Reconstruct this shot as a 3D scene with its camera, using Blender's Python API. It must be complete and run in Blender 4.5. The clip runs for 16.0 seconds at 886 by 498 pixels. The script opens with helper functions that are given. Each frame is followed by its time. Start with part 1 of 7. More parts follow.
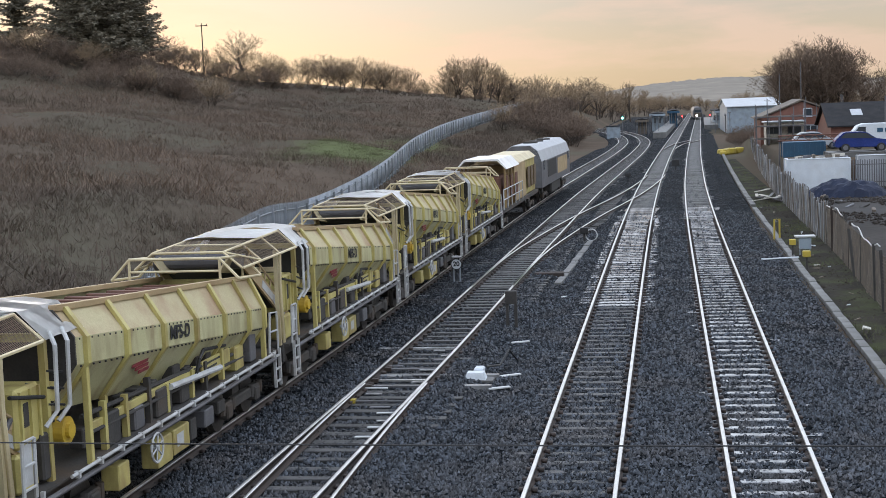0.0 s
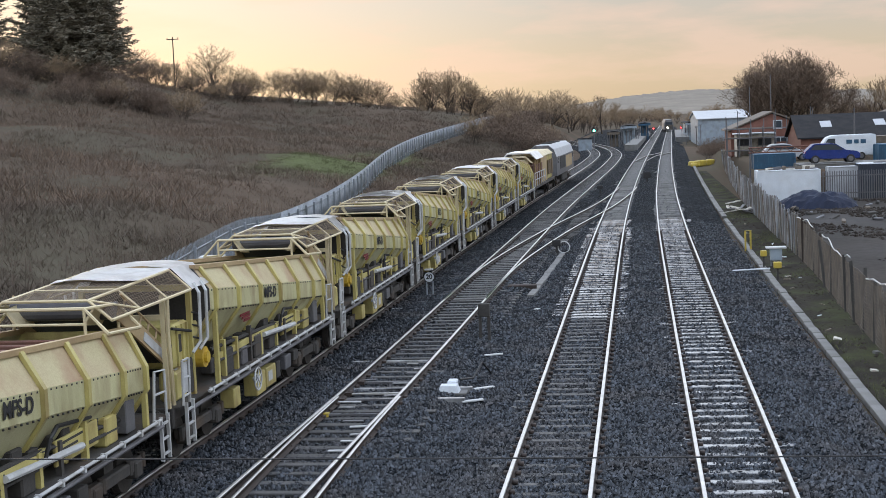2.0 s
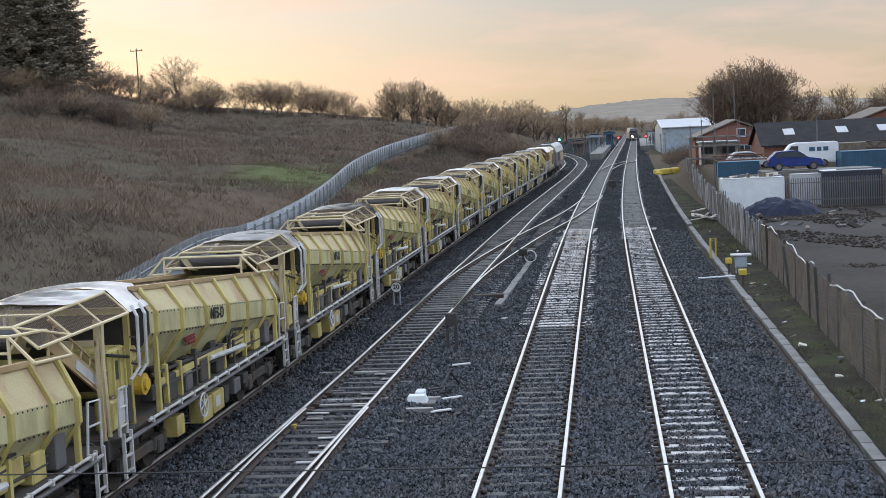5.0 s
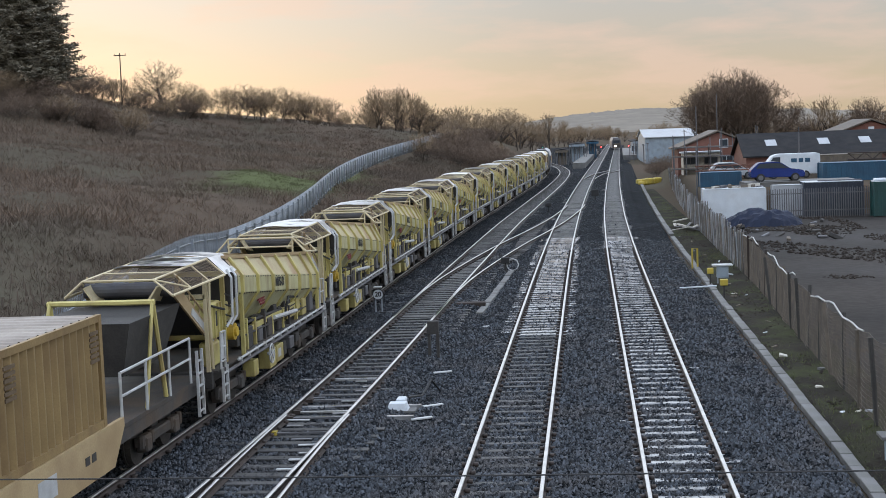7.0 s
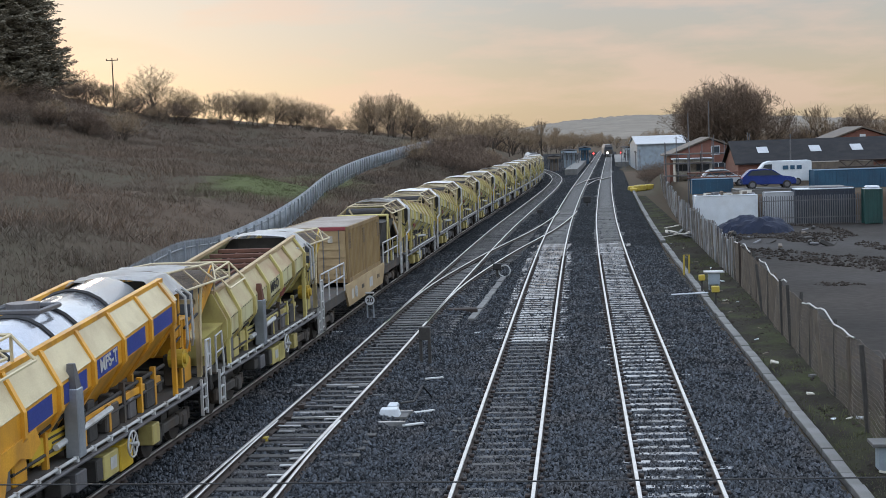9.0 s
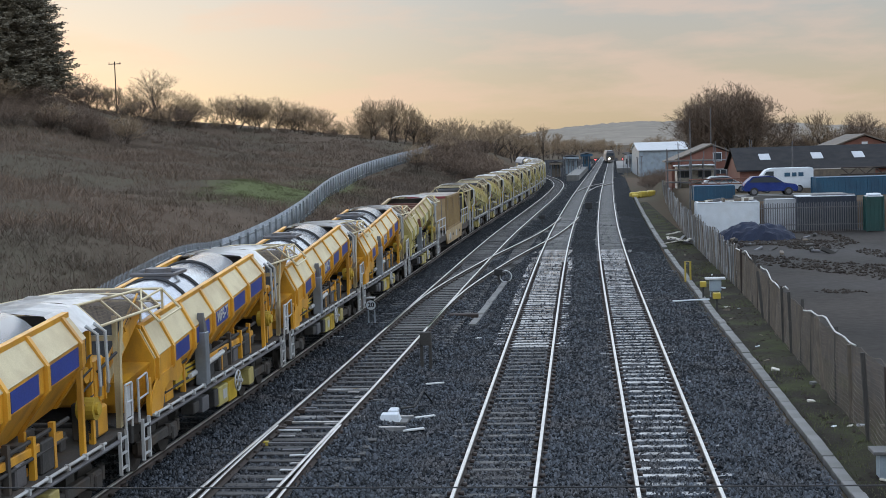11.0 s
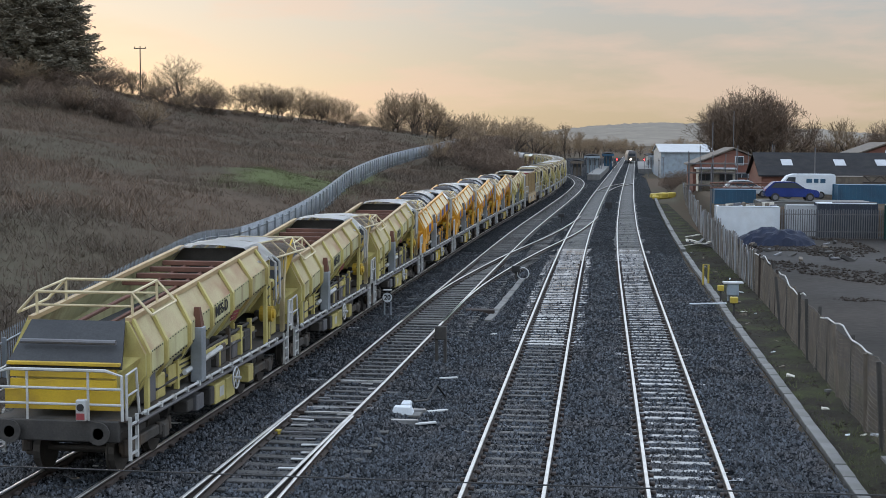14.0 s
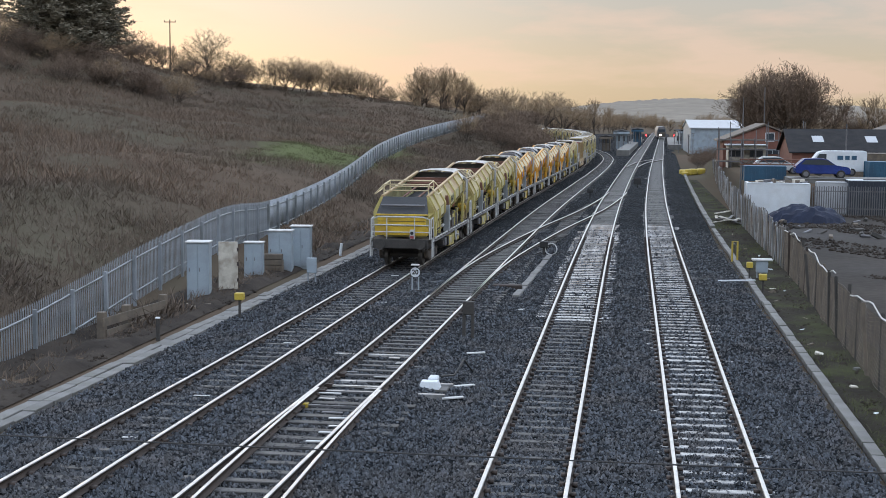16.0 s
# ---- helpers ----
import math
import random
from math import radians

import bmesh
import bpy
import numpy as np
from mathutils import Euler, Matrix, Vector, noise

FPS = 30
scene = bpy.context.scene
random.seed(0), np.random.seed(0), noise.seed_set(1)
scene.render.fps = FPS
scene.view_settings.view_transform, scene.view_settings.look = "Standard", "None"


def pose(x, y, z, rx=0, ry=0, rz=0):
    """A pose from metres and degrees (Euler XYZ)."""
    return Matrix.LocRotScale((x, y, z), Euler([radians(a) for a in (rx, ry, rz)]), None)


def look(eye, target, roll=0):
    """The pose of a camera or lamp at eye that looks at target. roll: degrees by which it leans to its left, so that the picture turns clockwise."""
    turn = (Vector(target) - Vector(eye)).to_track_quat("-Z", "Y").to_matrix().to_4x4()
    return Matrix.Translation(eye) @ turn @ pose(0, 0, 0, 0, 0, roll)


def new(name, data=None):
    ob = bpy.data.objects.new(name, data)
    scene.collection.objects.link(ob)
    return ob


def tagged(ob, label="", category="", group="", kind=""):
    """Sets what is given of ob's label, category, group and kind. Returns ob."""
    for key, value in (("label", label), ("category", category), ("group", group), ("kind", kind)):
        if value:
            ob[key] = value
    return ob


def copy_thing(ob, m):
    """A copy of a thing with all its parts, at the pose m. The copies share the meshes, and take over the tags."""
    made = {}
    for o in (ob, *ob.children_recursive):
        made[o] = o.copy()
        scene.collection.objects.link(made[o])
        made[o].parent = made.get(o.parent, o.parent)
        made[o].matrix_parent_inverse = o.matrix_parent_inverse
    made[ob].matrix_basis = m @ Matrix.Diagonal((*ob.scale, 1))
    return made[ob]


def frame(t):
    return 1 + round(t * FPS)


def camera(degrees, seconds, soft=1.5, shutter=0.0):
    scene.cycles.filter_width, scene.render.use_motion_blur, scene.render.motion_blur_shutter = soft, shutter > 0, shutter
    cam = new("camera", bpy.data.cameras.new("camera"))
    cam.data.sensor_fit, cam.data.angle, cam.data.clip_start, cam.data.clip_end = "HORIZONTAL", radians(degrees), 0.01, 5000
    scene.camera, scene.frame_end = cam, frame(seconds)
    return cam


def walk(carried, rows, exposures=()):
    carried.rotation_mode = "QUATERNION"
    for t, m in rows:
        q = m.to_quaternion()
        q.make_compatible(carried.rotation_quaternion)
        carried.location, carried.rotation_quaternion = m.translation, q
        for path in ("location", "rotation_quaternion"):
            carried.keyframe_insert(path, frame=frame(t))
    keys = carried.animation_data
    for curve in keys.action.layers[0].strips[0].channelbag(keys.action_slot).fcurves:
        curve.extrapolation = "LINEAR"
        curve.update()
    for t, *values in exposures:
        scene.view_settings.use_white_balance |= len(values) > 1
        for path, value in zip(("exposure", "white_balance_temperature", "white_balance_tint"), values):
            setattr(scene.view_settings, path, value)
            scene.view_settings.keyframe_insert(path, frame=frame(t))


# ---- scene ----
# camera: held by hand at one spot on an overbridge, it only turns
EYE = (0.0, 0.0, 6.43)
TURNS = [(0.0, 9.532, -5.932, -2.293), (0.5, 9.259, -5.784, -2.278), (1.0, 8.928, -5.656, -2.358), (1.5, 8.624, -5.544, -2.374), (2.0, 8.351, -5.436, -2.440), (2.5, 8.109, -5.347, -2.571), (3.0, 7.863, -5.238, -2.724), (3.5, 7.626, -5.179, -2.865), (4.0, 7.368, -5.179, -2.926), (6.5, 6.351, -4.847, -2.361), (7.0, 6.158, -4.787, -2.226), (7.5, 5.996, -4.658, -2.080), (8.0, 5.903, -4.576, -2.045), (8.5, 5.836, -4.556, -2.005), (9.0, 5.808, -4.547, -2.024), (11.5, 5.909, -4.302, -1.552), (12.0, 5.972, -4.312, -1.312), (12.5, 6.041, -4.313, -0.949), (13.0, 6.190, -4.337, -0.502), (13.5, 6.386, -4.395, -0.113), (14.0, 6.632, -4.541, 0.145), (14.5, 6.902, -4.729, 0.273), (15.0, 7.183, -4.968, 0.385), (15.5, 7.508, -5.250, 0.434), (16.0, 7.815, -5.601, 0.396)]  # seconds, yaw, pitch, roll
cam = camera(36.2, 16.0, soft=0.8)
walk(cam, [(t, pose(*EYE, 90 + p, 0, y) @ pose(0, 0, 0, 0, 0, r)) for t, y, p, r in TURNS],
     exposures=[(0.0, 0.05, 6450, 10), (4.0, 0.07, 6400, 10), (7.5, -0.06, 6350, 9), (9.0, -0.10, 6300, 8), (12.0, -0.16, 6250, 7), (14.0, -0.12, 6250, 7), (16.0, 0.0, 6350, 9)])

# world: low winter sun behind the hill, thin cloud
SUN_AZ, SUN_EL = radians(-25), radians(5)
world = bpy.data.worlds.new("dusk_sky")
scene.world = world
world.use_nodes = True
wn, wl = world.node_tree.nodes, world.node_tree.links
wn.clear()


def wnode(kind, **values):
    n = wn.new(kind)
    for k, v in values.items():
        n.inputs[k].default_value = v
    return n


w_out, w_bg = wn.new("ShaderNodeOutputWorld"), wn.new("ShaderNodeBackground")
sky = wn.new("ShaderNodeTexSky")
sky.sky_type, sky.sun_disc = "NISHITA", False
sky.sun_elevation, sky.sun_rotation = SUN_EL, SUN_AZ
sky.air_density, sky.dust_density, sky.ozone_density = 1.0, 1.5, 1.5
w_co = wn.new("ShaderNodeTexCoord")
w_sep = wn.new("ShaderNodeSeparateXYZ")
wl.new(w_co.outputs["Generated"], w_sep.inputs[0])
# cloud veil: peach at the horizon, lilac grey above, blue-grey high up
w_ramp = wn.new("ShaderNodeValToRGB")
for i, (p, c) in enumerate([(0.0, (0.62, 0.495, 0.335, 1)), (0.03, (0.66, 0.545, 0.40, 1)), (0.065, (0.60, 0.545, 0.475, 1)), (0.115, (0.54, 0.56, 0.58, 1)), (0.26, (1.62, 1.80, 1.98, 1)), (1.0, (1.66, 1.95, 2.5, 1))]):
    e = w_ramp.color_ramp.elements[i] if i < 2 else w_ramp.color_ramp.elements.new(p)
    e.position, e.color = p, c
wl.new(w_sep.outputs["Z"], w_ramp.inputs[0])
# brighter towards the sun
w_dot = wn.new("ShaderNodeVectorMath")
w_dot.operation = "DOT_PRODUCT"
w_dot.inputs[1].default_value = (math.sin(SUN_AZ) * math.cos(SUN_EL), math.cos(SUN_AZ) * math.cos(SUN_EL), math.sin(SUN_EL))
wl.new(w_co.outputs["Generated"], w_dot.inputs[0])
w_glow = wn.new("ShaderNodeMapRange")
w_glow.interpolation_type = "SMOOTHSTEP"
w_glow.inputs["From Min"].default_value, w_glow.inputs["From Max"].default_value = 0.90, 1.0
wl.new(w_dot.outputs["Value"], w_glow.inputs["Value"])
w_add = wn.new("ShaderNodeMix")
w_add.data_type, w_add.blend_type = "RGBA", "ADD"
w_add.inputs["B"].default_value = (0.20, 0.165, 0.125, 1)
wl.new(w_glow.outputs[0], w_add.inputs["Factor"])
wl.new(w_ramp.outputs[0], w_add.inputs["A"])
# streaks of cloud
w_map = wn.new("ShaderNodeMapping")
w_map.inputs["Scale"].default_value = (3.4, 3.4, 16.0)
w_noise = wnode("ShaderNodeTexNoise", Scale=2.6, Detail=6.0, Roughness=0.55)
wl.new(w_co.outputs["Generated"], w_map.inputs[0])
wl.new(w_map.outputs[0], w_noise.inputs["Vector"])
w_str = wn.new("ShaderNodeMapRange")
w_str.inputs["From Min"].default_value, w_str.inputs["From Max"].default_value = 0.46, 0.64
w_str.inputs["To Max"].default_value = 0.5
wl.new(w_noise.outputs[0], w_str.inputs["Value"])
w_cloud = wn.new("ShaderNodeMix")
w_cloud.data_type = "RGBA"
w_cloud.inputs["B"].default_value = (0.90, 0.645, 0.54, 1)
wl.new(w_str.outputs[0], w_cloud.inputs["Factor"])
wl.new(w_add.outputs["Result"], w_cloud.inputs["A"])
w_mix = wn.new("ShaderNodeMix")
w_mix.data_type = "RGBA"
w_mix.inputs["Factor"].default_value = 0.9
w_scale = wn.new("ShaderNodeVectorMath")
w_scale.operation = "SCALE"
w_scale.inputs["Scale"].default_value = 0.10
wl.new(sky.outputs[0], w_scale.inputs[0])
wl.new(w_scale.outputs[0], w_mix.inputs["A"])
wl.new(w_cloud.outputs["Result"], w_mix.inputs["B"])
wl.new(w_mix.outputs["Result"], w_bg.inputs["Color"])
w_bg.inputs["Strength"].default_value = 1.0
wl.new(w_bg.outputs[0], w_out.inputs["Surface"])

sun = new("sun", bpy.data.lights.new("sun", "SUN"))
sun.data.energy, sun.data.angle, sun.data.color = 0.6, radians(10), (1.0, 0.78, 0.55)
sun.matrix_world = look((math.sin(SUN_AZ) * 100, math.cos(SUN_AZ) * 100, math.tan(SUN_EL) * 100), (0, 0, 0))


# ---- materials ----
def mat(name, c1, c2, scale=3.0, rough=0.7, metal=0.0, bump=0.15, fine=30.0, stain=None, stain_amount=0.35, stain_scale=1.2, rnd=0.0, spec=0.5, island=False, world_space=False, streak=1.0):
    """Two tones broken by noise at two scales, with an optional stain colour."""
    m = bpy.data.materials.new(name)
    m.use_nodes = True
    n, l = m.node_tree.nodes, m.node_tree.links
    b = n["Principled BSDF"]
    if world_space:
        co = n.new("ShaderNodeNewGeometry").outputs["Position"]
    else:
        co = n.new("ShaderNodeTexCoord").outputs["Object"]

    def noise_at(s, detail=4.0, stretch=1.0):
        t = n.new("ShaderNodeTexNoise")
        t.inputs["Scale"].default_value, t.inputs["Detail"].default_value = s, detail
        src = co
        if stretch != 1.0:
            mp = n.new("ShaderNodeVectorMath")
            mp.operation = "MULTIPLY"
            mp.inputs[1].default_value = (1.0, 1.0, stretch)
            l.new(co, mp.inputs[0])
            src = mp.outputs[0]
        l.new(src, t.inputs["Vector"])
        return t.outputs[0]

    def spread(v, lo, hi, top=1.0):
        r = n.new("ShaderNodeMapRange")
        r.inputs["From Min"].default_value, r.inputs["From Max"].default_value, r.inputs["To Max"].default_value = lo, hi, top
        l.new(v, r.inputs["Value"])
        return r.outputs[0]

    def blend(f, a, c, mode="MIX"):
        x = n.new("ShaderNodeMix")
        x.data_type, x.blend_type = "RGBA", mode
        for s, v in (("Factor", f), ("A", a), ("B", c)):
            if isinstance(v, (tuple, float)):
                x.inputs[s].default_value = v if isinstance(v, float) else (*v, 1)
            else:
                l.new(v, x.inputs[s])
        return x.outputs["Result"]

    coarse, grain = noise_at(scale), noise_at(fine)
    col = blend(spread(coarse, 0.35, 0.65), c1, c2)
    col = blend(spread(grain, 0.3, 0.7, 0.35), col, tuple(v * 0.6 for v in c1))
    if stain:
        col = blend(spread(noise_at(stain_scale, 6.0, streak), 0.46, 0.7, stain_amount), col, stain)
    if rnd:
        src = n.new("ShaderNodeNewGeometry").outputs["Random Per Island"] if island else n.new("ShaderNodeObjectInfo").outputs["Random"]
        h = n.new("ShaderNodeHueSaturation")
        r = n.new("ShaderNodeMapRange")
        r.inputs["To Min"].default_value, r.inputs["To Max"].default_value = 1 - rnd, 1 + rnd
        l.new(src, r.inputs["Value"])
        l.new(r.outputs[0], h.inputs["Value"])
        l.new(col, h.inputs["Color"])
        col = h.outputs[0]
    l.new(col, b.inputs["Base Color"])
    rr = n.new("ShaderNodeMapRange")
    rr.inputs["To Min"].default_value, rr.inputs["To Max"].default_value = max(rough - 0.12, 0.03), min(rough + 0.12, 1)
    l.new(grain, rr.inputs["Value"])
    l.new(rr.outputs[0], b.inputs["Roughness"])
    b.inputs["Metallic"].default_value = metal
    b.inputs["Specular IOR Level"].default_value = spec
    if bump:
        bp = n.new("ShaderNodeBump")
        bp.inputs["Strength"].default_value, bp.inputs["Distance"].default_value = bump, 0.02
        l.new(grain, bp.inputs["Height"])
        l.new(bp.outputs[0], b.inputs["Normal"])
    return m


def ballast_material():
    """Broken stone: cells of uneven tone with hard little shadows, wet patches at large scale."""
    m = bpy.data.materials.new("ballast_bed")
    m.use_nodes = True
    n, l = m.node_tree.nodes, m.node_tree.links
    b = n["Principled BSDF"]
    pos = n.new("ShaderNodeNewGeometry").outputs["Position"]
    vor = n.new("ShaderNodeTexVoronoi")
    vor.inputs["Scale"].default_value = 19
    l.new(pos, vor.inputs["Vector"])
    sep = n.new("ShaderNodeSeparateColor")
    l.new(vor.outputs["Color"], sep.inputs[0])
    ramp = n.new("ShaderNodeValToRGB")
    for i, (p, c) in enumerate([(0.0, (0.002, 0.003, 0.004, 1)), (0.55, (0.007, 0.009, 0.012, 1)), (0.85, (0.022, 0.027, 0.034, 1)), (1.0, (0.13, 0.135, 0.14, 1))]):
        e = ramp.color_ramp.elements[i] if i < 2 else ramp.color_ramp.elements.new(p)
        e.position, e.color = p, c
    l.new(sep.outputs[0], ramp.inputs[0])
    big_noise = n.new("ShaderNodeTexNoise")
    big_noise.inputs["Scale"].default_value, big_noise.inputs["Detail"].default_value = 0.35, 5
    l.new(pos, big_noise.inputs["Vector"])
    rr = n.new("ShaderNodeMapRange")
    rr.inputs["From Min"].default_value, rr.inputs["From Max"].default_value = 0.35, 0.65
    rr.inputs["To Min"].default_value, rr.inputs["To Max"].default_value = 0.65, 1.25
    l.new(big_noise.outputs[0], rr.inputs["Value"])
    hs = n.new("ShaderNodeHueSaturation")
    l.new(rr.outputs[0], hs.inputs["Value"])
    l.new(ramp.outputs[0], hs.inputs["Color"])
    l.new(hs.outputs[0], b.inputs["Base Color"])
    b.inputs["Roughness"].default_value = 0.9
    b.inputs["Specular IOR Level"].default_value = 0.06
    bp = n.new("ShaderNodeBump")
    bp.inputs["Strength"].default_value, bp.inputs["Distance"].default_value = 1.0, 0.05
    bp.invert = True
    l.new(vor.outputs["Distance"], bp.inputs["Height"])
    l.new(bp.outputs[0], b.inputs["Normal"])
    return m


def glow(name, colour, strength):
    m = bpy.data.materials.new(name)
    m.use_nodes = True
    b = m.node_tree.nodes["Principled BSDF"]
    b.inputs["Base Color"].default_value = (*colour, 1)
    b.inputs["Emission Color"].default_value = (*colour, 1)
    b.inputs["Emission Strength"].default_value = strength
    return m


M = {}
M["cream"] = mat("cream_paint", (0.56, 0.535, 0.31), (0.50, 0.475, 0.26), 1.5, 0.5, 0, 0.08, 40, (0.20, 0.125, 0.06), 0.75, 2.2, 0.10, streak=0.35)
M["creamdust"] = mat("dust_covered_paint", (0.46, 0.37, 0.22), (0.50, 0.44, 0.25), 1.6, 0.75, 0, 0.08, 30, (0.30, 0.17, 0.10), 0.8, 1.1)
M["cream_rib"] = mat("rib_paint", (0.54, 0.47, 0.17), (0.47, 0.40, 0.14), 2.0, 0.5, 0, 0.08, 40, (0.20, 0.12, 0.05), 0.65, 2.4, 0.08, streak=0.4)
M["orange"] = mat("orange_yellow_paint", (0.72, 0.36, 0.03), (0.64, 0.31, 0.03), 1.5, 0.4, 0, 0.05, 40, (0.22, 0.11, 0.04), 0.6, 2.0, 0.06, streak=0.4)
M["pale"] = mat("pale_cream_paint", (0.64, 0.55, 0.34), (0.57, 0.48, 0.30), 2.0, 0.5, 0, 0.05, 40, (0.30, 0.2, 0.1), 0.4, 1.0, 0.05)
M["yellow"] = mat("yellow_paint", (0.62, 0.42, 0.03), (0.52, 0.34, 0.03), 2.0, 0.5, 0, 0.05, 40, (0.15, 0.1, 0.05), 0.4, 1.0, 0.08)
M["beige"] = mat("container_paint", (0.30, 0.205, 0.085), (0.23, 0.155, 0.065), 1.0, 0.6, 0, 0.05, 30, (0.13, 0.075, 0.035), 0.7, 1.6, streak=0.3)
M["dustroof"] = mat("dusty_container_roof", (0.38, 0.33, 0.28), (0.27, 0.23, 0.19), 0.8, 0.6, 0, 0.1, 20, (0.13, 0.10, 0.08), 0.6, 0.7)
M["roofvalley"] = mat("dark_roof_valleys", (0.13, 0.10, 0.08), (0.09, 0.07, 0.055), 1.2, 0.85, 0, 0.2, 20)
M["sill"] = mat("sill_paint", (0.47, 0.35, 0.19), (0.40, 0.29, 0.15), 1.0, 0.6, 0, 0.05, 30, (0.2, 0.12, 0.06), 0.5, 0.8)
M["blue"] = mat("blue_panel", (0.03, 0.06, 0.30), (0.03, 0.05, 0.24), 2.0, 0.4, 0, 0.02, 30)
M["chassis"] = mat("dirty_frame", (0.07, 0.064, 0.058), (0.045, 0.042, 0.04), 2.0, 0.75, 0.1, 0.2, 25, (0.11, 0.07, 0.04), 0.6, 1.3)
M["dark"] = mat("dark_machinery", (0.036, 0.034, 0.032), (0.055, 0.05, 0.045), 3.0, 0.8, 0.0, 0.2, 25)
M["greysteel"] = mat("grey_steel", (0.16, 0.16, 0.17), (0.12, 0.12, 0.13), 2.0, 0.55, 0.3, 0.1, 30, (0.1, 0.07, 0.05), 0.3)
M["whitebar"] = mat("white_bars", (0.55, 0.56, 0.56), (0.42, 0.43, 0.43), 3.0, 0.5, 0, 0.05, 30, (0.25, 0.2, 0.15), 0.4, 2.0)
M["tarp"] = mat("white_tarpaulin", (0.80, 0.79, 0.77), (0.70, 0.69, 0.67), 1.2, 0.4, 0, 0.25, 8, (0.35, 0.28, 0.22), 0.3, 0.8)
M["rustbeam"] = mat("rusty_beam", (0.16, 0.07, 0.045), (0.11, 0.05, 0.035), 2.0, 0.8, 0, 0.2, 30)
M["mesh"] = mat("brown_mesh", (0.16, 0.11, 0.065), (0.12, 0.085, 0.05), 3.0, 0.7, 0.1, 0.1, 40)
M["spoil"] = mat("dark_belt", (0.025, 0.027, 0.03), (0.04, 0.042, 0.045), 1.5, 0.6, 0, 0.2, 20)
M["tank"] = mat("steel_tank", (0.55, 0.57, 0.62), (0.48, 0.5, 0.55), 0.8, 0.22, 0.85, 0.02, 20, (0.2, 0.18, 0.16), 0.3, 1.0)
M["black"] = mat("black_paint", (0.015, 0.015, 0.016), (0.022, 0.022, 0.022), 3.0, 0.6, 0, 0.05, 30)
M["red"] = mat("red_paint", (0.30, 0.05, 0.06), (0.24, 0.05, 0.05), 3.0, 0.5, 0, 0.03, 30)
M["wheel"] = mat("wheel_steel", (0.06, 0.055, 0.05), (0.09, 0.08, 0.07), 3.0, 0.5, 0.5, 0.1, 30)
M["railtop"] = mat("rail_head", (0.72, 0.71, 0.70), (0.56, 0.55, 0.53), 2.0, 0.44, 1.0, 0.02, 60)
M["railside"] = mat("rail_rust", (0.05, 0.034, 0.027), (0.032, 0.024, 0.02), 3.0, 0.75, 0.1, 0.2, 40)
M["wood"] = mat("timber_sleeper", (0.034, 0.033, 0.033), (0.018, 0.018, 0.018), 3.0, 0.5, 0, 0.3, 30, (0.11, 0.105, 0.10), 0.4, 2.0, 0.4, spec=0.4)
# wet and glossy; the sky's reflection is also put into the pale base
M["conc"] = mat("wet_concrete_painted_shine", (0.46, 0.46, 0.46), (0.25, 0.25, 0.25), 3.0, 0.24, 0, 0.12, 40, (0.06, 0.057, 0.055), 0.7, 2.5, 0.35)
M["wet"] = mat("wet_sleeper_painted_shine", (0.50, 0.50, 0.50), (0.28, 0.28, 0.28), 3.0, 0.10, 0, 0.02, 40, (0.05, 0.05, 0.048), 0.6, 2.5, 0.3, 0.6)
M["ballast"] = ballast_material()
M["stone"] = mat("ballast_stone", (0.066, 0.074, 0.086), (0.013, 0.0155, 0.019), 9.0, 0.5, 0, 0.1, 60, (0.075, 0.062, 0.052), 0.45, 0.5, 0.97, spec=0.2, island=True)
M["concrete"] = mat("cast_concrete", (0.16, 0.157, 0.152), (0.11, 0.108, 0.105), 1.5, 0.7, 0, 0.2, 30, (0.12, 0.12, 0.10), 0.5, 1.0, 0.15)
M["galv"] = mat("galvanised_steel", (0.32, 0.35, 0.39), (0.25, 0.275, 0.30), 1.2, 0.45, 0.35, 0.1, 20, (0.10, 0.11, 0.10), 0.6, 0.6, 0.15)
M["cab"] = mat("cabinet_grey_paint", (0.30, 0.36, 0.41), (0.25, 0.30, 0.35), 1.5, 0.55, 0, 0.05, 30, (0.12, 0.11, 0.1), 0.45, 1.2)
M["oldwhite"] = mat("peeling_white_paint", (0.6, 0.57, 0.5), (0.5, 0.47, 0.4), 3.0, 0.7, 0, 0.1, 30, (0.12, 0.08, 0.05), 0.8, 2.0)
M["timber"] = mat("weathered_timber", (0.16, 0.13, 0.10), (0.10, 0.085, 0.07), 3.0, 0.8, 0, 0.3, 30)
M["white"] = mat("white_paint", (0.64, 0.68, 0.72), (0.58, 0.62, 0.66), 2.0, 0.5, 0, 0.03, 30, (0.4, 0.38, 0.35), 0.2)
M["brick"] = mat("red_brick", (0.20, 0.085, 0.06), (0.15, 0.065, 0.048), 2.0, 0.85, 0, 0.3, 14, (0.12, 0.07, 0.05), 0.4)
M["slate"] = mat("dark_roof", (0.022, 0.022, 0.024), (0.015, 0.015, 0.017), 1.0, 0.88, 0, 0.2, 12, (0.04, 0.037, 0.034), 0.4, spec=0.2)
M["roofwhite"] = mat("pale_sheet_roof", (0.42, 0.44, 0.46), (0.36, 0.37, 0.39), 1.0, 0.5, 0, 0.05, 10)
M["carblue"] = mat("blue_car_paint", (0.012, 0.03, 0.16), (0.02, 0.045, 0.22), 1.0, 0.25, 0.2, 0, 30)
M["glass"] = mat("dark_glass", (0.05, 0.06, 0.07), (0.04, 0.05, 0.06), 1.0, 0.08, 0, 0, 30)
M["rubber"] = mat("tyre_rubber", (0.02, 0.02, 0.02), (0.03, 0.03, 0.03), 3.0, 0.85, 0, 0.1, 30)
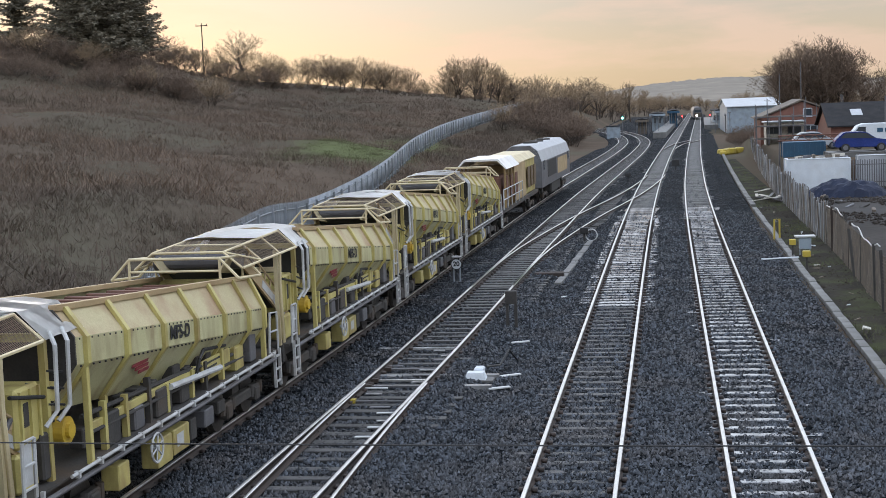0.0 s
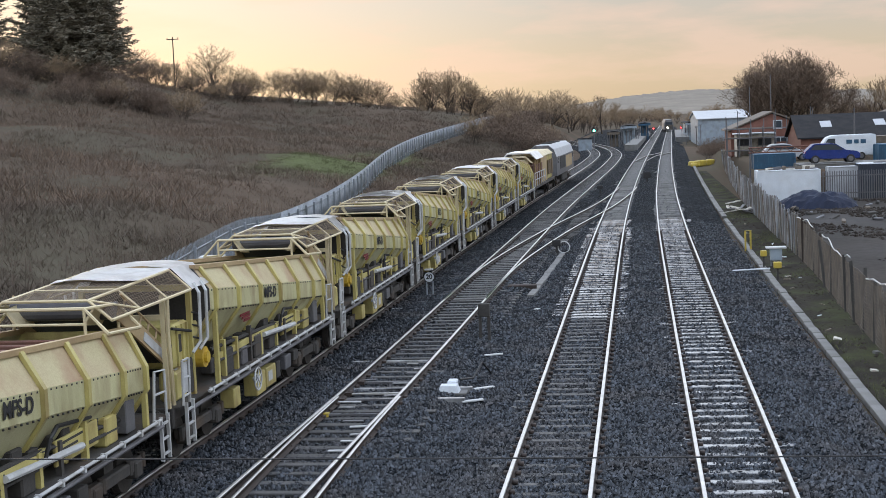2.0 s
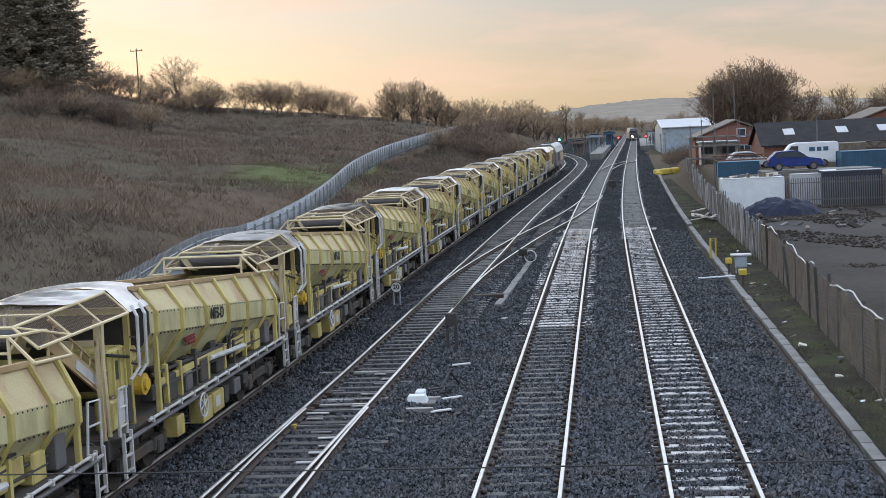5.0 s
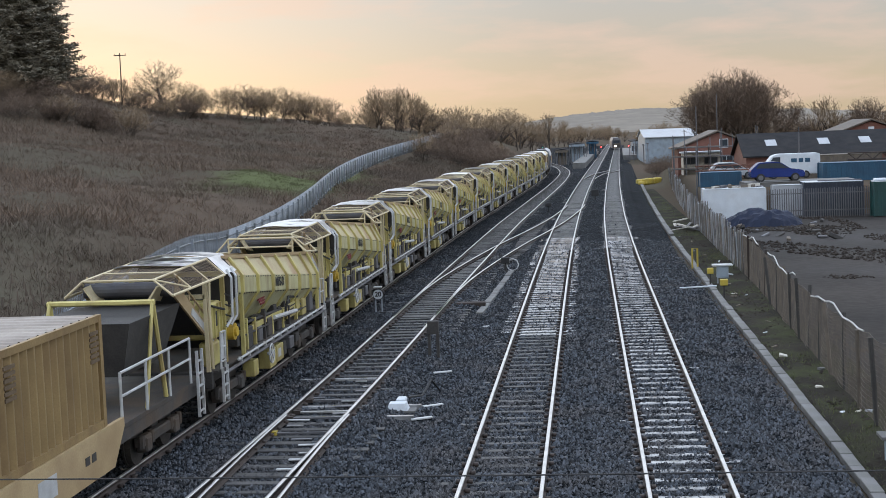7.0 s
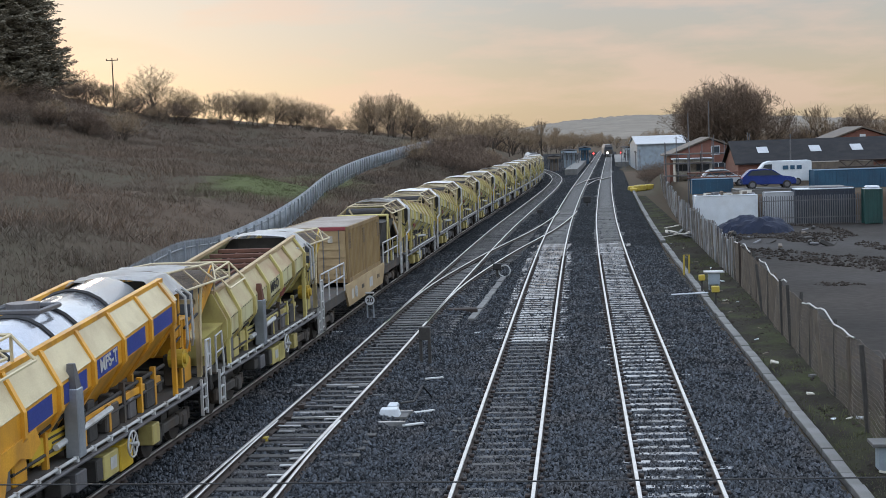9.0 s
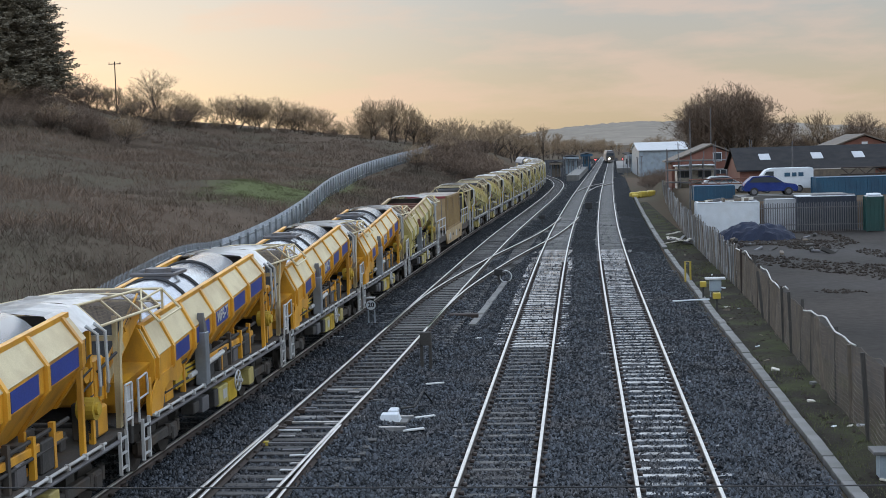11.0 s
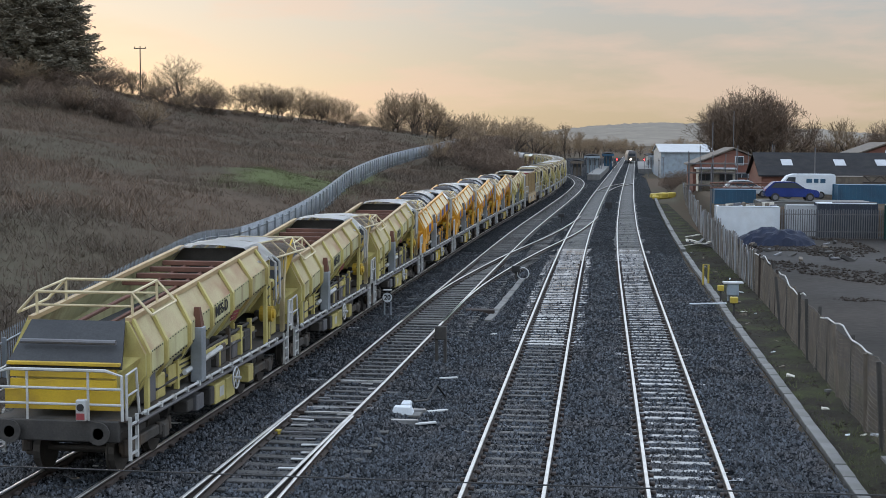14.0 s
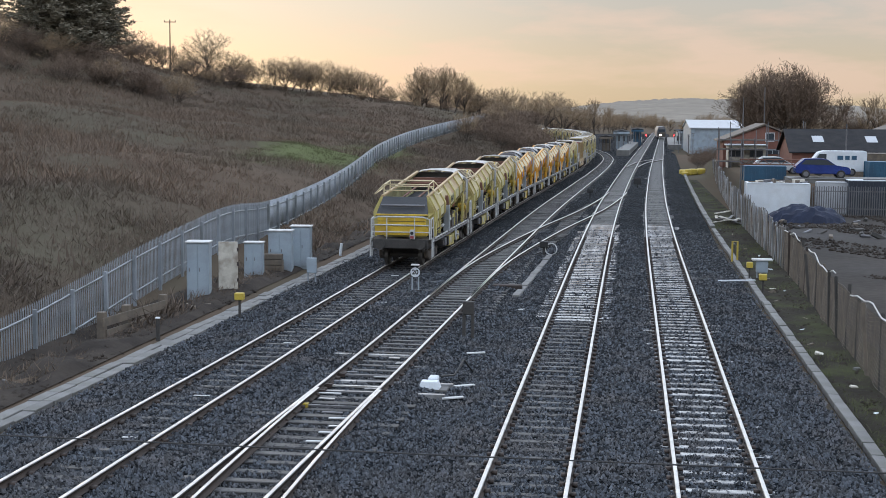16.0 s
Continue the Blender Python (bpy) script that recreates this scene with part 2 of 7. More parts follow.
M["bluesheet"] = mat("blue_sheet", (0.010, 0.017, 0.042), (0.007, 0.011, 0.028), 1.5, 0.6, 0, 0.5, 6, spec=0.25)
M["tealbox"] = mat("teal_container_paint", (0.02, 0.085, 0.15), (0.018, 0.06, 0.11), 1.0, 0.55, 0, 0.1, 10)
M["darkblue"] = mat("navy_container_paint", (0.022, 0.03, 0.05), (0.016, 0.022, 0.036), 1.0, 0.55, 0, 0.1, 10)
M["green"] = mat("green_plastic", (0.012, 0.06, 0.055), (0.01, 0.045, 0.042), 1.0, 0.5, 0, 0.03, 10)
M["bark"] = mat("bare_bark", (0.075, 0.055, 0.04), (0.05, 0.038, 0.03), 2.0, 0.9, 0, 0.2, 20)
M["twig"] = mat("bare_twigs", (0.29, 0.21, 0.13), (0.22, 0.16, 0.105), 0.6, 0.9, 0, 0, 20, rnd=0.3, island=True)
M["darktwig"] = mat("dark_twigs", (0.17, 0.118, 0.082), (0.12, 0.086, 0.062), 0.6, 0.9, 0, 0, 20, rnd=0.3, island=True)
# needle colour raised to hold the haze in front of the firs
M["needle"] = mat("hazed_fir_needles", (0.20, 0.175, 0.125), (0.16, 0.145, 0.105), 0.6, 0.85, 0, 0, 20, rnd=0.4, island=True)
M["scrub"] = mat("dead_scrub", (0.170, 0.122, 0.088), (0.085, 0.066, 0.050), 0.06, 0.95, 0, 0, 20, (0.125, 0.105, 0.072), 0.5, 0.12, 0.25, island=True, world_space=True)
M["grassblade"] = mat("winter_grass", (0.105, 0.118, 0.045), (0.085, 0.086, 0.036), 0.3, 0.9, 0, 0, 20, (0.085, 0.072, 0.045), 0.5, 0.3, 0.3, island=True, world_space=True)
# lightened base colour holds the haze of distance
M["hill"] = mat("far_hill_with_haze", (0.27, 0.24, 0.20), (0.225, 0.20, 0.17), 0.02, 1.0, 0, 0, 0.03, spec=0.0)
M["cable"] = mat("black_cable", (0.012, 0.012, 0.013), (0.02, 0.02, 0.02), 3.0, 0.5, 0, 0, 20)
M["yellowplastic"] = mat("yellow_plastic", (0.48, 0.36, 0.05), (0.38, 0.29, 0.05), 2.0, 0.5, 0, 0.03, 20, (0.2, 0.15, 0.08), 0.3)
M["yard"] = mat("wet_yard", (0.036, 0.029, 0.024), (0.016, 0.0135, 0.011), 0.12, 0.85, 0, 0.6, 3.0, (0.048, 0.046, 0.046), 0.7, 0.07, spec=0.2, world_space=True)
M["lampwhite"] = glow("headlamp", (1.0, 0.9, 0.7), 12)
M["lampred"] = glow("red_aspect", (1.0, 0.05, 0.05), 8)
M["lampgreen"] = glow("green_aspect", (0.2, 1.0, 0.7), 6)


# ---- mesh tools ----
def part(name, bm, material, parent=None, label="", kind=""):
    me = bpy.data.meshes.new(name)
    bm.normal_update()
    bm.to_mesh(me)
    bm.free()
    me.materials.append(M[material])
    ob = new(name, me)
    ob.parent = parent
    return tagged(ob, label, kind=kind)


def from_arrays(name, verts, faces, material, parent=None, label="", category="", kind="", smooth=False):
    """A mesh from generated arrays of points and equal-sided faces."""
    verts, faces = np.asarray(verts, np.float32), np.asarray(faces, np.int32)
    me = bpy.data.meshes.new(name)
    k = faces.shape[1]
    me.vertices.add(len(verts))
    me.vertices.foreach_set("co", verts.ravel())
    me.loops.add(faces.size)
    me.loops.foreach_set("vertex_index", faces.ravel())
    me.polygons.add(len(faces))
    me.polygons.foreach_set("loop_start", np.arange(0, faces.size, k, dtype=np.int32))
    if smooth:
        me.polygons.foreach_set("use_smooth", np.ones(len(faces), bool))
    me.update(calc_edges=True)
    me.validate()
    me.materials.append(M[material])
    ob = new(name, me)
    ob.parent = parent
    return tagged(ob, label, category, kind=kind)


def empty(name, m=None, label="", category="", group=""):
    ob = new(name)
    ob.empty_display_size = 0.2
    if m is not None:
        ob.matrix_basis = m
    return tagged(ob, label, category, group)


def box(bm, x0, x1, y0, y1, z0, z1, bevel=0.0):
    c = Matrix.Translation(((x0 + x1) / 2, (y0 + y1) / 2, (z0 + z1) / 2)) @ Matrix.Diagonal((abs(x1 - x0), abs(y1 - y0), abs(z1 - z0), 1))
    r = bmesh.ops.create_cube(bm, size=1, matrix=c)
    if bevel:
        edges = list({e for v in r["verts"] for e in v.link_edges})
        bmesh.ops.bevel(bm, geom=edges, offset=bevel, segments=1, affect="EDGES")
    return bm


def B(*a, bevel=0.0):
    return box(bmesh.new(), *a, bevel=bevel)


def rod(bm, p, q, r, seg=8, r2=None):
    p, q = Vector(p), Vector(q)
    d = q - p
    m = Matrix.Translation((p + q) / 2) @ d.to_track_quat("Z", "Y").to_matrix().to_4x4()
    bmesh.ops.create_cone(bm, cap_ends=True, segments=seg, radius1=r, radius2=r if r2 is None else r2, depth=d.length, matrix=m)
    return bm


def tube(bm, pts, r, seg=6):
    """One continuous bent tube through the points."""
    pts = [Vector(p) for p in pts]
    rings, n = [], len(pts)
    side = None
    for i, p in enumerate(pts):
        d = (pts[min(i + 1, n - 1)] - pts[max(i - 1, 0)]).normalized()
        if side is None:
            side = d.orthogonal().normalized()
        side = (side - d * side.dot(d)).normalized()
        up = d.cross(side)
        rings.append([bm.verts.new(p + (side * math.cos(2 * math.pi * k / seg) + up * math.sin(2 * math.pi * k / seg)) * r) for k in range(seg)])
    for a, b in zip(rings, rings[1:]):
        for k in range(seg):
            bm.faces.new((a[k], a[(k + 1) % seg], b[(k + 1) % seg], b[k]))
    bm.faces.new(rings[0][::-1])
    bm.faces.new(rings[-1])
    return bm


def prism(bm, poly, a, b, axis="y"):
    """A closed polygon, given in the two other axes, pushed from a to b along the axis."""
    def at(u, v, w):
        return {"y": (u, w, v), "x": (w, u, v), "z": (u, v, w)}[axis]
    p = [bm.verts.new(at(u, v, a)) for u, v in poly]
    q = [bm.verts.new(at(u, v, b)) for u, v in poly]
    bm.faces.new(p)
    bm.faces.new(q[::-1])
    n = len(poly)
    for i in range(n):
        bm.faces.new((p[i], q[i], q[(i + 1) % n], p[(i + 1) % n]))
    bmesh.ops.recalc_face_normals(bm, faces=bm.faces[:])
    return bm


def loft(bm, s0, s1, cap=True):
    """Two equal point rings joined by quads."""
    p, q = [bm.verts.new(v) for v in s0], [bm.verts.new(v) for v in s1]
    n = len(p)
    for i in range(n):
        bm.faces.new((p[i], p[(i + 1) % n], q[(i + 1) % n], q[i]))
    if cap:
        bm.faces.new(p[::-1])
        bm.faces.new(q)
    bmesh.ops.recalc_face_normals(bm, faces=bm.faces[:])
    return bm


def ring(bm, c, r, t, axis="x", seg=16, n2=5):
    """A torus round the axis at c."""
    rings = []
    for i in range(seg):
        w = 2 * math.pi * i / seg
        row = []
        for k in range(n2):
            e = 2 * math.pi * k / n2
            q, h = r + t * math.cos(e), t * math.sin(e)
            row.append(bm.verts.new((c[0] + h, c[1] + q * math.cos(w), c[2] + q * math.sin(w)) if axis == "x" else (c[0] + q * math.cos(w), c[1] + h, c[2] + q * math.sin(w))))
        rings.append(row)
    for i in range(seg):
        a, b = rings[i], rings[(i + 1) % seg]
        for k in range(n2):
            bm.faces.new((a[k], a[(k + 1) % n2], b[(k + 1) % n2], b[k]))
    bmesh.ops.recalc_face_normals(bm, faces=bm.faces[:])
    return bm


def lettering(text, size, material, parent, m, label=""):
    cu = bpy.data.curves.new("lettering", "FONT")
    cu.body, cu.size, cu.align_x, cu.align_y, cu.extrude, cu.offset = text, size, "CENTER", "CENTER", 0.003, size * 0.03
    tmp = bpy.data.objects.new("lettering_curve", cu)
    me = bpy.data.meshes.new_from_object(tmp)
    bpy.data.objects.remove(tmp)
    me.materials.clear()
    me.materials.append(M[material])
    ob = new("lettering", me)
    ob.parent = parent
    ob.matrix_basis = m
    return tagged(ob, label)


# ---- plan of the line ----
def spline(knots):
    ys, xs = [k[0] for k in knots], [k[1] for k in knots]
    n = len(ys)
    m = [0.0] * n
    for i in range(n):
        a, b = max(i - 1, 0), min(i + 1, n - 1)
        m[i] = (xs[b] - xs[a]) / (ys[b] - ys[a])

    def f(y):
        if y <= ys[0]:
            return xs[0] + m[0] * (y - ys[0])
        if y >= ys[-1]:
            return xs[-1] + m[-1] * (y - ys[-1])
        i = max(j for j in range(n - 1) if ys[j] <= y)
        h = ys[i + 1] - ys[i]
        t = (y - ys[i]) / h
        return (2 * t**3 - 3 * t**2 + 1) * xs[i] + (t**3 - 2 * t**2 + t) * h * m[i] + (3 * t**2 - 2 * t**3) * xs[i + 1] + (t**3 - t**2) * h * m[i + 1]
    return f


line_2 = spline([(0, -6.95), (21, -6.75), (36, -6.45), (63, -6.15), (95, -5.65), (121, -4.95), (165, -3.75), (195, -3.3), (215, -3.4), (238, -4.4), (265, -6.6), (300, -11), (350, -21), (430, -42)])


def line_1(y):
    return line_2(y) - 3.38


line_4 = spline([(0, 1.70), (60, 1.70), (85, 1.82), (112, 2.15), (175, 3.4), (363, 8.0), (700, 16.3)])


def line_3(y):
    return line_4(y) - 3.42


line_x = spline([(40, -6.4), (55, -6.2), (62.5, -5.85), (76.8, -4.6), (95.6, -2.5), (113, -1.2), (122, -0.85)])
line_y = spline([(178, 0.2), (187, 0.8), (200, 2.0), (213, 4.2), (222, 4.6)])


def smooth(a, b, x):
    t = min(max((x - a) / (b - a), 0), 1)
    return t * t * (3 - 2 * t)


def land(x, y):
    """Height of the ground: rail bed flat, hillside rising to the west, yard terrace to the east."""
    z = -0.42
    far = smooth(330, 520, y)
    if x < -15.2:
        d = -x - 15.2
        hill = 0.40 * d**0.76 + 3.4 * smooth(185, 262, y) * smooth(-26, -46, x)
        hill *= 1 - 0.65 * far
        hill = min(hill, 15 + 0.004 * d)
        z += hill * smooth(0, 3, d)
        # knoll under the conifers, cutting bank up to the end of the fence, hummocks
        z += 6.6 * math.exp(-((x + 88) / 17) ** 2 - ((y - 200) / 34) ** 2)
        z += 2.8 * smooth(185, 248, y) * smooth(-15.2, -24, x) * smooth(-46, -30, x) * (1 - far)
        z += (noise.noise((x * 0.06, y * 0.05, 0)) * 0.9 + noise.noise((x * 0.2, y * 0.16, 3)) * 0.42) * smooth(3, 14, d) + 0.16 * noise.noise((x * 0.6, y * 0.5, 8)) * smooth(3, 8, d)
    elif x < -12.6:
        z += 0.25 * smooth(-12.6, -14.5, x) + 0.18 * noise.noise((x * 0.8, y * 0.5, 1)) * smooth(-13.6, -15, x)
    if x > 6.2:
        z += 0.15 * smooth(6.2, 8, x) + 1.95 * (1 - smooth(160, 185, y)) * smooth(8.6, 9.6, x) * smooth(99.2, 100.2, y)
        z += 0.05 * noise.noise((x * 0.3, y * 0.3, 5)) * smooth(6.2, 9, x)
    return z


# ---- ground ----
def ground_material():
    m = mat("hill_ground", (0.110, 0.082, 0.060), (0.050, 0.040, 0.031), 0.05, 0.95, 0, 0.8, 1.5, (0.115, 0.105, 0.072), 0.6, 0.05, spec=0.03, world_space=True)
    n, l = m.node_tree.nodes, m.node_tree.links
    b = n["Principled BSDF"]
    old = b.inputs["Base Color"].links[0].from_socket
    geo = n.new("ShaderNodeNewGeometry")
    # grassy clearing on the slope
    mp = n.new("ShaderNodeVectorMath")
    mp.operation = "SUBTRACT"
    mp.inputs[1].default_value = (-28.5, 134, 3)
    l.new(geo.outputs["Position"], mp.inputs[0])
    sc = n.new("ShaderNodeVectorMath")
    sc.operation = "MULTIPLY"
    sc.inputs[1].default_value = (1 / 6.5, 1 / 32, 0.0)
    l.new(mp.outputs[0], sc.inputs[0])
    ln = n.new("ShaderNodeVectorMath")
    ln.operation = "LENGTH"
    l.new(sc.outputs[0], ln.inputs[0])
    ns = n.new("ShaderNodeTexNoise")
    ns.inputs["Scale"].default_value, ns.inputs["Detail"].default_value = 0.3, 8
    l.new(geo.outputs["Position"], ns.inputs["Vector"])
    ad = n.new("ShaderNodeMath")
    ad.operation = "ADD"
    l.new(ln.outputs["Value"], ad.inputs[0])
    l.new(ns.outputs[0], ad.inputs[1])
    mr = n.new("ShaderNodeMapRange")
    mr.inputs["From Min"].default_value, mr.inputs["From Max"].default_value = 1.65, 1.05
    l.new(ad.outputs[0], mr.inputs["Value"])
    x = n.new("ShaderNodeMix")
    x.data_type = "RGBA"
    x.inputs["B"].default_value = (0.098, 0.110, 0.050, 1)
    l.new(mr.outputs[0], x.inputs["Factor"])
    l.new(old, x.inputs["A"])
    l.new(x.outputs["Result"], b.inputs["Base Color"])
    return m


M["ground"] = ground_material()
gx = sorted({*np.concatenate([np.arange(-17, 12, 0.6), np.arange(-120, -17, 2.0), np.arange(12, 60, 2.5), [-3000, -1500, -800, -450, -300, -220, -170, -140, 80, 110, 160, 250, 400, 800, 1500, 3000]]).round(2).tolist()})
gy = sorted({*np.concatenate([np.arange(5, 160, 1.6), np.arange(160, 340, 3.5), np.arange(340, 620, 12), [99.2, 99.5, 99.9, 100.2, -400, -100, -40, -15, 700, 900, 1300, 2000, 3000, 4500]]).round(2).tolist()})
gv = [(x, y, land(x, y)) for y in gy for x in gx]
nx = len(gx)
gf = [(j * nx + i, j * nx + i + 1, (j + 1) * nx + i + 1, (j + 1) * nx + i) for j in range(len(gy) - 1) for i in range(nx - 1)]
ground = from_arrays("ground", gv, gf, "ground", label="brown winter hillside and bare soil beside the railway", category="ground", kind="structure", smooth=True)

# mossy soil in the east cess, dark turned earth in the west one
def soil_strip(name, x0, x1, y0, y1, nx_, ny_, material, label, lump):
    sx, sy = np.linspace(x0, x1, nx_), np.linspace(y0, y1, ny_)
    v = [(x, y, land(x, y) + 0.03 + (lump * abs(noise.noise((x * 2.1, y * 1.7, 4))) + 0.5 * lump * noise.noise((x * 0.9, y * 0.5, 6))) * smooth(0, 0.12, (x - x0) / (x1 - x0)) * smooth(1, 0.88, (x - x0) / (x1 - x0))) for y in sy for x in sx]
    f = [(j * nx_ + i, j * nx_ + i + 1, (j + 1) * nx_ + i + 1, (j + 1) * nx_ + i) for j in range(ny_ - 1) for i in range(nx_ - 1)]
    from_arrays(name, v, f, material, label=label, category="soil", kind="structure", smooth=True)


M["moss"] = mat("mossy_soil", (0.030, 0.026, 0.019), (0.016, 0.014, 0.011), 0.9, 0.95, 0, 0.9, 9.0, (0.052, 0.060, 0.022), 0.75, 0.55, spec=0.1, world_space=True)
M["earth"] = mat("turned_earth", (0.046, 0.038, 0.032), (0.024, 0.020, 0.017), 1.1, 0.95, 0, 0.9, 8.0, (0.075, 0.062, 0.05), 0.5, 0.5, spec=0.1, world_space=True)
soil_strip("cess_soil_east", 5.14, 7.25, 20, 150, 14, 240, "moss", "dark mossy soil beside the main line", 0.10)
soil_strip("cess_soil_west", -16.6, -13.9, 20, 95, 16, 160, "earth", "dark turned earth between trough and fence", 0.24)

# yard surface east of the fence
yx, yy = np.linspace(7.2, 40, 24), np.linspace(20, 99, 40)
yv = [(x, y, land(x, y) + 0.03 + 0.03 * noise.noise((x * 0.5, y * 0.5, 0))) for y in yy for x in yx]
yf = [(j * 24 + i, j * 24 + i + 1, (j + 1) * 24 + i + 1, (j + 1) * 24 + i) for j in range(39) for i in range(23)]
from_arrays("yard_pavement", yv, yf, "yard", label="wet muddy tarmac yard with puddles", category="pavement", kind="structure", smooth=True)


# ---- ballast bed ----
def bed_height(x, y):
    z = -0.27 + 0.05 * noise.noise((x * 1.2, y * 0.7, 0)) + 0.04 * noise.noise((x * 4, y * 4, 2))
    best, who = min((abs(x - f(y)), k) for k, f in ((1, line_1), (2, line_2), (3, line_3), (4, line_4)))
    z += 0.125 * smooth(2.1, 1.5, best)
    if best < 0.72:
        z = {4: -0.186, 2: -0.205, 1: -0.178, 3: -0.19 if y > 43.5 else -0.186}[who] + 0.045 * noise.noise((x * 4, y * 4, 2))
    elif best < 0.9:
        z -= 0.04
    elif who == 3 and 44 < y < 80 and best < 1.35:
        z = -0.172 + 0.05 * noise.noise((x * 4, y * 4, 2))
    # heaped shoulder beside the main lines
    for c in (line_4(y) - 1.75, line_4(y) + 1.75):
        z += 0.09 * math.exp(-((x - c) / 0.35) ** 2)
    return z


bx = np.linspace(-13.0, 4.75, 150)
by = np.concatenate([np.arange(6, 60, 0.5), np.arange(60, 160, 2.0), np.arange(160, 560, 8.0)])
bv = []
for y in by:
    left = min(-13.0 + 0.02 * max(y - 45, 0), line_1(y) - 2.1) if y < 200 else line_1(y) - 2.4
    right = 4.75 if y < 70 else line_4(y) + 2.95 + 0.2 * smooth(70, 88, y)
    for k in range(150):
        x = left + (right - left) * k / 149
        edge = min(k, 149 - k)
        bv.append((x, y, bed_height(x, y) - (0.13 if edge == 0 else 0)))
bf = [(j * 150 + i, j * 150 + i + 1, (j + 1) * 150 + i + 1, (j + 1) * 150 + i) for j in range(len(by) - 1) for i in range(149)]
bed = from_arrays("ballast_bed", bv, bf, "ballast", label="dark grey stone ballast bed under the tracks", category="ballast", kind="structure")


# ---- tracks ----
RAIL = [(-0.070, -0.155), (0.070, -0.155), (0.070, -0.145), (0.010, -0.125), (0.010, -0.045), (0.036, -0.035), (0.036, -0.002), (-0.036, -0.002), (-0.036, -0.035), (-0.010, -0.045), (-0.010, -0.125), (-0.070, -0.145)]


def sweep(f, side, y0, y1, profile, step=2.5):
    ys = np.arange(y0, y1 + 0.01, step if y1 - y0 < 250 else 4.0)
    v, q, n = [], [], len(profile)
    for y in ys:
        s = (f(y + 0.5) - f(y - 0.5))
        k = 1 / math.hypot(1, s)
        cx, cy = f(y) + side * k, y - side * s * k
        v += [(cx + px * k, cy - px * s * k, pz) for px, pz in profile]
    for j in range(len(ys) - 1):
        q += [(j * n + i, j * n + (i + 1) % n, (j + 1) * n + (i + 1) % n, (j + 1) * n + i) for i in range(n)]
    return v, q


def lay_rail(f, side, y0, y1, parent):
    v, q = sweep(f, side, y0, y1, RAIL)
    rail = from_arrays("rail", v, q, "railside", parent)
    v, q = sweep(f, side, y0, y1, [(-0.039, -0.030), (-0.036, -0.002), (-0.030, 0.0025), (0.030, 0.0025), (0.036, -0.002), (0.039, -0.030)])
    from_arrays("running_surface", v, q, "railtop", rail, "polished steel rail head")
    return rail


def sleeper_mesh(name, length, width, material, hump=False):
    bm = bmesh.new()
    box(bm, -length / 2, length / 2, -width / 2, width / 2, -0.30, -0.158, bevel=0.015)
    me = bpy.data.meshes.new(name)
    bm.to_mesh(me)
    bm.free()
    me.materials.append(M[material])
    return me


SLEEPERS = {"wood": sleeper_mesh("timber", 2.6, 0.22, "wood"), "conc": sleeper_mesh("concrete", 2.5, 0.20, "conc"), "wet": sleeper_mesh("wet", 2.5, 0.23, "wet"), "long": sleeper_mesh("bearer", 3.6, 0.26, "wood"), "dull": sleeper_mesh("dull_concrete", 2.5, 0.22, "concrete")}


def chair_verts(x, y, s):
    """Rail chair with its clip on both sides of the rail foot."""
    out = []
    for a, b in ((-0.16, -0.06), (0.06, 0.16)):
        out.append((x + a, x + b, y - 0.07, y + 0.07, -0.16, -0.10))
    return out


def boxes_arrays(boxes):
    v, q = [], []
    for x0, x1, y0, y1, z0, z1 in boxes:
        k = len(v)
        v += [(x0, y0, z0), (x1, y0, z0), (x1, y1, z0), (x0, y1, z0), (x0, y0, z1), (x1, y0, z1), (x1, y1, z1), (x0, y1, z1)]
        q += [(k, k + 3, k + 2, k + 1), (k + 4, k + 5, k + 6, k + 7), (k, k + 1, k + 5, k + 4), (k + 1, k + 2, k + 6, k + 5), (k + 2, k + 3, k + 7, k + 6), (k + 3, k, k + 4, k + 7)]
    return v, q


def track(name, label, f, y0, y1, kinds, step, near, rails=True):
    t = empty(name, label=label, category="track")
    t["kind"] = "structure"
    for s in (-0.7525, 0.7525):
        lay_rail(f, s, y0, y1, t)
    rest, chairs = [], []
    y = y0 + 1
    rng = random.Random(name)
    while y < y1:
        kind = kinds(y)
        slope = f(y + 0.5) - f(y - 0.5)
        if y < near:
            ob = new("sleeper", SLEEPERS[kind])
            ob.parent = t
            ob.matrix_basis = pose(f(y) + rng.uniform(-0.03, 0.03), y, rng.uniform(-0.012, 0.008), rng.uniform(-2, 2), 0, -math.degrees(math.atan(slope)) + rng.uniform(-0.8, 0.8))
            if y < 75:
                for s in (-0.7525, 0.7525):
                    chairs += chair_verts(f(y) + s, y, s)
        else:
            rest.append((f(y) - 1.25, f(y) + 1.25, y - 0.12, y + 0.12, -0.30, -0.16))
        y += step * rng.uniform(0.97, 1.03)
    if rest:
        v, q = boxes_arrays(rest)
        from_arrays("far_sleepers", v, q, "concrete" if name in ("track_3", "track_4") else "wood", t, kind="stuff")
    v, q = boxes_arrays(chairs)
    if v:
        from_arrays("rail_chairs", v, q, "railside", t, kind="stuff")
    return t


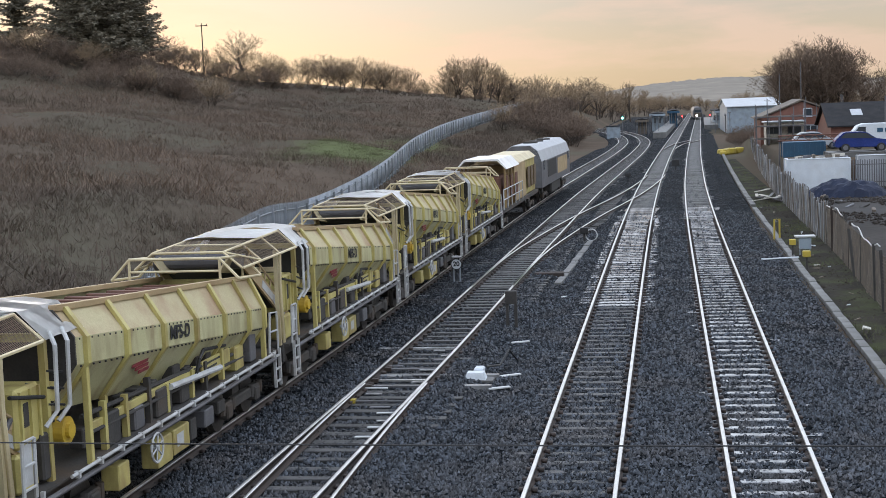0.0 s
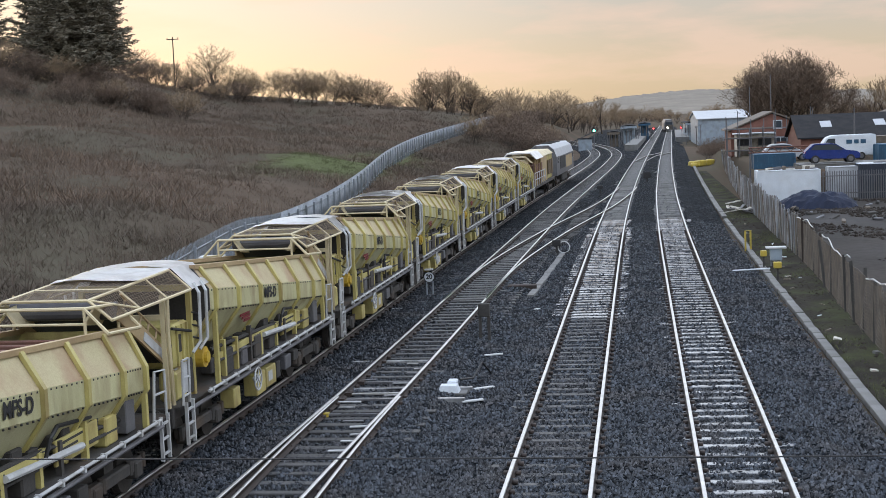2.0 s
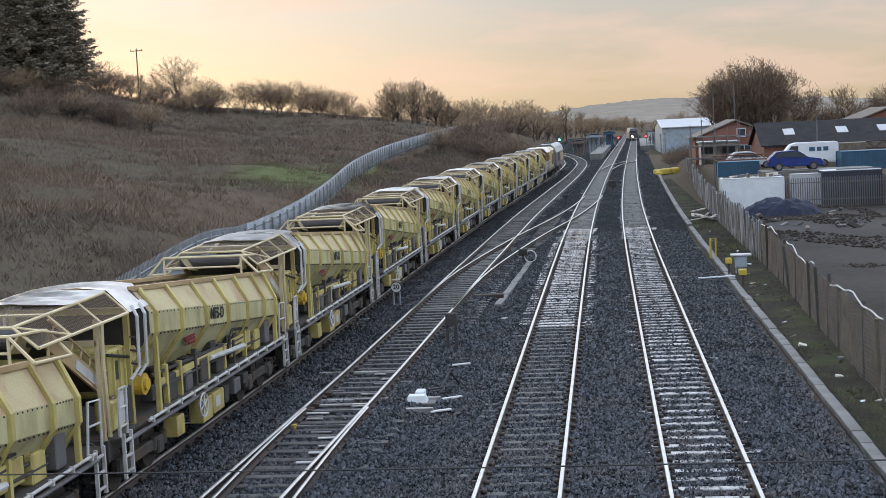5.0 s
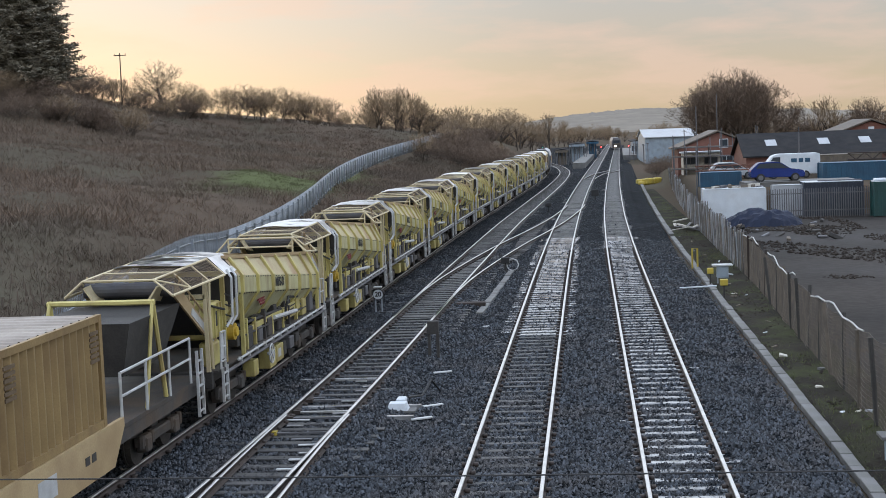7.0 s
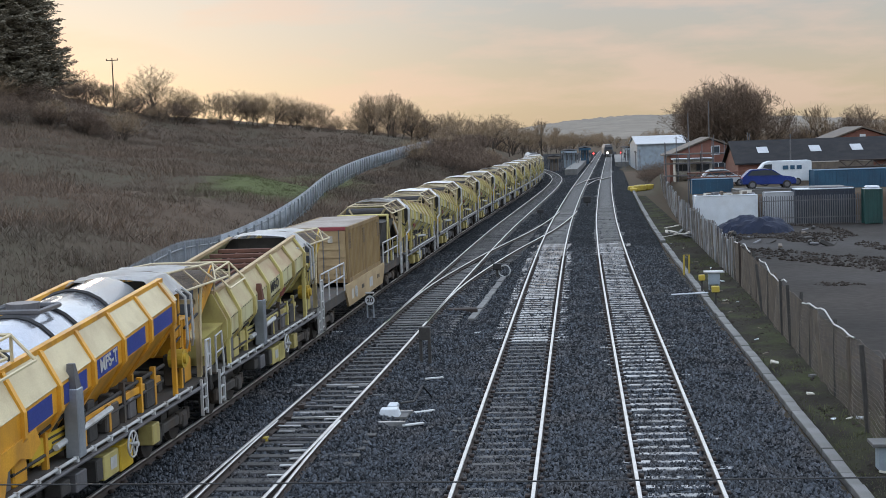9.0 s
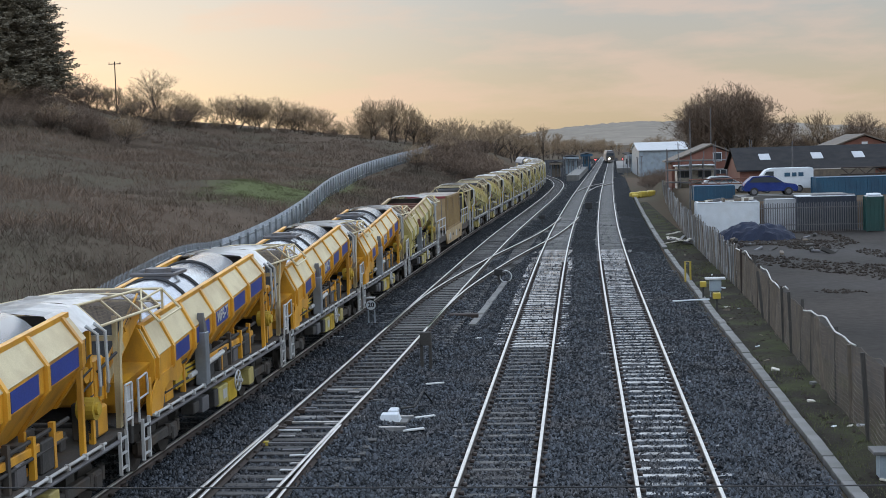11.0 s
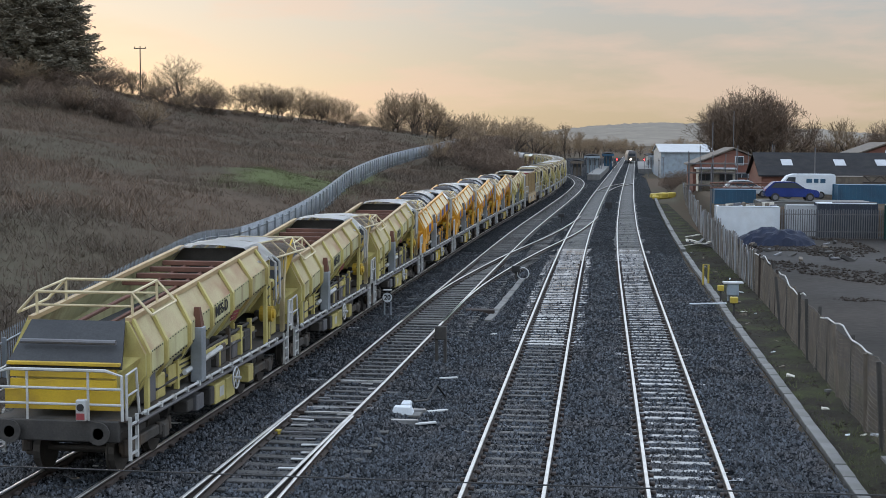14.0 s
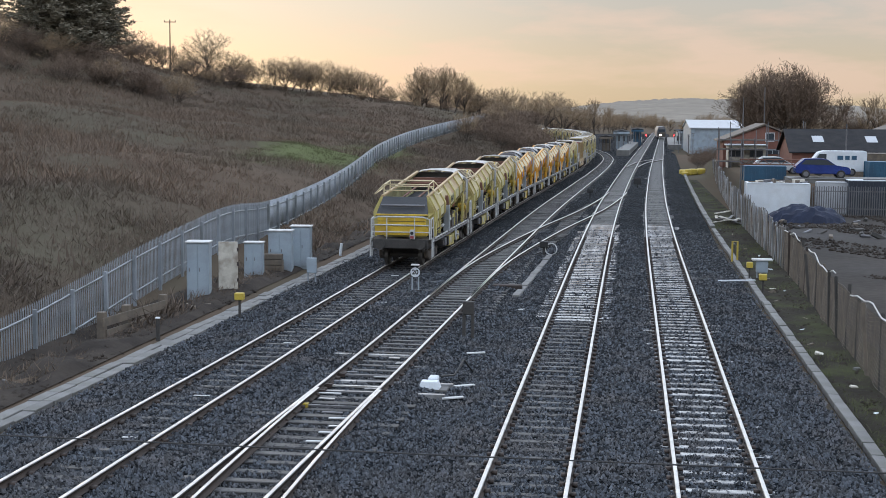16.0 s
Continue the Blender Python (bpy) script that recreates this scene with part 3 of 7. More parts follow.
track_1 = track("track_1", "running line on dark timber sleepers", line_1, 8, 430, lambda y: "wood", 0.70, 110)
track_2 = track("track_2", "timber-sleepered line with a turnout", line_2, 8, 430, lambda y: "long" if 44 < y < 64 or 26 < y < 33 else "wood", 0.68, 120)
track_3 = track("track_3", "main line, wet sleepers past a joint, shine painted pale", line_3, 8, 600, lambda y: "wood" if y < 43.5 else "wet" if y < 84 else "dull", 0.65, 125)
track_4 = track("track_4", "main line on wet concrete sleepers, shine painted pale", line_4, 8, 600, lambda y: "conc" if y < 84 else "dull", 0.65, 125)
cross_1 = track("crossover_1", "crossover from the loop to the main line", line_x, 48, 118, lambda y: "wood", 0.70, 118)
cross_2 = track("crossover_2", "far crossover between the main lines", line_y, 180, 218, lambda y: "wood", 0.70, 0)

# second pair of blades that spread towards the bridge
for s in (-0.7525, 0.7525):
    v, q = sweep(lambda y: line_2(y) + 0.40 * smooth(31, 14, y) + 0.07, s, 8, 31, RAIL, 1.0)
    r = from_arrays("switch_rail", v, q, "railside", track_2)
    v, q = sweep(lambda y: line_2(y) + 0.40 * smooth(31, 14, y) + 0.07, s, 8, 31, [(-0.0365, -0.012), (-0.030, 0.003), (0.030, 0.003), (0.0365, -0.012)], 1.0)
    from_arrays("running_surface", v, q, "railtop", r, "polished steel rail head")


# ---- loose ballast stones ----
def stones(count, x0, x1, y0, y1, size, seed, name):
    rng = np.random.default_rng(seed)
    u = rng.random(count)
    y = 1 / (1 / y0 + u * (1 / y1 - 1 / y0))
    x = x0 + (x1 - x0) * rng.random(count)
    z = np.array([bed_height(a, b) for a, b in zip(x, y)])
    base = np.array([(1, 0, -0.5), (0, 0.8, -0.5), (-1, 0, -0.5), (0, -0.8, -0.5), (0.42, 0.1, 0.75), (-0.38, -0.1, 0.6)])
    tri = np.array([(0, 1, 4), (1, 5, 4), (1, 2, 5), (2, 3, 5), (3, 4, 5), (3, 0, 4)])
    v = base[None] * rng.uniform(0.6, 1.3, (count, 6, 1)) + rng.uniform(-0.28, 0.28, (count, 6, 3))
    a = rng.random(count) * 6.283
    c, s = np.cos(a)[:, None], np.sin(a)[:, None]
    v = np.stack([v[..., 0] * c - v[..., 1] * s, v[..., 0] * s + v[..., 1] * c, v[..., 2]], -1)
    v *= (size * rng.uniform(0.6, 1.3, count))[:, None, None]
    v += np.stack([x, y, z + 0.014], -1)[:, None]
    f = tri[None] + (np.arange(count) * 6)[:, None, None]
    return from_arrays(name, v.reshape(-1, 3), f.reshape(-1, 3), "stone", label="loose grey ballast stones between the tracks", category="ballast", kind="stuff")


stones(135000, -13.0, 4.75, 17, 80, 0.042, 5, "ballast_stones")


# ---- hill and scrub cover ----
def tufts(name, count, where, size, blades, material, seed, label, category, thin=1.0):
    """Clumps of narrow bent blades; clump height follows broad patches."""
    rng = np.random.default_rng(seed)
    spots = [where(rng) for _ in range(count)]
    root = np.array([(x, y, land(x, y), 0.7 + 0.7 * smooth(-0.35, 0.4, noise.noise((x * 0.16, y * 0.12, seed)))) for x, y in spots])
    h = np.repeat(size * root[:, 3] * rng.uniform(0.5, 1.4, count), blades)
    n = count * blades
    p = np.repeat(root[:, :3], blades, 0) + np.stack([*(rng.normal(0, 0.45, (2, n)) * h), np.full(n, -0.05)], -1)
    a = rng.random(n) * 6.283
    w = (np.stack([np.cos(a), np.sin(a), np.zeros(n)], -1) * (rng.uniform(0.025, 0.07, n) * thin * h)[:, None])
    tip = np.stack([*(rng.normal(0, 0.55, (2, n)) * h), h * rng.uniform(0.35, 1.1, n)], -1)
    v = np.stack([p - w, p + w, p + tip + w * 0.3, p + tip - w * 0.3], 1).reshape(-1, 3)
    f = np.arange(n * 4).reshape(-1, 4)
    return from_arrays(name, v, f, material, label=label, category=category, kind="stuff")


fence_line = spline([(20, -16.2), (34, -16.5), (52, -17), (66, -18), (96, -20.5), (137, -25), (186, -28.2), (250, -27), (262, -26)])


def on_hill(rng):
    while True:
        y = 26 + 210 * rng.random() ** 1.5
        x = -17 - rng.random() * (0.75 * y + 4)
        if x < fence_line(y) - 0.5 and not ((x + 28.5) / 6.5) ** 2 + ((y - 134) / 32) ** 2 < 0.6:
            return x, y


def on_clearing(rng):
    a, r = rng.random() * 6.283, math.sqrt(rng.random())
    return -28.5 + 6.5 * r * math.cos(a), 134 + 32 * r * math.sin(a)


def on_bank(rng):
    while True:
        y = 40 + 215 * rng.random()
        x = -14.8 - 14 * rng.random()
        if fence_line(y) + 0.4 < x:
            return x, y


tufts("dead_bracken", 64000, on_hill, 0.33, 7, "scrub", 1, "dead brown bracken and rough grass on the slope", "scrub")
def on_brow(rng):
    while True:
        y = 140 + 110 * rng.random()
        x = -22 - rng.random() * (0.42 * y + 8)
        if x < fence_line(min(y, 250)) - 0.5:
            return x, y


tufts("brow_bracken", 16000, on_brow, 0.5, 7, "scrub", 6, "dead brown bracken on the brow of the hill", "scrub")
def on_bramble(rng):
    while True:
        x, y = on_hill(rng)
        if noise.noise((x * 0.07, y * 0.045, 21)) > 0.12:
            return x, y


tufts("bramble", 9000, on_bramble, 0.55, 8, "darktwig", 11, "low dark bramble patches on the slope", "scrub", 0.7)
tufts("grass", 12000, on_clearing, 0.15, 6, "grassblade", 2, "short green grass in a clearing", "grass")
tufts("bank_scrub", 14000, on_bank, 0.42, 7, "scrub", 3, "dead brown scrub on the cutting bank", "scrub")


def on_cess(rng):
    return rng.uniform(5.25, 7.0), 22 + 130 * rng.random() ** 1.5


tufts("cess_weeds", 9000, on_cess, 0.12, 6, "grassblade", 4, "low green weeds and moss beside the line", "weeds")


# ---- palisade fence along the hill ----
def palisade(name, f, y0, y1, top, height, label, step=0.155, singles=300):
    fence = empty(name, label=label, category="fence")
    bm = bmesh.new()
    prism(bm, [(-0.032, -0.012), (0.0, 0.012), (0.032, -0.012), (0.026, -0.016), (0.0, 0.004), (-0.026, -0.016)], 0, height - 0.06, "z")
    for s in (-0.018, 0.018):
        bmesh.ops.create_cone(bm, cap_ends=False, segments=4, radius1=0.016, radius2=0.0, depth=0.10, matrix=Matrix.Translation((s, 0, height - 0.01)))
    me = bpy.data.meshes.new("pale")
    bm.to_mesh(me)
    bm.free()
    me.materials.append(M["galv"])
    y, k, far = y0, 0, []
    while y < y1:
        slope = f(y + 0.5) - f(y - 0.5)
        if k < singles:
            ob = new("pale", me)
            ob.parent = fence
            ob.matrix_basis = pose(f(y), y, top(y) - height, 0, 0, 90 - math.degrees(math.atan(slope)))
        else:
            x, z = f(y), top(y)
            far.append((x - 0.012, x + 0.012, y - 0.035, y + 0.035, z - height, z))
        y += step * (1 if k < singles else 1.0)
        k += 1
    if far:
        v, q = boxes_arrays(far)
        from_arrays("distant_paling", v, q, "galv", fence, kind="stuff")
    for dz in (0.3, height - 0.35):
        v, q = sweep(f, 0.03, y0, y1, [(-0.02, -0.025), (0.02, -0.025), (0.02, 0.025), (-0.02, 0.025)], 1.0)
        v = [(a, b, c + top(b) - dz) for a, b, c in v]
        from_arrays("rail", v, q, "galv", fence)
    y = y0
    while y < y1:
        x, z = f(y), top(y)
        part("post", B(x + 0.04, x + 0.14, y - 0.05, y + 0.05, z - height - 0.1, z - 0.15), "galv", fence)
        y += 2.75
    return fence


fence_top = spline([(20, 0.62), (34, 1.0), (40, 1.45), (44, 1.80), (50, 2.2), (57, 2.46), (66, 2.12), (80, 2.2), (96, 2.6), (137, 3.8), (186, 4.9), (250, 6.8), (262, 7.1)])
palisade("palisade_fence", fence_line, 22, 262, fence_top, 1.8, "galvanised steel palisade fence climbing the bank", singles=290)


# ---- train ----
def hopper_section(v, inset=0.0):
    """Right half of the hopper's cross-section at v metres along the wagon: top, knee, knee, bottom."""
    t = (v + 4.0) / 9.0
    k = 3.22 - 0.92 * t
    return [(1.0 - inset, 3.64 - 0.70 * t), (1.33 - inset, k), (1.33 - inset, k - 0.42), (0.80 - inset, k - 1.15)]


RIBS = [-3.75, -2.25, -0.68, 0.88, 2.43, 3.9, 4.9]


def bogie(parent, y):
    bg = part("bogie", box(bmesh.new(), -0.9, 0.9, y - 0.2, y + 0.2, 0.35, 0.75), "dark", parent)
    for s in (-1, 1):
        part("side_frame", B(s * 0.97 - 0.09, s * 0.97 + 0.09, y - 1.25, y + 1.25, 0.40, 0.62, bevel=0.03), "chassis", bg)
    for dy in (-0.9, 0.9):
        bm = bmesh.new()
        for s in (-1, 1):
            rod(bm, (s * 0.68, y + dy, 0.42), (s * 0.82, y + dy, 0.42), 0.42, 20)
            rod(bm, (s * 0.66, y + dy, 0.42), (s * 0.70, y + dy, 0.42), 0.455, 20)
        rod(bm, (-0.8, y + dy, 0.42), (0.8, y + dy, 0.42), 0.08, 8)
        part("wheelset", bm, "wheel", bg)
        for s in (-1, 1):
            bm = box(bmesh.new(), s * 0.97 - 0.13, s * 0.97 + 0.13, y + dy - 0.16, y + dy + 0.16, 0.28, 0.58, bevel=0.03)
            for d2 in (-0.3, 0.3):
                rod(bm, (s * 1.02, y + dy + d2, 0.40), (s * 1.02, y + dy + d2, 0.66), 0.075, 8)
            part("axlebox", bm, "chassis", bg)
    return bg


def ladder(parent, x, y, z0, z1, w=0.36):
    bm = bmesh.new()
    for d in (-w / 2, w / 2):
        box(bm, x - 0.03, x + 0.03, y + d - 0.025, y + d + 0.025, z0, z1)
    z = z0 + 0.12
    while z < z1:
        box(bm, x - 0.02, x + 0.02, y - w / 2, y + w / 2, z - 0.02, z + 0.02)
        z += 0.28
    return part("ladder", bm, "whitebar", parent, "white steel ladder")


def handwheel(parent, x, y, z, r=0.25):
    bm = ring(bmesh.new(), (x, y, z), r, 0.022)
    for k in range(3):
        a = k * math.pi / 3 + 0.3
        rod(bm, (x, y - r * math.cos(a), z - r * math.sin(a)), (x, y + r * math.cos(a), z + r * math.sin(a)), 0.016, 5)
    rod(bm, (x - 0.12, y, z), (x + 0.03, y, z), 0.045, 8)
    return part("handwheel", bm, "whitebar", parent, "white brake handwheel")


def hopper_wagon(kind):
    """A spoil wagon: high end with tarpaulin and conveyor at -y, low end at +y."""
    tank = kind == "T"
    skin, rib = ("orange", "orange") if tank else ("cream", "cream_rib")
    w = empty("tank_spoil_wagon" if tank else "spoil_wagon")
    # underframe
    bm = bmesh.new()
    for s in (-1, 1):
        box(bm, s * 1.02 - 0.07, s * 1.02 + 0.07, -6.0, 6.0, 0.88, 1.16, bevel=0.02)
    for y in np.linspace(-5.8, 5.8, 9):
        box(bm, -0.95, 0.95, y - 0.08, y + 0.08, 0.90, 1.14)
    part("underframe", bm, "chassis", w)
    bm = box(bmesh.new(), -1.30, 1.30, -6.0, 6.0, 1.162, 1.20)
    part("deck", bm, "chassis", w)
    for y in (-4.1, 4.1):
        bogie(w, y)
    for y0 in (-6.12, 6.0):
        part("headstock", B(-1.2, 1.2, y0, y0 + 0.12, 0.80, 1.20, bevel=0.02), "dark", w)
    for y0 in (-6.3, 6.12):
        for s in (-0.87, 0.87):
            bm = rod(bmesh.new(), (s, y0, 1.0), (s, y0 + 0.18, 1.0), 0.11, 10)
            rod(bm, (s, y0 + (0 if y0 < 0 else 0.14), 1.0), (s, y0 + (0.04 if y0 < 0 else 0.18), 1.0), 0.22, 14)
            part("buffer", bm, "dark", w)
    for s in (-1, 1):
        # side pipe rail with clamps
        bm = rod(bmesh.new(), (s * 1.40, -4.6, 1.23), (s * 1.40, 5.4, 1.23), 0.03, 8)
        for y in np.arange(-4.4, 5.4, 0.8):
            box(bm, s * 1.40 - 0.05, s * 1.40 + 0.04, y - 0.03, y + 0.03, 1.16, 1.265)
        part("side_pipe", bm, "whitebar", w, "pale steel pipe along the sole bar")
        bm = rod(bmesh.new(), (s * 1.34, -5.6, 1.07), (s * 1.34, 5.6, 1.07), 0.045, 8)
        part("air_pipe", bm, "greysteel", w)
        handwheel(w, s * 1.43, -1.45 if s > 0 else -0.7, 0.86)
        # equipment under the deck
        for y, d, h, mname, tag in ((-0.75, 0.34, 0.50, "yellow" if tank else "cream_rib", "equipment_box"), (0.05, 0.38, 0.46, "cream_rib", "equipment_box"), (0.65, 0.16, 0.4, "dark", "valve_box"), (1.5, 0.25, 0.34, "greysteel", "valve_box"), (-2.5, 0.22, 0.42, "cream_rib", "equipment_box"), (2.2, 0.2, 0.25, "dark", "valve_box")):
            part(tag, B(s * 1.12 - 0.16, s * 1.12 + 0.16, y - d, y + d, 0.88 - h, 0.88, bevel=0.02), mname, w)
        part("notice", B(s * 1.283, s * 1.288, -0.2, 0.12, 0.55, 0.78), "whitebar", w)
        bm = rod(bmesh.new(), (s * 0.75, 1.0, 0.72), (s * 0.75, 2.6, 0.72), 0.17, 12)
        part("air_reservoir", bm, "dark", w)
        ladder(w, s * 1.34, 5.72, 0.42, 1.25)
        ladder(w, s * 1.36, -5.62, 0.42, 1.25)
        # end handrails
        bm = bmesh.new()
        tube(bm, [(s * 1.30, 5.95, 1.2), (s * 1.30, 5.95, 2.05), (s * 1.30, 5.45, 2.10), (s * 1.30, 5.30, 1.2)], 0.028)
        rod(bm, (s * 1.30, 5.95, 1.65), (s * 1.30, 5.4, 1.68), 0.022, 6)
        part("handrail", bm, "whitebar", w, "white tube handrail")
        bm = bmesh.new()
        for y in (-6.05, -5.7):
            tube(bm, [(s * 1.40, y, 1.25), (s * 1.42, y, 2.1)], 0.03)
        for z in (1.42, 1.75, 2.1):
            rod(bm, (s * 1.41, -6.05, z), (s * 1.41, -5.7, z), 0.024, 6)
        box(bm, s * 1.385, s * 1.40, -6.0, -5.75, 1.46, 2.05)
        part("step_frame", bm, "whitebar", w, "white framed step panel")
        # bent white grab rails by the tarpaulin
        bm = bmesh.new()
        for y in (-4.85, -4.45):
            tube(bm, [(s * 1.25, y + 0.15, 3.42), (s * 1.40, y, 3.25), (s * 1.40, y - 0.05, 2.3), (s * 1.30, y - 0.25, 2.1)], 0.035)
        part("grab_rail", bm, "whitebar", w, "bent white grab rail")
    # hopper skin, one panel plate between every two ribs
    ends = [-4.05, *RIBS[1:-1], 5.0]
    for a, b in zip(ends, ends[1:]):
        for s in (-1, 1):
            A, Bq = hopper_section(a), hopper_section(b)
            Ai, Bi = hopper_section(a, 0.03), hopper_section(b, 0.03)
            bm = bmesh.new()
            for i in range(3):
                loft(bm, [(s * A[i][0], a, A[i][1]), (s * A[i + 1][0], a, A[i + 1][1]), (s * Ai[i + 1][0], a, Ai[i + 1][1]), (s * Ai[i][0], a, Ai[i][1])],
                     [(s * Bq[i][0], b, Bq[i][1]), (s * Bq[i + 1][0], b, Bq[i + 1][1]), (s * Bi[i + 1][0], b, Bi[i + 1][1]), (s * Bi[i][0], b, Bi[i][1])])
            bmesh.ops.remove_doubles(bm, verts=bm.verts[:], dist=0.0005)
            pn = part("side_panel", bm, skin, w)
            if not tank:
                pn.data.materials.append(M["creamdust"])
                for f in pn.data.polygons:
                    if f.center.z > max(A[1][1], Bq[1][1]) - 0.03 and f.normal.z > 0.3:
                        f.material_index = 1
            if tank:
                bm = bmesh.new()
                P, Q, e = A, Bq, 0.006
                loft(bm, [(s * (P[0][0] + 0.02), a, P[0][1] + 0.02), (s * (P[1][0] + 0.02), a, P[1][1] + 0.02), (s * P[1][0], a, P[1][1]), (s * P[0][0], a, P[0][1])],
                     [(s * (Q[0][0] + 0.02), b, Q[0][1] + 0.02), (s * (Q[1][0] + 0.02), b, Q[1][1] + 0.02), (s * Q[1][0], b, Q[1][1]), (s * Q[0][0], b, Q[0][1])])
                part("top_plate", bm, "pale", pn, "pale cream upper plate")
                if a < 3.5:
                    y0, y1 = a + 0.28, b - 0.22
                    z0, z1 = hopper_section(y0)[2][1], hopper_section(y1)[2][1]
                    bm = loft(bmesh.new(), [(s * 1.332, y0, z0 + 0.03), (s * 1.332, y0, z0 + 0.37), (s * 1.342, y0, z0 + 0.37), (s * 1.342, y0, z0 + 0.03)],
                              [(s * 1.332, y1, z1 + 0.03), (s * 1.332, y1, z1 + 0.37), (s * 1.342, y1, z1 + 0.37), (s * 1.342, y1, z1 + 0.03)])
                    part("blue_panel", bm, "blue", pn, "dark blue panel")
    # bolt rows
    bolts = []
    if not tank:
        for s in (-1, 1):
            for a, b in zip(ends, ends[1:]):
                for y in np.linspace(a + 0.14, b - 0.14, 8):
                    S = hopper_section(y)
                    for i in (1, 2):
                        bolts.append((s * S[i][0] - 0.012, s * S[i][0] + 0.012, y - 0.014, y + 0.014, S[i][1] - 0.045, S[i][1] - 0.017))
        v, q = boxes_arrays(bolts)
        from_arrays("bolts", v, q, "dark", w, kind="stuff")
    # ribs, proud of the skin
    for k, y in enumerate(RIBS):
        for s in (-1, 1):
            S, O = hopper_section(y), hopper_section(y, -0.075)
            bm = bmesh.new()
            for i in range(3):
                z0, z1 = S[i][1] + (0.03 if i == 0 else 0), S[i + 1][1]
                c = 0.055
                loft(bm, [(s * S[i][0], y - c, z0), (s * O[i][0], y - c, z0), (s * O[i][0], y + c, z0), (s * S[i][0], y + c, z0)],
                     [(s * S[i + 1][0], y - c, z1), (s * O[i + 1][0], y - c, z1), (s * O[i + 1][0], y + c, z1), (s * S[i + 1][0], y + c, z1)])
            bmesh.ops.remove_doubles(bm, verts=bm.verts[:], dist=0.0005)
            part("rib", bm, rib, w)
            if k in (0, 6):
                x = S[2][0] - 0.02
                part("support_post", B(s * x - 0.05, s * x + 0.05, y - 0.05, y + 0.05, 1.20, S[2][1] - 0.02, bevel=0.01), rib, w)
            else:
                x = S[3][0] + 0.08
                part("strut", B(s * x - 0.05, s * x + 0.05, y - 0.05, y + 0.05, 1.20, S[3][1] + 0.05), rib, w)
    # top rails, end plates and cross beams
    for s in (-1, 1):
        a, b = hopper_section(-4.05), hopper_section(5.0)
        bm = loft(bmesh.new(), [(s * 0.93, -4.05, a[0][1] - 0.02), (s * 1.05, -4.05, a[0][1] - 0.02), (s * 1.05, -4.05, a[0][1] + 0.07), (s * 0.93, -4.05, a[0][1] + 0.07)],
                  [(s * 0.93, 5.0, b[0][1] - 0.02), (s * 1.05, 5.0, b[0][1] - 0.02), (s * 1.05, 5.0, b[0][1] + 0.07), (s * 0.93, 5.0, b[0][1] + 0.07)])
        part("top_rail", bm, "sill" if not tank else rib, w, "dusty top rail")
    for y, mname in ((-4.08, "dark"), (5.0, rib)):
        S = hopper_section(y)
        bm = bmesh.new()
        pts = [(p[0], p[1]) for p in S] + [(-p[0], p[1]) for p in S[::-1]]
        prism(bm, pts, y, y + 0.04)
        part("end_plate", bm, mname, w)
    # side skirts that close the low end down to the deck
    for s in (-1, 1) if tank else ():
        k3, k5 = hopper_section(3.45)[2][1], hopper_section(5.0)[2][1]
        bm = prism(bmesh.new(), [(3.3, k3 - 0.25), (3.45, k3 + 0.02), (5.0, k5 + 0.02), (5.32, k5 - 0.25), (5.42, 1.22), (4.72, 1.22), (4.55, 1.62), (4.1, 1.72), (3.7, k3 - 0.42)], s * 1.335, s * 1.365, "x")
        part("low_skirt", bm, rib, w)
        part("low_post", B(s * 1.30 - 0.05, s * 1.30 + 0.05, 5.30, 5.40, 1.2, k5 + 0.1, bevel=0.01), rib, w)
    # sloping nose at the low end
    S = hopper_section(5.04)
    bm = loft(bmesh.new(), [(-1.25, 5.04, S[1][1] - 0.05), (1.25, 5.04, S[1][1] - 0.05), (0.9, 5.04, 1.5), (-0.9, 5.04, 1.5)], [(-0.95, 5.75, 1.95), (0.95, 5.75, 1.95), (0.8, 5.75, 1.5), (-0.8, 5.75, 1.5)])
    part("feed_chute", bm, rib, w, "worn steel feed chute")
    zb = 2.05 if kind == "D" else 2.35
    bm = loft(bmesh.new(), [(-0.93, -4.0, 2.75), (0.93, -4.0, 2.75), (0.93, -4.0, 2.70), (-0.93, -4.0, 2.70)], [(-0.93, 4.95, zb), (0.93, 4.95, zb), (0.93, 4.95, zb - 0.05), (-0.93, 4.95, zb - 0.05)])
    part("floor_belt", bm, "spoil", w, "dark floor conveyor belt")
    if tank:
        bm = bmesh.new()
        segs, R = 26, 0.98
        rings = []
        for y, r in ((-3.7, 0.55), (-3.6, 0.8), (-3.35, R), (4.0, R), (4.25, 0.8), (4.35, 0.55)):
            rings.append([bm.verts.new((r * math.cos(2 * math.pi * i / segs), y, 2.86 - 0.055 * (y + 3.7) + r * math.sin(2 * math.pi * i / segs))) for i in range(segs)])
        for p, q in zip(rings, rings[1:]):
            for i in range(segs):
                f = bm.faces.new((p[i], p[(i + 1) % segs], q[(i + 1) % segs], q[i]))
                f.smooth = True
        bm.faces.new(rings[0][::-1])
        bm.faces.new(rings[-1])
        bmesh.ops.recalc_face_normals(bm, faces=bm.faces[:])
        tk = part("water_tank", bm, "tank", w, "polished steel water tank")
        for y in (-1.6, 0.1, 1.2, 3.0):
            bm = ring(bmesh.new(), (0, y, 2.86 - 0.055 * (y + 3.7)), 1.0, 0.04, "y", 26, 4)
            part("tank_band", bm, "black", tk, "black tank strap")
        bm = rod(bmesh.new(), (0, 0.65, 3.5), (0, 0.65, 3.78), 0.30, 16)
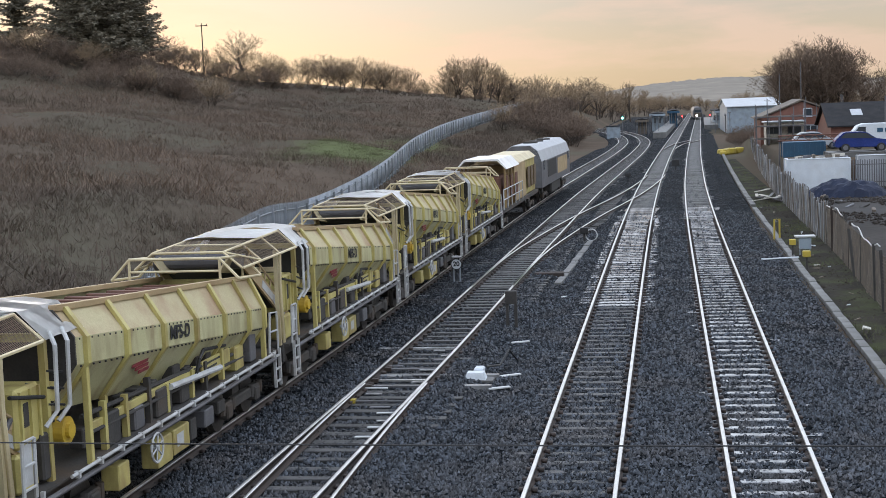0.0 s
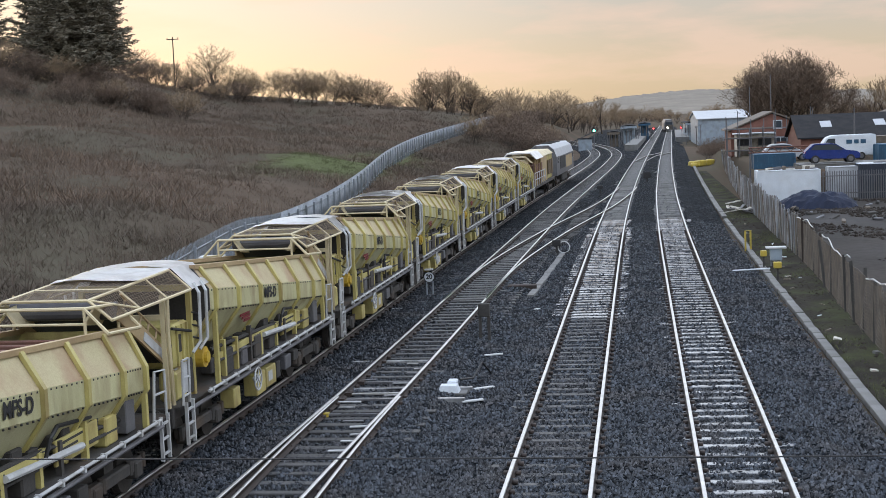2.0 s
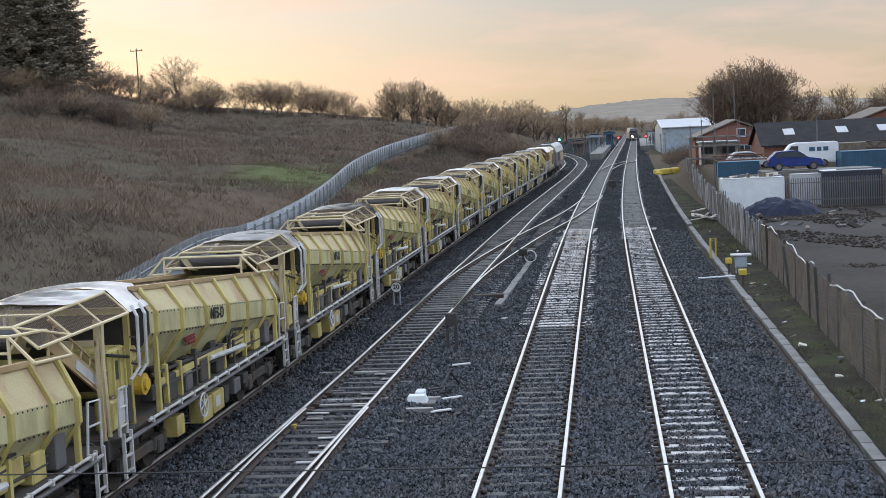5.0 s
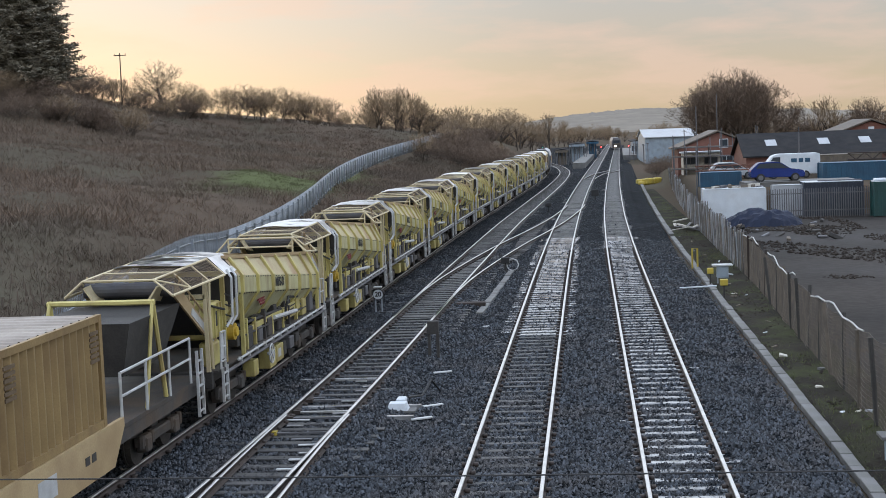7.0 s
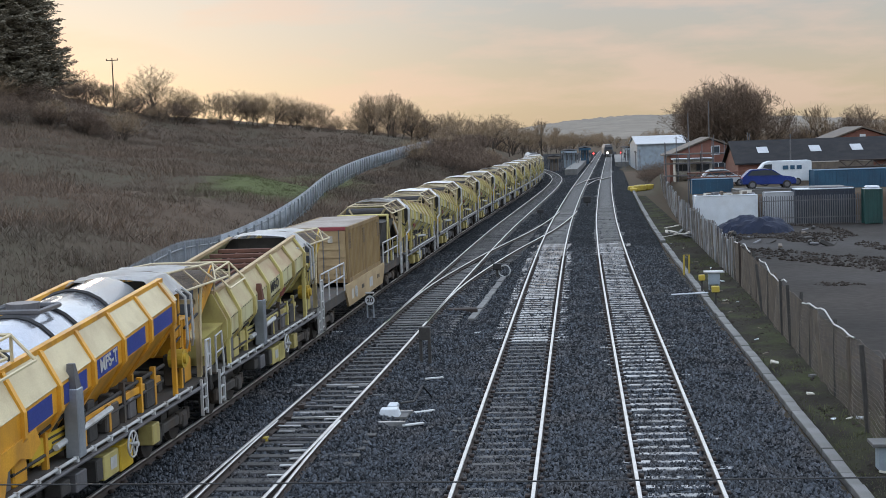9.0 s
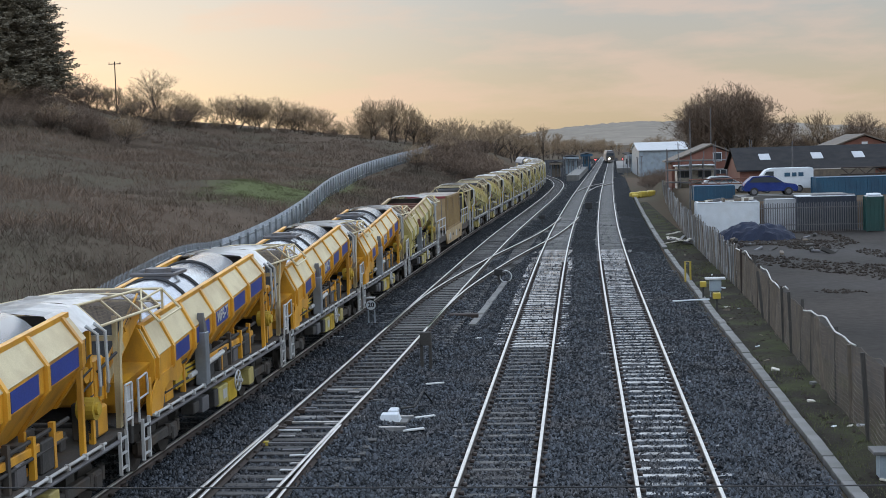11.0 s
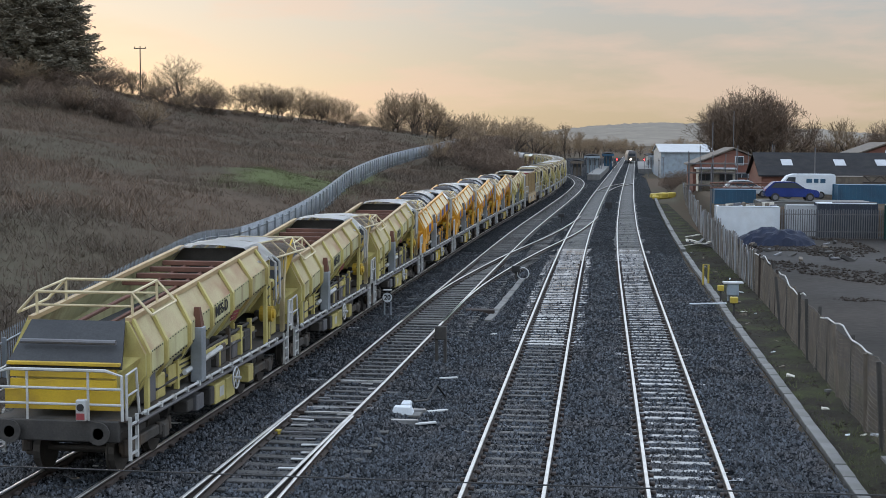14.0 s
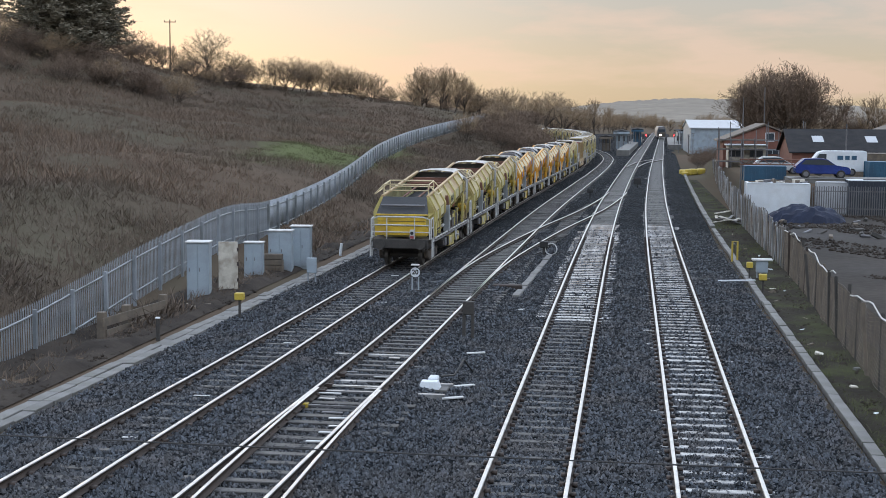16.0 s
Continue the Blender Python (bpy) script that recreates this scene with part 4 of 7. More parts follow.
        tube(bm, [(-0.5, 0.2, 3.68), (0.5, 0.2, 3.68), (0.5, 1.1, 3.66), (-0.5, 1.1, 3.66), (-0.5, 0.2, 3.68)], 0.05, 6)
        part("hatch", bm, "greysteel", tk, "grey filling hatch with a guard")
    else:
        for k, y in enumerate(np.arange(-2.4, 4.8 if kind == "D" else 0.5, 0.9)):
            z = hopper_section(y)[0][1] - 0.06
            part("cross_beam", B(-0.93, 0.93, y - 0.07, y + 0.07, z - 0.12, z, bevel=0.015), "rustbeam", w)
        for x in (-0.35, 0.35):
            z0, z1 = hopper_section(-2.6)[0][1] - 0.2, hopper_section(4.9)[0][1] - 0.2
            bm = rod(bmesh.new(), (x, -2.6, z0), (x, 4.9, z1), 0.05, 6)
            part("tie_beam", bm, "rustbeam", w)
    # short sheet with steep sides at the hopper's high end, its top strip runs on over the canopy
    roof = [(-1.29, 3.34), (-0.86, 3.74), (-0.3, 3.80), (0.3, 3.80), (0.86, 3.74), (1.29, 3.34)]
    bm = bmesh.new()
    for y in (-4.9, -4.55, -4.2, -3.85, -3.5):
        for x, z in roof:
            bm.verts.new((x * (1 - 0.05 * smooth(-4.2, -3.5, y)), y, z + 0.015 * math.sin(y * 9 + x * 3) - 0.03 * smooth(-4.2, -3.5, y)))
    bm.verts.ensure_lookup_table()
    n = len(roof)
    for j in range(4):
        for i in range(n - 1):
            bm.faces.new([bm.verts[k] for k in (j * n + i, j * n + i + 1, (j + 1) * n + i + 1, (j + 1) * n + i)])
    bmesh.ops.solidify(bm, geom=bm.faces[:], thickness=0.02)
    sheet = part("tarpaulin", bm, "tarp", w, "white tarpaulin cover")
    bm = bmesh.new()
    for j, y in enumerate(np.linspace(-6.7, -4.88, 6)):
        for x in np.linspace(-0.84, 0.84, 6):
            bm.verts.new((x, y, 3.79 - 0.05 * (abs(x) / 0.84) ** 2 - 0.03 * (y < -5.5) + 0.018 * math.sin(7 * y + 5 * x)))
    bm.verts.ensure_lookup_table()
    for j in range(5):
        for i in range(5):
            bm.faces.new([bm.verts[k] for k in (j * 6 + i, j * 6 + i + 1, (j + 1) * 6 + i + 1, (j + 1) * 6 + i)])
    bmesh.ops.solidify(bm, geom=bm.faces[:], thickness=0.015)
    part("top_strip", bm, "tarp", sheet, "loose white top strip")
    # wire-mesh canopy over the transfer conveyor
    def ridge(y):
        f = (y + 4.9) / -3.7
        return [(-1.27 + 0.08 * f, 3.33 - 0.05 * f), (-0.84 + 0.06 * f, 3.72 - 0.10 * f), (0.84 - 0.06 * f, 3.72 - 0.10 * f), (1.27 - 0.08 * f, 3.33 - 0.05 * f)]
    can = bmesh.new()
    for y in (-8.6, -7.4, -6.15, -4.95):
        tube(can, [(x, y, z) for x, z in ridge(y)], 0.03)
    for (x0, z0), (x1, z1) in zip(ridge(-8.6), ridge(-4.95)):
        rod(can, (x0, -8.6, z0), (x1, -4.95, z1), 0.03, 6)
    for s in (-1, 1):
        tube(can, [(s * 1.24, -6.15, 3.3), (s * 1.2, -6.1, 2.6), (s * 1.2, -6.0, 1.25)], 0.04)
        rod(can, (s * 0.80, -8.6, 3.62), (s * 1.22, -7.4, 3.31), 0.022, 6)
    part("canopy_frame", can, "pale", w, "cream tube canopy frame")
    v, q = [], []
    for y in np.arange(-8.58, -4.97, 0.05):
        rr_ = ridge(y)
        for (x0, z0), (x1, z1) in zip(rr_, rr_[1:]):
            k = len(v)
            v += [(x0, y - 0.011, z0 + 0.012), (x1, y - 0.011, z1 + 0.012), (x1, y + 0.011, z1 + 0.012), (x0, y + 0.011, z0 + 0.012)]
            q.append((k, k + 1, k + 2, k + 3))
    for f in np.linspace(0.04, 0.96, 16):
        for i in range(3):
            if i == 1 or f < 0.5:
                g = f if i == 1 else f * 2
                A, C = ridge(-8.58), ridge(-4.97)
                k = len(v)
                xa, za = A[i][0] + (A[i + 1][0] - A[i][0]) * g, A[i][1] + (A[i + 1][1] - A[i][1]) * g
                xc, zc = C[i][0] + (C[i + 1][0] - C[i][0]) * g, C[i][1] + (C[i + 1][1] - C[i][1]) * g
                v += [(xa - 0.009, -8.58, za + 0.016), (xa + 0.009, -8.58, za + 0.016), (xc + 0.009, -4.97, zc + 0.016), (xc - 0.009, -4.97, zc + 0.016)]
                q.append((k, k + 1, k + 2, k + 3))
    from_arrays("canopy_mesh", v, q, "mesh", w, "brown wire mesh roof")
    # transfer conveyor: two side plates, belt, rollers and a raised rail
    a, b = Vector((0, -4.9, 1.45)), Vector((0, -8.0, 3.22))
    d = (b - a).normalized()
    up = Vector((0, d.z, -d.y))
    paint = {"T": "orange", "B": "yellow", "D": "sill"}[kind]
    bm = loft(bmesh.new(), [a + up * 0.2 + Vector((x, 0, 0)) for x in (-0.94, 0.94)] + [a + up * 0.14 + Vector((x, 0, 0)) for x in (0.94, -0.94)], [b + up * 0.2 + Vector((x, 0, 0)) for x in (-0.94, 0.94)] + [b + up * 0.14 + Vector((x, 0, 0)) for x in (0.94, -0.94)])
    conv = part("conveyor", bm, "spoil", w, "slanting black belt conveyor")
    for s in (-1, 1):
        p0, p1, o, e = a + Vector((s * 0.96, 0, 0)), b + Vector((s * 0.96, 0, 0)), Vector((s * 0.05, 0, 0)), up * 0.30
        bm = loft(bmesh.new(), [p0, p0 + o, p0 + o + e, p0 + e], [p1, p1 + o, p1 + o + e, p1 + e])
        part("side_plate", bm, paint, conv)
        g0, g1 = p0 + o + up * 0.06 + d * 0.5, p0 + o + up * 0.06 + d * 2.3
        o2 = Vector((s * 0.012, 0, 0))
        bm = loft(bmesh.new(), [g0, g0 + o2, g0 + o2 + up * 0.17, g0 + up * 0.17], [g1, g1 + o2, g1 + o2 + up * 0.17, g1 + up * 0.17])
        part("side_panel", bm, "whitebar" if kind == "D" else "pale", conv, "pale plate on the conveyor side")
        bm = bmesh.new()
        for k in range(9):
            q0 = p0 + o + d * (0.15 + 0.4 * k)
            rod(bm, q0 + up * 0.28, q0 + up * 0.46, 0.022, 5)
        rod(bm, p0 + o + up * 0.46, p1 + o + up * 0.46, 0.025, 6)
        part("guard_rail", bm, paint, conv)
        part("spring_arm", rod(bmesh.new(), p0 + d * 1.2 + o, Vector((s * 1.0, -5.0, 2.7)), 0.04, 6), "greysteel", conv)
    part("head_roller", rod(bmesh.new(), b + Vector((-1.0, 0, 0)) + up * 0.15, b + Vector((1.0, 0, 0)) + up * 0.15, 0.16, 14), "greysteel", conv)
    for s in (-1, 1):
        bm = bmesh.new()
        loft(bm, [(s * 0.6, -7.8, 3.1), (s * 0.85, -7.8, 3.5), (s * 0.88, -7.8, 3.48), (s * 0.64, -7.8, 3.08)], [(s * 0.6, -8.5, 3.2), (s * 0.8, -8.5, 3.48), (s * 0.83, -8.5, 3.46), (s * 0.64, -8.5, 3.18)])
        part("head_guard", bm, "pale", conv)
    # hydraulics and drive gear at the high end and below the hopper
    for s in (-1, 1):
        bm = rod(bmesh.new(), (s * 1.0, -4.45, 1.9), (s * 1.32, -4.45, 1.9), 0.21, 16)
        rod(bm, (s * 1.32, -4.45, 1.9), (s * 1.38, -4.45, 1.9), 0.12, 12)
        part("drive_drum", bm, "yellow", w, "yellow drive drum")
        part("motor_box", B(s * 0.95 - 0.2, s * 0.95 + 0.2, -4.95, -4.65, 1.25, 1.95, bevel=0.03), "chassis", w)
        part("control_box", B(s * 1.1 - 0.14, s * 1.1 + 0.14, 4.2, 4.6, 1.25, 1.85, bevel=0.02), "greysteel", w)
        part("side_cover", B(s * 1.12 - 0.03, s * 1.12 + 0.03, 1.6, 3.2, 1.35, 1.75, bevel=0.01), "cream_rib" if not tank else "yellow", w)
        bm = bmesh.new()
        rng = random.Random(3)
        for k in range(14):
            y = -3.4 + k * 0.55
            z = 1.45 + rng.random() * 0.4
            box(bm, s * 0.98 - 0.12, s * 0.98 + 0.12, y - rng.uniform(0.08, 0.2), y + rng.uniform(0.08, 0.2), z - 0.18, z + rng.uniform(0.05, 0.2), bevel=0.02)
        tube(bm, [(s * 1.12, -3.6, 1.9), (s * 1.12, 0.5, 1.75), (s * 1.1, 4.4, 1.5)], 0.04)
        tube(bm, [(s * 1.16, -3.4, 1.6), (s * 1.16, 4.0, 1.42)], 0.03)
        part("hydraulic_gear", bm, "dark", w, kind="stuff")
        part("side_beam", B(s * 1.10 - 0.05, s * 1.10 + 0.05, -3.3, 1.3, 1.60, 1.74, bevel=0.01), rib, w)
        for k in range(7):
            y = -3.0 + k * 0.95 + rng.uniform(-0.2, 0.2)
            part("bracket", B(s * 1.14 - 0.05, s * 1.14 + 0.05, y - 0.05, y + 0.05, 1.2, 1.9 + rng.uniform(-0.2, 0.1)), rng.choice([rib, "chassis", rib]), w)
        for y, d, h, mname in ((-2.6, 0.3, 0.55, "dark"), (-1.5, 0.2, 0.4, "greysteel"), (-0.4, 0.35, 0.5, "chassis"), (0.6, 0.22, 0.42, "dark"), (3.7, 0.25, 0.5, rib)):
            part("valve_block", B(s * 1.05 - 0.13, s * 1.05 + 0.13, y - d, y + d, 1.2, 1.2 + h, bevel=0.03), mname, w)
        bm = tube(bmesh.new(), [(s * 1.2, 1.1, 1.55), (s * 1.26, 1.2, 1.9), (s * 1.2, 1.6, 2.0), (s * 1.16, 2.9, 1.85)], 0.035)
        part("hose", bm, "black", w)
        part("cylinder", rod(bmesh.new(), (s * 1.22, -0.2, 1.65), (s * 1.22, 2.4, 1.5), 0.06, 8), "whitebar", w)
    # frame, hydraulic tank and motors under the tarpaulin
    for s in (-1, 1):
        part("end_post", B(s * 1.12 - 0.05, s * 1.12 + 0.05, -4.75, -4.65, 1.2, 3.40), rib, w)
        part("end_post", B(s * 1.12 - 0.045, s * 1.12 + 0.045, -6.15, -6.06, 1.2, 3.38), "pale", w)
        part("hydraulic_tank", B(s * 0.92 - 0.18, s * 0.92 + 0.18, -5.6, -5.0, 1.22, 1.8, bevel=0.05), rib, w)
        bm = rod(bmesh.new(), (s * 0.75, -4.5, 2.5), (s * 1.15, -4.5, 2.5), 0.15, 12)
        part("motor", bm, rib, w)
        bm = bmesh.new()
        for z in (2.1, 2.35, 2.6, 2.85):
            rod(bm, (s * 1.16, -4.72, z), (s * 1.16, -4.2, z - 0.12), 0.022, 5)
        rod(bm, (s * 1.2, -5.9, 2.7), (s * 1.2, -4.9, 2.5), 0.03, 6)
        part("pipework", bm, "black", w, kind="stuff")
    part("cross_girder", B(-1.12, 1.12, -4.76, -4.64, 3.28, 3.40), rib, w)
    part("cross_girder", B(-1.12, 1.12, -6.15, -6.06, 2.9, 3.0), "pale", w)
    # bracket column on one flank only
    part("column", B(-1.48, -1.22, 1.7, 2.0, 1.22, 2.42, bevel=0.015), "galv", w, "grey steel column")
    bm = loft(bmesh.new(), [(-1.46, 1.73, 2.42), (-1.28, 1.73, 2.42), (-1.28, 1.97, 2.42), (-1.46, 1.97, 2.42)], [(-1.42, 1.85, 2.85), (-1.30, 1.85, 2.85), (-1.30, 1.95, 2.85), (-1.42, 1.95, 2.85)])
    part("column_head", bm, "rustbeam" if not tank else "greysteel", w)
    # double guard hoop on the low end
    for y in (3.35, 4.75):
        zt = hopper_section(y)[0][1]
        bm = tube(bmesh.new(), [(-1.38, y, zt + 0.08), (-0.98, y, zt + 0.50), (0.98, y, zt + 0.50), (1.38, y, zt + 0.08)], 0.032)
        for x in (-0.98, 0.98):
            rod(bm, (x, y, zt), (x, y, zt + 0.5), 0.028, 6)
        rod(bm, (-0.98, y, zt + 0.24), (0.98, y, zt + 0.24), 0.024, 6)
        part("guard_hoop", bm, "pale", w, "cream tube guard hoop")
    z3, z4 = hopper_section(3.35)[0][1], hopper_section(4.75)[0][1]
    for x, dz in ((-1.38, 0.08), (-0.98, 0.5), (0.98, 0.5), (1.38, 0.08)):
        part("hoop_rail", rod(bmesh.new(), (x, 3.35, z3 + dz), (x, 4.75, z4 + dz), 0.028, 6), "pale", w)
    # drive housing below the sheet, with ribs and a hatch
    hs = part("drive_housing", B(-1.1, 1.1, -5.55, -4.8, 1.85, 2.72, bevel=0.05), "orange" if tank else "cream_rib", w, "worn yellow drive housing")
    for s in (-1, 1):
        for y in (-5.45, -5.15, -4.9):
            part("housing_rib", B(s * 1.10, s * 1.14, y - 0.025, y + 0.025, 1.9, 2.68), rib, hs)
        part("hatch", B(s * 1.10, s * 1.12, -5.38, -5.22, 2.15, 2.5, bevel=0.008), "dark", hs)
    # markings
    for s in (-1, 1):
        z = hopper_section(-0.1)[1][1] - 0.22
        tilt = math.degrees(math.atan(0.92 / 9))
        m = Matrix.Translation((s * 1.352, 0.1, z)) @ pose(0, 0, 0, 90, 0, 90 if s > 0 else -90) @ pose(0, 0, 0, 0, 0, -tilt if s > 0 else tilt)
        lettering("MFS-T" if tank else "MFS-D", 0.34, "whitebar" if tank else "black", w, m)
        if not tank:
            z = hopper_section(-1.4)[2][1] - 0.28
            bm = bmesh.new()
            for k in range(3):
                loft(bm, [(s * 1.2, -1.75 + k * 0.12, z + 0.1 - k * 0.07), (s * 1.225, -1.75 + k * 0.12, z + 0.1 - k * 0.07), (s * 1.2, -1.75 + k * 0.12, z + 0.04 - k * 0.07), (s * 1.175, -1.75 + k * 0.12, z + 0.04 - k * 0.07)],
                     [(s * 1.2, -1.1, z + 0.1 - k * 0.07), (s * 1.225, -1.1, z + 0.1 - k * 0.07), (s * 1.2, -1.1, z + 0.04 - k * 0.07), (s * 1.175, -1.1, z + 0.04 - k * 0.07)])
            part("emblem", bm, "red", w, "faded red emblem")
        bm = bmesh.new()
        for k in range(3):
            box(bm, s * 1.153, s * 1.157, 1.75, 2.6 - 0.2 * k, 1.66 - k * 0.1, 1.70 - k * 0.1)
        part("small_print", bm, "dark", w)
    return w


def container_wagon():
    w = empty("container_wagon", label="flat wagon with deep cream side sills carrying a container", category="wagon")
    bm = bmesh.new()
    for s in (-1, 1):
        prism(bm, [(-4.6, 1.2), (-4.0, 0.55), (4.0, 0.55), (4.6, 1.2), (4.6, 1.36), (-4.6, 1.36)], s * 1.18, s * 1.26, "x")
    part("side_sill", bm, "sill", w, "dusty cream steel side sill")
    part("deck", B(-1.22, 1.22, -9.8, 9.8, 1.12, 1.20), "chassis", w)
    for s in (-1, 1):
        part("sole_bar", B(s * 1.15 - 0.06, s * 1.15 + 0.06, -9.8, 9.8, 0.86, 1.11), "chassis", w)
    for y in (-7.3, 7.3):
        bogie(w, y)
    for y0 in (-9.95, 9.8):
        part("headstock", B(-1.2, 1.2, y0, y0 + 0.15, 0.8, 1.2), "dark", w)
    for s in (-1, 1):
        for y0, y1 in ((-8.9, -4.6), (4.6, 8.9)):
            bm = bmesh.new()
            for z in (1.75, 2.2):
                rod(bm, (s * 1.22, y0, z), (s * 1.22, y1, z), 0.03, 6)
            for y in np.linspace(y0, y1, 4):
                rod(bm, (s * 1.22, y, 1.2), (s * 1.22, y, 2.2), 0.03, 6)
            part("handrail", bm, "whitebar", w, "white tube handrail")
        ladder(w, s * 1.34, 9.2, 0.42, 1.9)
        ladder(w, s * 1.34, -9.3, 0.42, 1.9)
        handwheel(w, s * 1.29, -2.6, 0.95, 0.2)
        part("notice", B(s * 1.262, s * 1.268, 0.6, 1.35, 0.75, 1.12), "whitebar", w)
        part("notice", B(s * 1.262, s * 1.268, -3.4, -3.0, 0.75, 1.12), "oldwhite", w)
        bm = bmesh.new()
        for y in (-1.2, -0.9, 2.6, 2.9):
            box(bm, s * 1.262, s * 1.27, y, y + 0.2, 0.9, 1.05)
        part("marking", bm, "dark", w)
    # receiving hopper at the forward end
    bm = loft(bmesh.new(), [(-1.1, 5.6, 3.0), (1.1, 5.6, 3.0), (1.1, 8.8, 3.0), (-1.1, 8.8, 3.0)], [(-0.8, 5.9, 1.9), (0.8, 5.9, 1.9), (0.8, 8.4, 1.9), (-0.8, 8.4, 1.9)])
    part("receiving_hopper", bm, "dark", w, "dark steel receiving hopper")
    bm = bmesh.new()
    for s in (-1, 1):
        rod(bm, (s * 1.15, 7.4, 1.2), (s * 1.1, 7.0, 3.3), 0.05, 6)
        rod(bm, (s * 1.15, 6.2, 1.2), (s * 1.1, 7.0, 3.3), 0.04, 6)
    rod(bm, (-1.15, 7.0, 3.25), (1.15, 7.0, 3.25), 0.06, 6)
    part("hopper_frame", bm, "cream_rib", w, "cream support frame")
    return w


def container(m=None):
    c = empty("shipping_container", m, "tan corrugated steel generator container on a wagon", "container")
    L, W, z0, z1 = 3.62, 1.2, 1.37, 3.40
    part("core", B(-W + 0.19, W - 0.19, -L + 0.06, L - 0.06, z0, z1 - 0.04), "beige", c)
    v, q = [], []
    for s in (-1, 1):
        n = 96
        for k in range(n + 1):
            y = -L + 0.1 + (2 * L - 0.2) * k / n
            x = s * (W - (0.15 if k % 4 in (0, 1) else 0.0))
            v += [(x, y, z0 + 0.12), (x, y, z1 - 0.1)]
        o = len(v) - 2 * (n + 1)
        q += [(o + 2 * k, o + 2 * k + 2, o + 2 * k + 3, o + 2 * k + 1) for k in range(n)]
    from_arrays("corrugated_side", v, q, "beige", c)
    v, q = [], []
    for k in range(81):
        y = -L + 0.05 + (2 * L - 0.1) * k / 80
        z = z1 + (0.03 if k % 4 in (0, 1) else -0.03)
        v += [(-W + 0.08, y, z), (W - 0.08, y, z)]
    q = [(2 * k, 2 * k + 1, 2 * k + 3, 2 * k + 2) for k in range(80)]
    roof = from_arrays("corrugated_roof", v, q, "dustroof", c, "dusty brown ribbed roof")
    # darker brown on the valley floors and one flank of each rib
    roof.data.materials.append(M["roofvalley"])
    for k, f in enumerate(roof.data.polygons):
        f.material_index = 1 if k % 4 in (1, 2) else 0
    bm = bmesh.new()
    for s in (-1, 1):
        for y in (-L, L):
            box(bm, s * W - 0.07, s * W + 0.02, y - 0.07, y + 0.07, z0, z1 + 0.03)
        box(bm, s * W - 0.06, s * W + 0.015, -L, L, z1 - 0.1, z1 + 0.025)
        box(bm, s * W - 0.06, s * W + 0.015, -L, L, z0, z0 + 0.14)
    for y in (-L, L):
        box(bm, -W, W, y - 0.05, y + 0.05, z0, z0 + 0.14)
    part("frame", bm, "beige", c)
    part("header", B(-W, W, -L - 0.06, -L + 0.05, z1 - 0.1, z1 + 0.02), "red", c, "red rear header beam")
    for k, x in enumerate((-0.58, 0.58)):
        bm = B(x - 0.53, x + 0.53, -L - 0.03, -L + 0.06, z0 + 0.15, z1 - 0.12)
        for z in np.arange(z0 + 0.35, z1 - 0.2, 0.3):
            box(bm, x - 0.48, x + 0.48, -L - 0.06, -L - 0.03, z - 0.03, z + 0.03)
        d = part("door", bm, "sill", c, "tan ribbed container door")
        bm = bmesh.new()
        for dx in (-0.3, 0.3):
            rod(bm, (x + dx, -L - 0.09, z0 + 0.1), (x + dx, -L - 0.09, z1 - 0.08), 0.02, 6)
        part("lock_bar", bm, "greysteel", d)
        part("notice", B(x - 0.12, x + 0.06, -L - 0.075, -L - 0.062, z1 - 0.55, z1 - 0.3), "oldwhite", d)
    for s in (-1, 1):
        for y in (-3.3, 3.3, -0.2):
            bm = bmesh.new()
            for k in range(6):
                box(bm, s * W - 0.01, s * W + 0.02, y - 0.2, y + 0.2, z1 - 0.3 - k * 0.1, z1 - 0.24 - k * 0.1)
            part("vent", bm, "mesh", c)
    return c


def power_wagon():
    w = empty("power_wagon", label="tan conveyor power wagon with a white roof and railings", category="wagon")
    part("deck", B(-1.25, 1.25, -8.6, 8.6, 1.0, 1.2), "chassis", w)
    for y in (-6.2, 6.2):
        bogie(w, y)
    part("cab", B(-1.2, 1.2, -2.8, 2.6, 1.2, 3.25, bevel=0.05), "sill", w)
    bm = prism(bmesh.new(), [(-1.35, 3.2), (-0.9, 3.72), (0.9, 3.72), (1.35, 3.2), (1.3, 3.18), (0.85, 3.62), (-0.85, 3.62), (-1.3, 3.18)], -6.8, -1.5)
    part("roof", bm, "tarp", w, "white sheet roof")
    bm = prism(bmesh.new(), [(-1.2, 3.25), (-0.8, 3.6), (0.8, 3.6), (1.2, 3.25)], -1.4, 8.2)
    part("roof", bm, "pale", w)
    part("engine_housing", B(-1.1, 1.1, 3.0, 8.2, 1.2, 3.24, bevel=0.06), "cream_rib", w)
    for s in (-1, 1):
        for y in np.linspace(-6.6, -3.0, 4):
            part("post", B(s * 1.2 - 0.05, s * 1.2 + 0.05, y - 0.05, y + 0.05, 1.2, 3.3), "beige", w)
        bm = bmesh.new()
        for z in (1.7, 2.2):
            rod(bm, (s * 1.3, -8.0, z), (s * 1.3, 0, z), 0.03, 6)
        for y in np.linspace(-8, 0, 6):
            rod(bm, (s * 1.3, y, 1.2), (s * 1.3, y, 2.2), 0.03, 6)
        part("handrail", bm, "whitebar", w)
        for y in (-5.6, -4.0, -2.0, 4.0, 5.6, 7.2):
            part("louvre", B(s * 1.2 - 0.02, s * 1.2 + 0.03, y - 0.5, y + 0.5, 1.6, 2.8), "rustbeam" if y < 0 else "mesh", w)
    part("machinery", B(-0.9, 0.9, -6.4, -3.0, 1.2, 2.8, bevel=0.1), "rustbeam", w)
    return w


